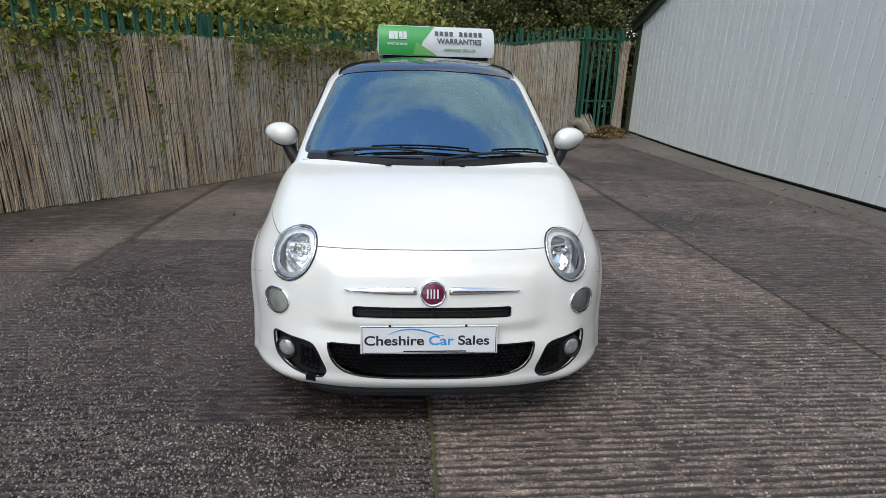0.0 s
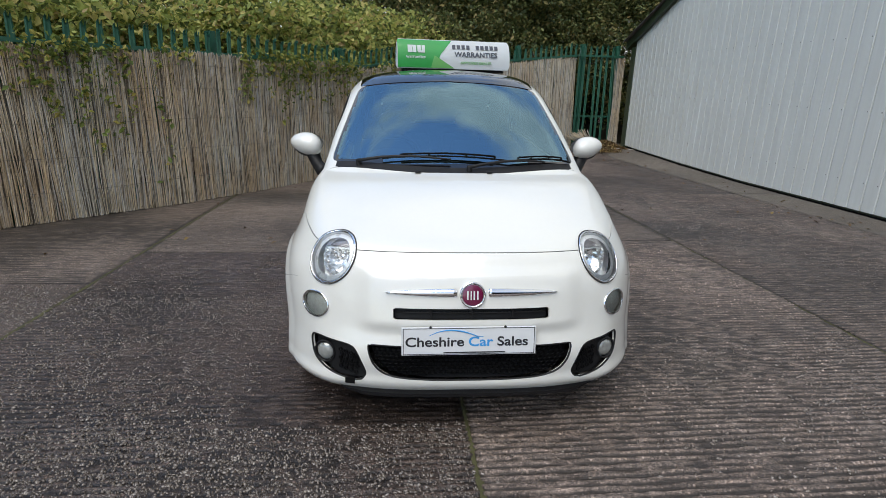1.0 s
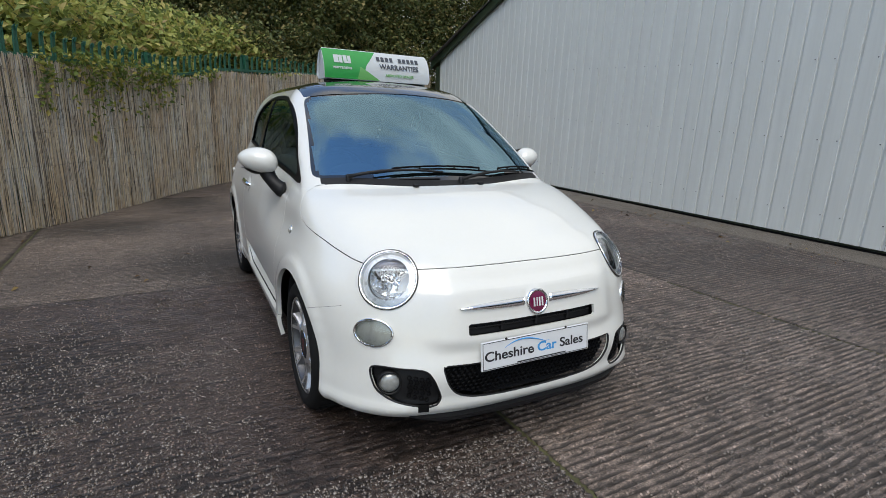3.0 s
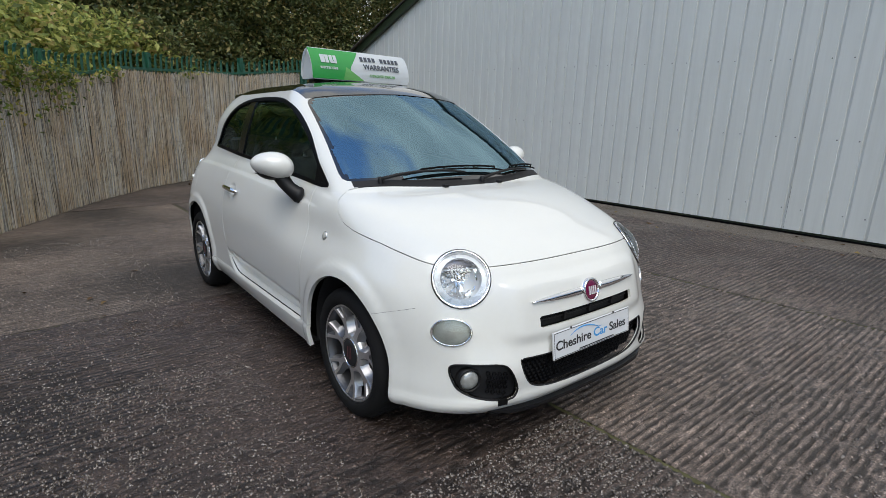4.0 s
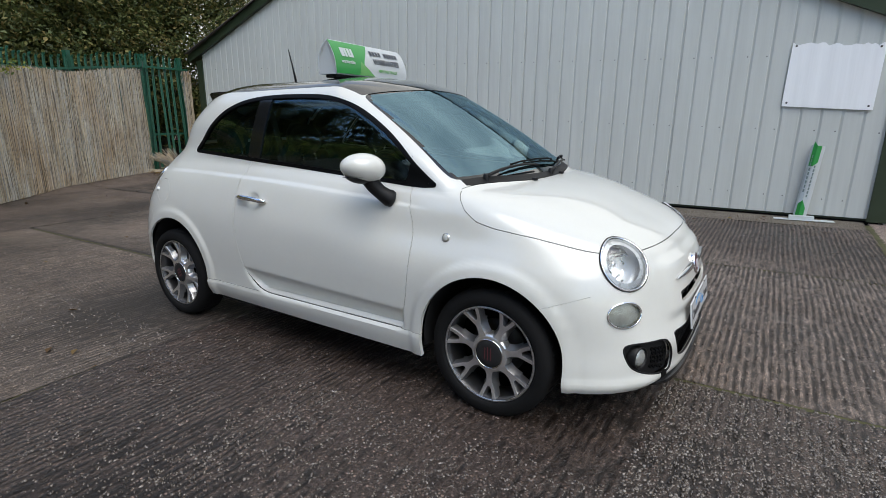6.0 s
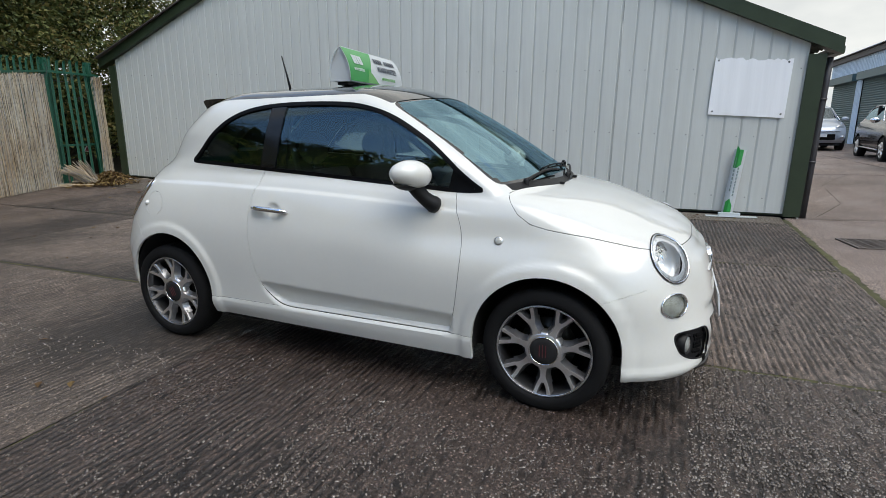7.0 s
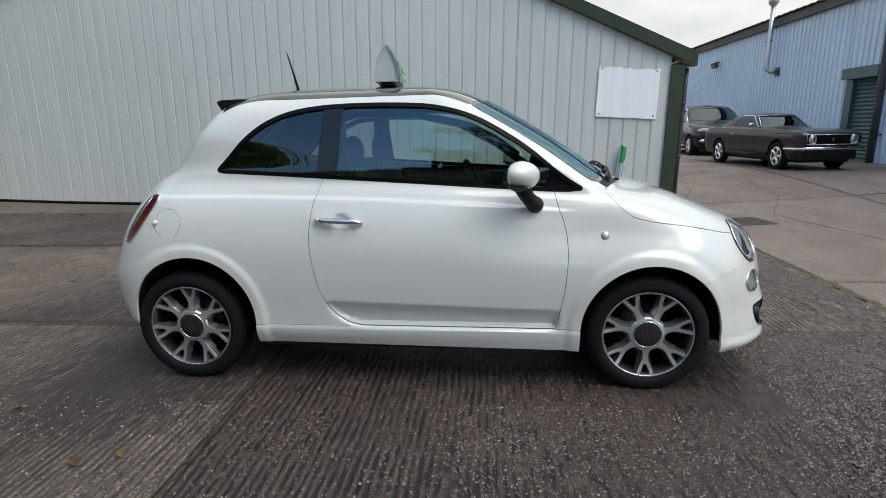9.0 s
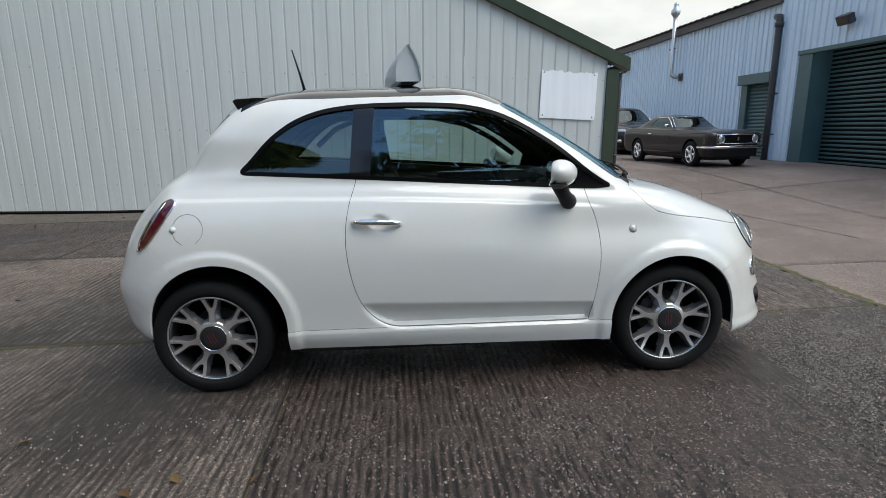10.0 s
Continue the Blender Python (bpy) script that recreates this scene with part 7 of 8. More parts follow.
def seat(x, y, rear=False):
    s_ = new("rear_seat" if rear else "front_seat")
    s_.parent = car
    s_.matrix_basis = pose(x, y, 0)
    w = .26 if not rear else .24
    for nm, (a, b, c, d), (z0, z1), tilt in (("cushion", (-w, w, -.26, .24), (.42, .56), 0),):
        bm = bmesh.new()
        add_box(bm, a, b, c, d, z0, z1)
        ob = part(nm, bm, SEAT, s_, smooth=True)
        bevel_mod(ob, .05, 4)
    bm = bmesh.new()
    add_box(bm, -w, w, -.05, .06, 0, .52, pose(0, .22, .52, -16))
    bevel_mod(part("backrest", bm, SEAT, s_), .045, 4)
    bm = bmesh.new()
    bmesh.ops.create_icosphere(bm, subdivisions=3, radius=1, matrix=pose(0, .40, 1.14) @ Matrix.Diagonal((.125, .05, .095, 1)))
    part("headrest", bm, SEAT, s_, "rounded headrest")
    for q in (-.05, .05):
        bm = bmesh.new()
        add_tube(bm, [(q, .36, .98), (q, .395, 1.10)], .007, 6)
        part("headrest_post", bm, CHROME, s_)


seat(-.34, 1.10)
seat(.34, 1.10)
seat(-.30, 1.86, True)
seat(.30, 1.86, True)
bm = bmesh.new()
add_box(bm, -.09, .09, -.012, .012, -.022, .022, pose(0, .72, 1.352, 20))
bevel_mod(part("rear_view_mirror", bm, DARK_INSIDE, car), .012)


for side in (-1, 1):
    bm = bmesh.new()
    add_tube(bm, [(side * x, y, z) for x, y, z in ((.575, .56, 1.075), (.556, .72, 1.19), (.534, .90, 1.285), (.516, 1.14, 1.338), (.510, 1.46, 1.346), (.516, 1.68, 1.325), (.528, 1.82, 1.265), (.545, 1.94, 1.16))], .018, 8)
    part("headlining_edge", bm, DARK_INSIDE, car, "dark trim along the roof edge inside")
    bm = bmesh.new()
    rows = []
    for z, x, y0, y1 in ((.80, .670, 1.47, 1.61), (1.02, .640, 1.48, 1.60), (1.20, .596, 1.48, 1.59), (1.34, .545, 1.48, 1.58)):
        rows.append([bm.verts.new((side * (x + a), y, z)) for a, y in ((0, y0), (-.045, y0 + .02), (-.045, y1 - .02), (0, y1))])
    for a, b in zip(rows, rows[1:]):
        for k in range(4):
            bm.faces.new((a[k], a[(k + 1) % 4], b[(k + 1) % 4], b[k]))
    bmesh.ops.recalc_face_normals(bm, faces=bm.faces)
    part("pillar_trim", bm, DARK_INSIDE, car, "dark pillar trim with the belt", smooth=False)
    bm = bmesh.new()
    add_tube(bm, [(side * .585, 1.50, 1.30), (side * .55, 1.46, 1.05), (side * .50, 1.42, .70)], .018, 6)
    part("seat_belt", bm, SEAT, car)

# roof sign: a folded triangular board on a base
sign = empty("roof_sign", pose(.116, 1.345, 1.503, 0, 0, 5.5), label="green and white triangular advertising sign on the car roof", category="sign")
SIGN_WHITE = plain("sign_white", (0.74, 0.77, 0.80), 0.35, spread=0.02, Transmission_Weight=0.0)
nt = SIGN_WHITE.node_tree
tl, mx = nt.nodes.new("ShaderNodeBsdfTranslucent"), nt.nodes.new("ShaderNodeMixShader")
tl.inputs["Color"].default_value, mx.inputs[0].default_value = (0.70, 0.78, 0.76, 1), 0.35
nt.links.new(nt.nodes["Principled BSDF"].outputs[0], mx.inputs[1])
nt.links.new(tl.outputs[0], mx.inputs[2])
nt.links.new(mx.outputs[0], nt.nodes["Material Output"].inputs["Surface"])
SIGN_GREEN = plain("sign_green", (0.020, 0.28, 0.055), 0.35, spread=0.06, Coat_Weight=0.3)
SIGN_LIME = plain("sign_light_green", (0.12, 0.36, 0.10), 0.35, spread=0.05, Coat_Weight=0.3)
INK_GREY = plain("slate_ink", (0.045, 0.055, 0.075), 0.4)
HW = .394


def sign_face(f, side):
    """Place on the curved face: f from 0 at the base to 1 at the ridge; side -1 is the front."""
    return Vector((0, side * (.066 * (1 - f) ** .75 + .016 * math.sin(math.pi * f)), .012 + .190 * f))


def face_part(name, poly, mat, lift, sides=(-1,)):
    """A sheet on the front face. poly gives (x, f) corners; it is cut into narrow rows to follow the curve."""
    bm = bmesh.new()
    n = 16
    fs = np.linspace(min(p[1] for p in poly), max(p[1] for p in poly), n + 1)
    P = np.array(poly)
    rows = []
    for f in fs:
        xs = []
        for (xa, fa), (xb, fb) in zip(poly, poly[1:] + poly[:1]):
            if fa != fb and min(fa, fb) - 1e-9 <= f <= max(fa, fb) + 1e-9:
                xs.append(xa + (xb - xa) * (f - fa) / (fb - fa))
        a, b = min(xs), max(xs)
        for sd in sides:
            q = sign_face(f, sd)
            rows.append([bm.verts.new((x, q.y + sd * lift, q.z)) for x in np.linspace(a, b, 6)])
    for a, b in zip(rows, rows[1:]):
        for k in range(5):
            bm.faces.new((a[k], a[k + 1], b[k + 1], b[k]))
    bmesh.ops.recalc_face_normals(bm, faces=bm.faces)
    return part(name, bm, mat, sign)


bm = bmesh.new()
rows = []
for sd, fs in ((-1, np.linspace(0, 1, 15)), (1, np.linspace(1, 0, 15)[1:])):
    for f in fs:
        q = sign_face(f, sd)
        inset = .012 * (1 - min(1, 8 * f, 8 * (1 - f)))
        rows.append([bm.verts.new((x, q.y, q.z)) for x in (-HW + inset, HW - inset)])
for a, b in zip(rows, rows[1:]):
    bm.faces.new((a[0], a[1], b[1], b[0]))
solid_mod(part("folded_board", bm, SIGN_WHITE, sign, "folded white plastic board"), .003)
for x in (-HW + .014, HW - .014):
    bm = bmesh.new()
    prof = [sign_face(f, -1) for f in np.linspace(0, 1, 15)] + [sign_face(f, 1) for f in np.linspace(1, 0, 15)[1:]]
    bm.faces.new([bm.verts.new((x, q.y * .97, q.z)) for q in prof])
    solid_mod(part("end_panel", bm, SIGN_WHITE, sign, "pale translucent end panel", smooth=False), .002)
face_part("green_panel", [(-HW + .003, .02), (-.13, .02), (-.095, .50), (-.015, .98), (-HW + .003, .98)], SIGN_GREEN, .0022)
face_part("light_wedge", [(-.165, .02), (.0, .02), (-.135, .44), (-.14, .44)], SIGN_LIME, .0038)


def sign_m(x, f):
    q, q2 = sign_face(f, -1), sign_face(f + .05, -1)
    a = math.degrees(math.atan2(q2.z - q.z, q2.y - q.y))
    return pose(x, q.y - .0045, q.z, a, 0, 0)


for k, (ch, x) in enumerate(zip("#### #####", np.linspace(-.015, .285, 10))):
    if ch == "#":
        bm = bmesh.new()
        add_box(bm, -.0115, .0115, -.0155, .0155, -.0004, .0006)
        add_box(bm, -.004, .004, -.008, .008, .0005, .0009)
        part("name_block", bm, INK_GREY, sign, "block in place of a brand letter", smooth=False).matrix_basis = sign_m(x + .012, .765)
lettering("word", "WARRANTIES", .049, INK_GREY, sign, sign_m(.152, .50), bold=.0012, wide=1.0)
lettering("word", "APPROVED DEALER", .024, SIGN_LIME, sign, sign_m(.152, .215), bold=.0004, wide=1.05)
lettering("word", "warranties", .031, SIGN_WHITE, sign, sign_m(-.268, .385), bold=.0004, wide=1.0)
for x0, x1, z0, z1 in ((-.322, -.290, -.030, .030), (-.305, -.262, .014, .030), (-.286, -.264, -.030, .014), (-.256, -.232, -.022, .030), (-.252, -.206, -.030, -.012), (-.226, -.204, -.022, .030)):
    bm = bmesh.new()
    add_box(bm, x0, x1, z0 * .9, z1 * .9, -.0004, .0006)
    part("logo_shape", bm, SIGN_WHITE, sign, smooth=False).matrix_basis = sign_m(0, .66)
box("base_bar", -.36, .36, -.035, .035, -.006, .012, BLACK_PLASTIC, sign, bevel=.004)
for x in (-.20, .20):
    box("magnet_foot", x - .07, x + .07, -.05, .05, -.010, -.004, TRIM_RUBBER, sign)

# a spare folded sign that leans on the shed, and a board on the ground
INK_SLATE = plain("faded_slate_ink", (0.20, 0.26, 0.26), 0.4)
spare = empty("spare_sign", pose(5.332, -1.275, .045, 0, 0, 0) @ pose(0, 0, 0, 5.5, 1.0, 0) @ Matrix.Diagonal((1.15, 1.15, 1, 1)), label="rolled green and white sign leaning upright against the shed", category="sign")
bm = bmesh.new()
prof = [(-.008, -.062), (-.050, -.030), (-.058, .010), (-.040, .045), (-.006, .062), (.004, .0)]
rows = [[bm.verts.new((x, y, z)) for x, y in prof] for z in (0, .87)]
for k in range(6):
    bm.faces.new((rows[0][k], rows[0][(k + 1) % 6], rows[1][(k + 1) % 6], rows[1][k]))
bmesh.ops.recalc_face_normals(bm, faces=bm.faces)
solid_mod(part("board", bm, SIGN_WHITE, spare, smooth=False), .003)
for z0, z1, tilt in ((.0, .20, .05), (.62, .87, -.05)):
    bm = bmesh.new()
    vs = [bm.verts.new((x - .0035, y, z)) for x, y, z in ((-.058, .010, z0), (-.040, .045, z0), (-.040, .045, z1 - tilt), (-.058, .010, z1))]
    bm.faces.new(vs)
    vs2 = [bm.verts.new((x - .0035, y, z)) for x, y, z in ((-.050, -.030, z0 + max(0, -tilt)), (-.058, .010, z0), (-.058, .010, z1), (-.050, -.030, z1 - max(0, tilt) * 2))]
    bm.faces.new(vs2)
    part("green_panel", bm, SIGN_GREEN, spare, smooth=False)
for y, z0, z1 in ((-.012, .24, .60), (.028, .30, .72)):
    for k in range(9):
        bm = bmesh.new()
        z = z0 + (z1 - z0) * k / 8
        xx = float(np.interp(y, (-.030, .010, .045), (-.050, -.058, -.040))) - .004
        add_box(bm, xx - .0006, xx, y - .007, y + .007, z, z + (z1 - z0) / 8 * .7)
        part("print_bar", bm, INK_SLATE, spare, smooth=False)
flat = empty("flat_board", pose(5.18, -1.30, .012, 0, 0, 4), label="flat white board lying on the concrete by the shed", category="board")
box("board", -.055, .055, -.33, .30, 0, .006, SIGN_WHITE, flat)
box("board_offcut", -.03, .05, -.12, .14, .007, .05, SIGN_WHITE, flat)
body.free()

# ---- cars parked across the road ----
def vehicle(place, label, group, rings, roof_z, roof_y, arches, side_win, screen, paint, wheel_r, wheel_mat, trim=None, n_roof=(1.6, 2.1)):
    """A parked car from plan outlines at rising levels. Nose at local -y, front axle at y = 0."""
    global NF, NS, NR
    keep = NF, NS, NR
    NF, NS, NR = 30, 56, 20
    R = [ring(*r) for r in rings]
    sp = R[-1].copy()
    sp[:, 0], sp[:, 1], sp[:, 2] = 0, np.clip(sp[:, 1], *n_roof), roof_z
    P = loft(np.array(R + [sp]), [5] * (len(R) - 3) + [9, 5, 4])
    NF, NS, NR = keep
    grid = np.concatenate([P * (-1, 1, 1), P[:, -2:0:-1]], 1)
    n, k = grid.shape[:2]
    bm = bmesh.new()
    vs = [[bm.verts.new(c) for c in row] for row in grid]
    for i in range(n - 1):
        for j in range(k):
            bm.faces.new((vs[i][j], vs[i + 1][j], vs[i + 1][(j + 1) % k], vs[i][(j + 1) % k]))
    bmesh.ops.remove_doubles(bm, verts=bm.verts, dist=0.001)
    bmesh.ops.recalc_face_normals(bm, faces=bm.faces)
    fa = [lambda p, a=a: np.hypot(p[:, 1] - a[0], np.maximum(p[:, 2] - a[1], 0)) - a[2] for a in arches]
    fw = poly_sdf(side_win, 1)
    F_side = lambda p: np.where(np.abs(p[:, 0]) > .35, fw(p[:, 1], p[:, 2]), 1.0)
    y0, y1, z0, z1, x0, x1 = screen
    F_front = lambda p: np.maximum(np.maximum(z0 - p[:, 2], p[:, 2] - z1), np.maximum(np.abs(p[:, 0]) - (x0 + (x1 - x0) * (p[:, 2] - z0) / (z1 - z0)), p[:, 1] - y1))
    for f in (*fa, F_side, F_front):
        cut(bm, f)
    bm.normal_update()
    faces = list(bm.faces)
    cen = np.array([f.calc_center_median() for f in faces])
    gone = np.zeros(len(faces), bool)
    for f in fa:
        gone |= (f(cen) < 0) & (cen[:, 2] < arches[0][1] + arches[0][2] + .02)
    kind = np.where(gone, 0, np.where(F_side(cen) < 0, 2, np.where(F_front(cen) < 0, 3, 1)))
    t = empty("car", place, label=label, category="car", group=group)
    groups = {1: [("body", PAINT if paint is None else paint)], 2: [("side_window", GLASS_DARK)], 3: [("windscreen", GLASS_FAR)]}
    for key, ((name, mat),) in groups.items():
        for half in ((-1, 1) if key == 2 else (0,)):
            b2, made = bmesh.new(), {}
            for f, kk, c in zip(faces, kind, cen):
                if kk == key and (half == 0 or c[0] * half > 0):
                    for v in f.verts:
                        if v not in made:
                            made[v] = b2.verts.new(v.co - v.normal * (.006 if key > 1 else 0))
                    b2.faces.new([made[v] for v in f.verts])
            ob = part(name, b2, [mat, DARK_INSIDE], t)
            if key == 1:
                solid_mod(ob, .02, inner=1)
    bm.free()
    box("floor", -.7, .7, -.6, arches[1][0] + .7, .2, .3, DARK_INSIDE, t)
    box("cabin_filler", -.6, .6, .9, arches[1][0] - .1, .35, .80, DARK_INSIDE, t)
    tw = abs(rings[2][2]) - .10
    w = new("wheel")
    w.parent = t
    bm = bmesh.new()
    r = wheel_r
    add_lathe(bm, [(r * .62, .07), (r * .72, .10), (r * .93, .095), (r, .06), (r, -.06), (r * .93, -.10), (r * .62, -.08)], 40)
    part("tyre", bm, TYRE, w)
    bm = bmesh.new()
    add_lathe(bm, [(r * .64, .08), (r * .60, .085), (r * .56, .04), (r * .3, .01), (0, .01)], 36)
    part("rim", bm, ALLOY_DARK, w)
    for q in range(5):
        bm = bmesh.new()
        a = 2 * math.pi * q / 5
        pts = [(.02 * math.cos(a), .02 * math.sin(a), .055), (r * .36 * math.cos(a), r * .36 * math.sin(a), .05), (r * .61 * math.cos(a), r * .61 * math.sin(a), .075)]
        add_tube(bm, pts, [.05, .036, .046], 8)
        part("spoke", bm, wheel_mat, w)
    bm = bmesh.new()
    add_lathe(bm, [(r * .645, .075), (r * .64, .092), (r * .58, .090), (r * .57, .07)], 36)
    part("rim_edge", bm, wheel_mat, w)
    w.matrix_basis = pose(-tw, 0, r, 90, 0, -90)
    for x, y, rz in ((-tw, arches[1][0], -90), (tw, 0, 90), (tw, arches[1][0], 90)):
        copy_thing(w, pose(x, y, r, 90, 0, rz))
    return t


BRONZE = plain("bronze_grey_car_paint", (0.023, 0.018, 0.020), 0.35, 0.2, spread=0.1, scale=3, Coat_Weight=0.55, Coat_Roughness=0.08, Specular_IOR_Level=0.25)
BROWN = plain("dark_brown_car_paint", (0.016, 0.013, 0.014), 0.25, 0.0, spread=0.1, scale=3, Coat_Weight=0.6, Coat_Roughness=0.05, Specular_IOR_Level=0.1)
SILVER_BLUE = plain("silver_blue_car_paint", (0.42, 0.46, 0.52), 0.35, 0.4, spread=0.08, scale=3, Coat_Weight=1.0)
GC = "cars parked by the workshop"
muscle = vehicle(pose(8.55, -5.90, .245, 0, 0, -84) @ Matrix.Diagonal((0.73, 0.81, 0.92, 1)), "bronze-grey classic two-door coupe with chrome bumper, parked by the workshop", GC, (
    (-.70, .30, .84, -.2, .26, .84, 3.3, .28, 3.70, .38, 5, 5), (-.77, .42, .895, -.2, .40, .90, 3.3, .42, 3.76, .5, 6, 5),
    (-.82, .62, .91, -.2, .62, .91, 3.3, .66, 3.80, .7, 8, 5), (-.83, .79, .90, -.2, .80, .90, 3.3, .84, 3.76, .86, 8, 5),
    (-.74, .865, .86, -.15, .875, .875, 3.2, .925, 3.62, .94, 6, 5), (.1, .92, .83, .5, .90, .855, 3.0, .955, 3.3, .97, 5, 5),
    (.86, .955, .78, 1.02, .935, .80, 2.62, .97, 3.05, .985, 4, 4), (1.34, 1.225, .60, 1.46, 1.215, .60, 2.2, 1.225, 2.40, 1.235, 4, 4),
    (1.5, 1.268, .45, 1.6, 1.265, .45, 2.1, 1.27, 2.25, 1.262, 3, 3)), 1.288, 1.8, ((0, .33, .37), (2.74, .33, .36)),
    [(1.02, .95), (1.44, 1.205), (2.02, 1.212), (2.16, 1.12), (2.22, .965)], (0, 1.45, .975, 1.21, .74, .58), BRONZE, .325, CHROME)
bm = bmesh.new()
add_tube(bm, [(-.93, -.35, .50), (-.92, -.70, .50), (-.80, -.90, .51), (0, -.93, .52), (.80, -.90, .51), (.92, -.70, .50), (.93, -.35, .50)], .034, 8)
part("front_bumper", bm, CHROME, muscle, "chrome front bumper")
bm = bmesh.new()
add_box(bm, -.66, .66, -.845, -.80, .60, .79)
part("grille", bm, DARK_VOID, muscle, "black grille", smooth=False)
bm = bmesh.new()
add_tube(bm, [(-.70, -.85, .59), (-.72, -.85, .80), (.72, -.85, .80), (.70, -.85, .59), (-.70, -.85, .59)], .010, 6)
part("grille_surround", bm, CHROME, muscle)
for x in (-.56, .56):
    lamp = new("headlight")
    lamp.parent = muscle
    bm = bmesh.new()
    add_lathe(bm, [(.105, -.02), (.105, .012), (.09, .02), (.085, .005)], 24, frame_at((x, -.86, .695), (0, -1, 0)))
    part("rim", bm, CHROME, lamp)
    bm = bmesh.new()
    add_lathe(bm, [(.088, .0), (.07, .018), (.0, .026)], 24, frame_at((x, -.86, .695), (0, -1, 0)))
    part("lens", bm, SATIN, lamp)
bm = bmesh.new()
add_box(bm, -.025, .025, -.86, -.85, .66, .74)
part("grille_badge", bm, SATIN, muscle, smooth=False)
box("valance", -.74, .74, -.78, -.60, .28, .46, BLACK_PLASTIC, muscle)
box("side_marker", -.915, -.90, -.62, -.57, .60, .72, RED_LENS, muscle)
bm = bmesh.new()
add_tube(bm, [(-.80, 1.00, .965), (-.66, 1.40, 1.20), (-.60, 1.55, 1.235), (-.58, 2.05, 1.235)], .012, 6)
add_tube(bm, [(-.76, .93, .972), (-.64, 1.22, 1.15), (-.585, 1.36, 1.225), (0, 1.31, 1.24), (.585, 1.36, 1.225)], .012, 6)
part("window_chrome", bm, CHROME, muscle, "chrome window mouldings")
bm = bmesh.new()
add_box(bm, -1.02, -.90, 1.05, 1.13, .985, 1.06)
bevel_mod(part("door_mirror", bm, CHROME, muscle), .02)
for pts in ([(-.905, .98, .86), (-.915, .99, .62), (-.895, 1.0, .36)], [(-.900, 2.10, .88), (-.916, 2.12, .62), (-.895, 2.10, .36)]):
    bm = bmesh.new()
    add_tube(bm, pts, .004, 5)
    part("door_gap", bm, SEAM, muscle)
bm = bmesh.new()
add_tube(bm, [(-.900, .40, .345), (-.905, 1.2, .335), (-.900, 2.34, .345)], .03, 8)
part("sill", bm, BLACK_PLASTIC, muscle)
bm = bmesh.new()
add_tube(bm, [(-.880, -.60, .845), (-.905, .2, .815), (-.915, 1.2, .775), (-.912, 2.3, .80), (-.895, 3.2, .835)], .006, 6)
part("body_crease", bm, BRONZE, muscle)
bm = bmesh.new()
add_tube(bm, [(-.905, 1.98, .80), (-.93, 2.0, .805), (-.93, 2.12, .805), (-.905, 2.14, .80)], .012, 6)
part("door_handle", bm, CHROME, muscle)

CROSS = ((-.70, .30, .84, 0, .28, .84, 2.7, .30, 3.25, .40, 3.2, 4), (-.83, .42, .90, 0, .42, .90, 2.7, .44, 3.36, .5, 3.0, 4), (-.85, .62, .915, 0, .64, .915, 2.7, .68, 3.38, .72, 3.0, 4),
         (-.78, .80, .90, 0, .84, .90, 2.7, .90, 3.36, .92, 2.8, 4), (-.55, .93, .86, .1, .95, .87, 2.7, 1.0, 3.28, 1.04, 2.6, 4), (.0, 1.05, .82, .3, 1.02, .845, 2.65, 1.06, 3.2, 1.1, 2.6, 4),
         (.35, 1.10, .78, .55, 1.06, .81, 2.6, 1.10, 3.12, 1.15, 2.8, 4), (1.15, 1.56, .62, 1.35, 1.53, .62, 2.3, 1.53, 2.75, 1.52, 3, 4), (1.4, 1.61, .45, 1.5, 1.60, .45, 2.2, 1.60, 2.55, 1.57, 3, 3))
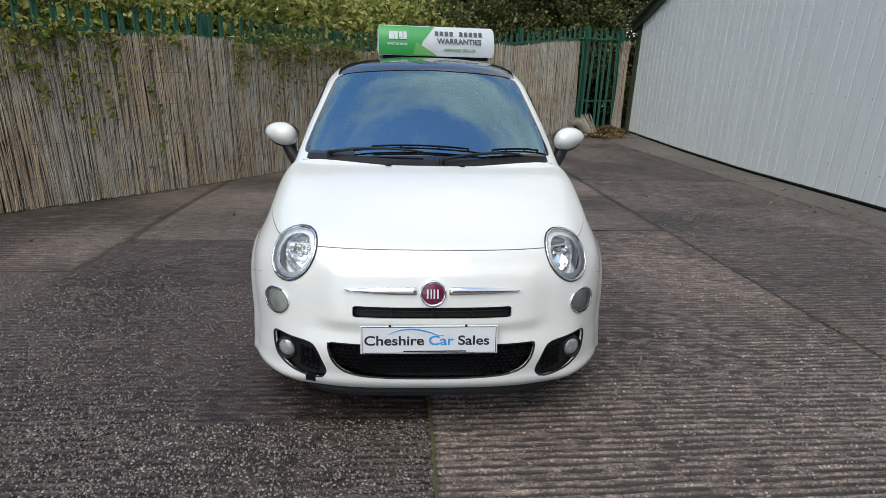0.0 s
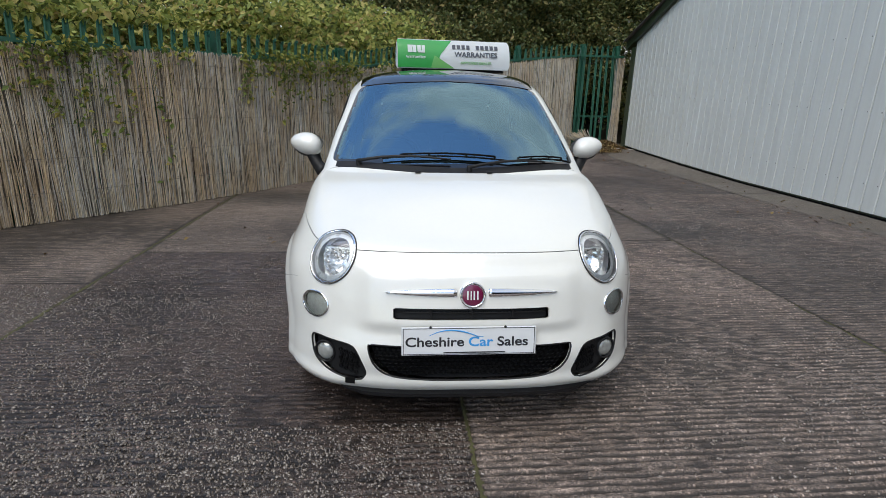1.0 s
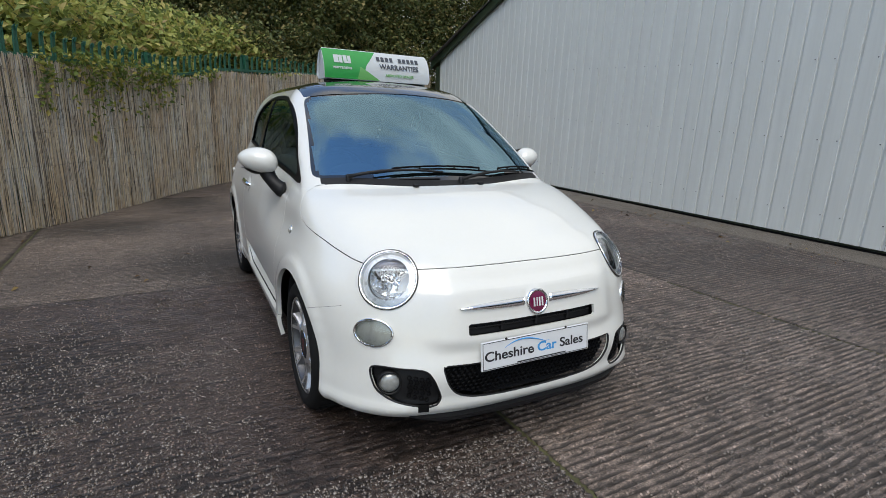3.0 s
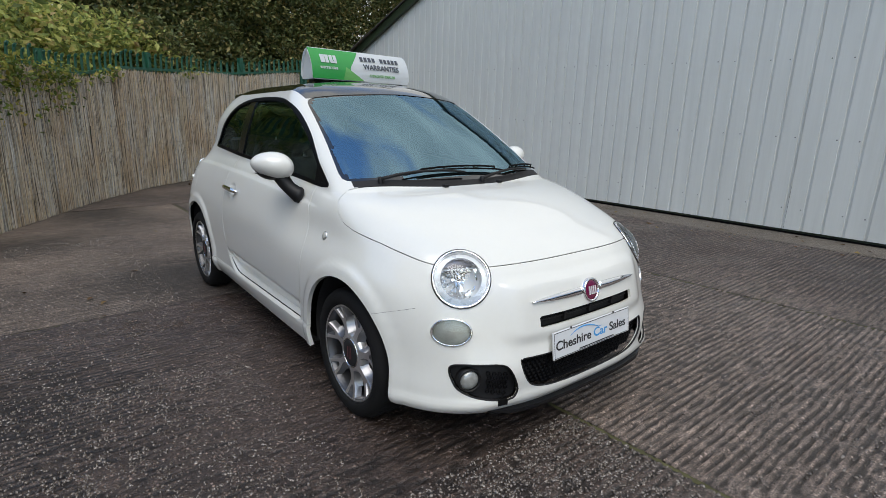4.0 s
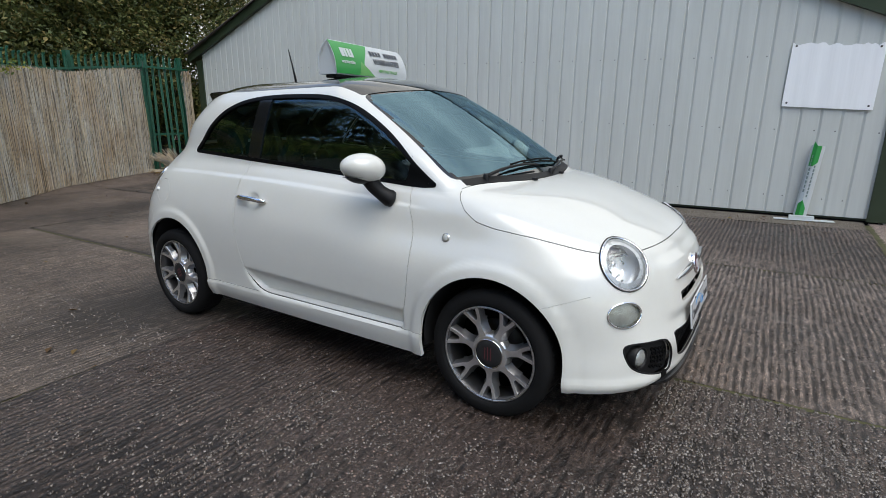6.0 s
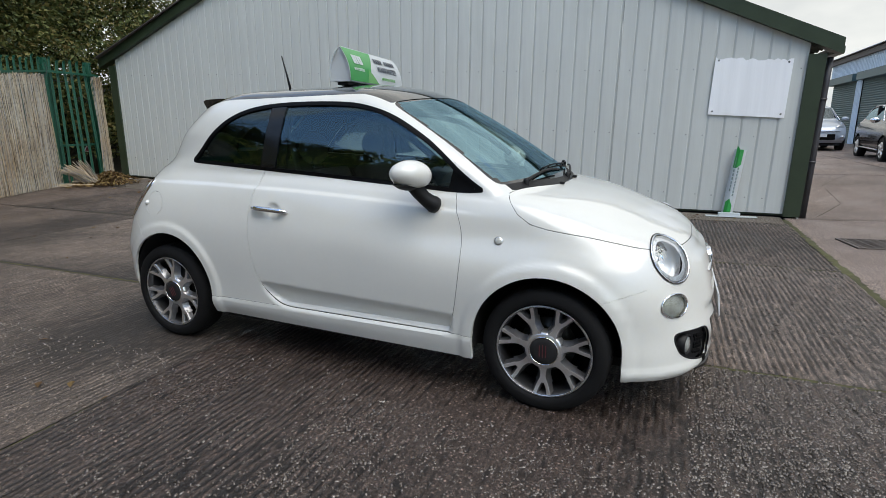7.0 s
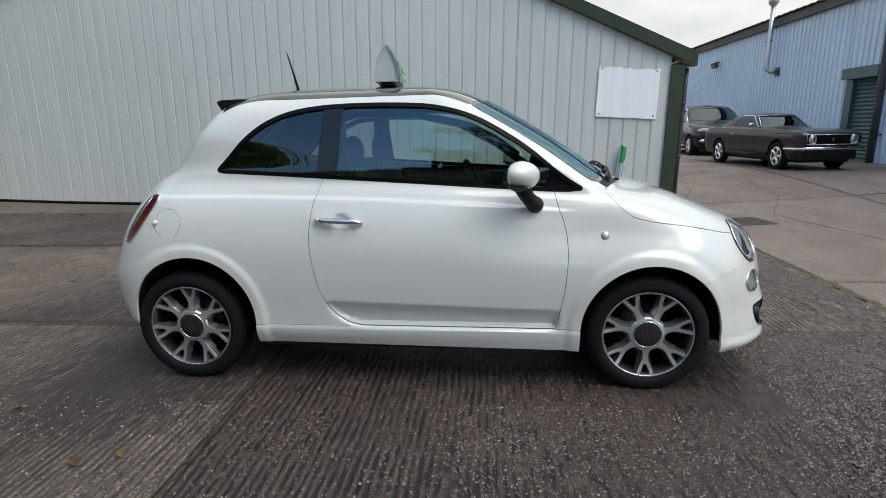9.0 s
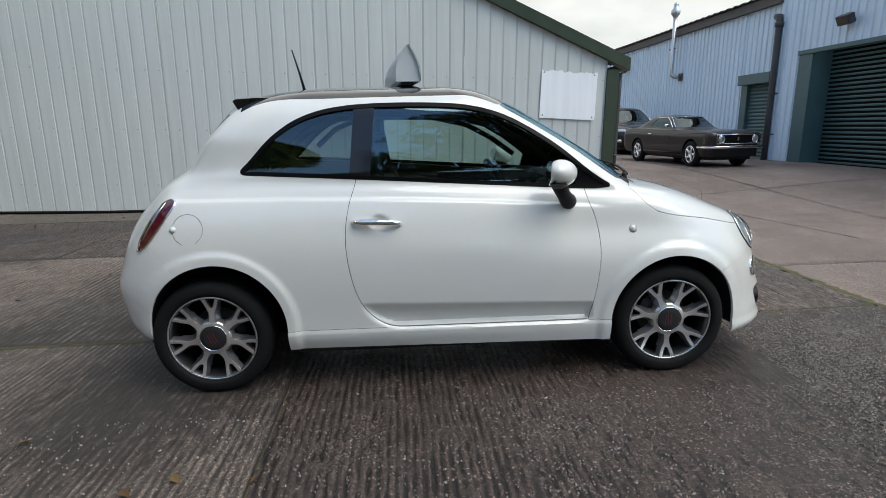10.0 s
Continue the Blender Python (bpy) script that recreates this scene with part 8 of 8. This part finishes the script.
for pl, lb, pt in ((pose(13.85, -6.35, .235, 0, 0, -94) @ Matrix.Diagonal((1, 1, .95, 1)), "dark brown crossover car parked nose out by the workshop", BROWN), (pose(20.3, -5.30, .25, 0, 0, -93), "silver-blue crossover car parked behind the shed corner", SILVER_BLUE)):
    v = vehicle(pl, lb, GC, CROSS, 1.635, 1.8, ((0, .34, .39), (2.61, .34, .39)), [(.62, 1.09), (1.30, 1.49), (2.25, 1.52), (2.80, 1.35), (2.90, 1.14)], (0, 1.3, 1.13, 1.52, .74, .60), pt, .335, ALLOY, n_roof=(1.5, 2.2))
    for x in (-1, 1):
        bm = bmesh.new()
        bmesh.ops.create_icosphere(bm, subdivisions=3, radius=1, matrix=pose(x * .66, -.60, .80, 0, 0, x * 38) @ Matrix.Diagonal((.20, .05, .09, 1)))
        part("headlight", bm, SATIN, v)
        bm = bmesh.new()
        bmesh.ops.create_icosphere(bm, subdivisions=3, radius=1, matrix=pose(x * .99, .62, 1.12) @ Matrix.Diagonal((.11, .06, .075, 1)))
        part("door_mirror", bm, CHROME if pt is BROWN else pt, v)
    bm = bmesh.new()
    add_box(bm, -.50, .50, -.87, -.84, .40, .60)
    part("grille", bm, DARK_VOID, v, smooth=False)
    bm = bmesh.new()
    add_box(bm, -.26, .26, -.893, -.880, .50, .61)
    part("number_plate", bm, PLATE, v, "plain white plate", smooth=False)
    bm = bmesh.new()
    add_tube(bm, [(-.915, .35, .33), (-.925, .45, .33), (-.925, 2.15, .35), (-.915, 2.25, .35)], .02, 6)
    part("sill_trim", bm, SATIN, v)
    for x in (-1, 1):
        bm = bmesh.new()
        add_tube(bm, [(x * .815, .58, 1.075), (x * .745, .95, 1.30), (x * .665, 1.26, 1.495), (x * .640, 1.75, 1.545), (x * .655, 2.25, 1.53), (x * .70, 2.78, 1.36)], .011, 6)
        part("window_chrome", bm, CHROME, v, "chrome moulding over the side windows")
        bm = bmesh.new()
        add_box(bm, x * .70 - .035, x * .70 + .035, 1.62, 1.70, 1.10, 1.52)
        part("door_pillar", bm, BLACK_PLASTIC, v, smooth=False)
        bm = bmesh.new()
        bmesh.ops.create_icosphere(bm, subdivisions=2, radius=1, matrix=pose(x * .72, -.70, .50) @ Matrix.Diagonal((.09, .06, .055, 1)))
        part("fog_lamp", bm, SATIN, v)
    bm = bmesh.new()
    add_box(bm, -.62, .62, -.885, -.855, .66, .69)
    part("grille_bar", bm, CHROME, v, smooth=False)
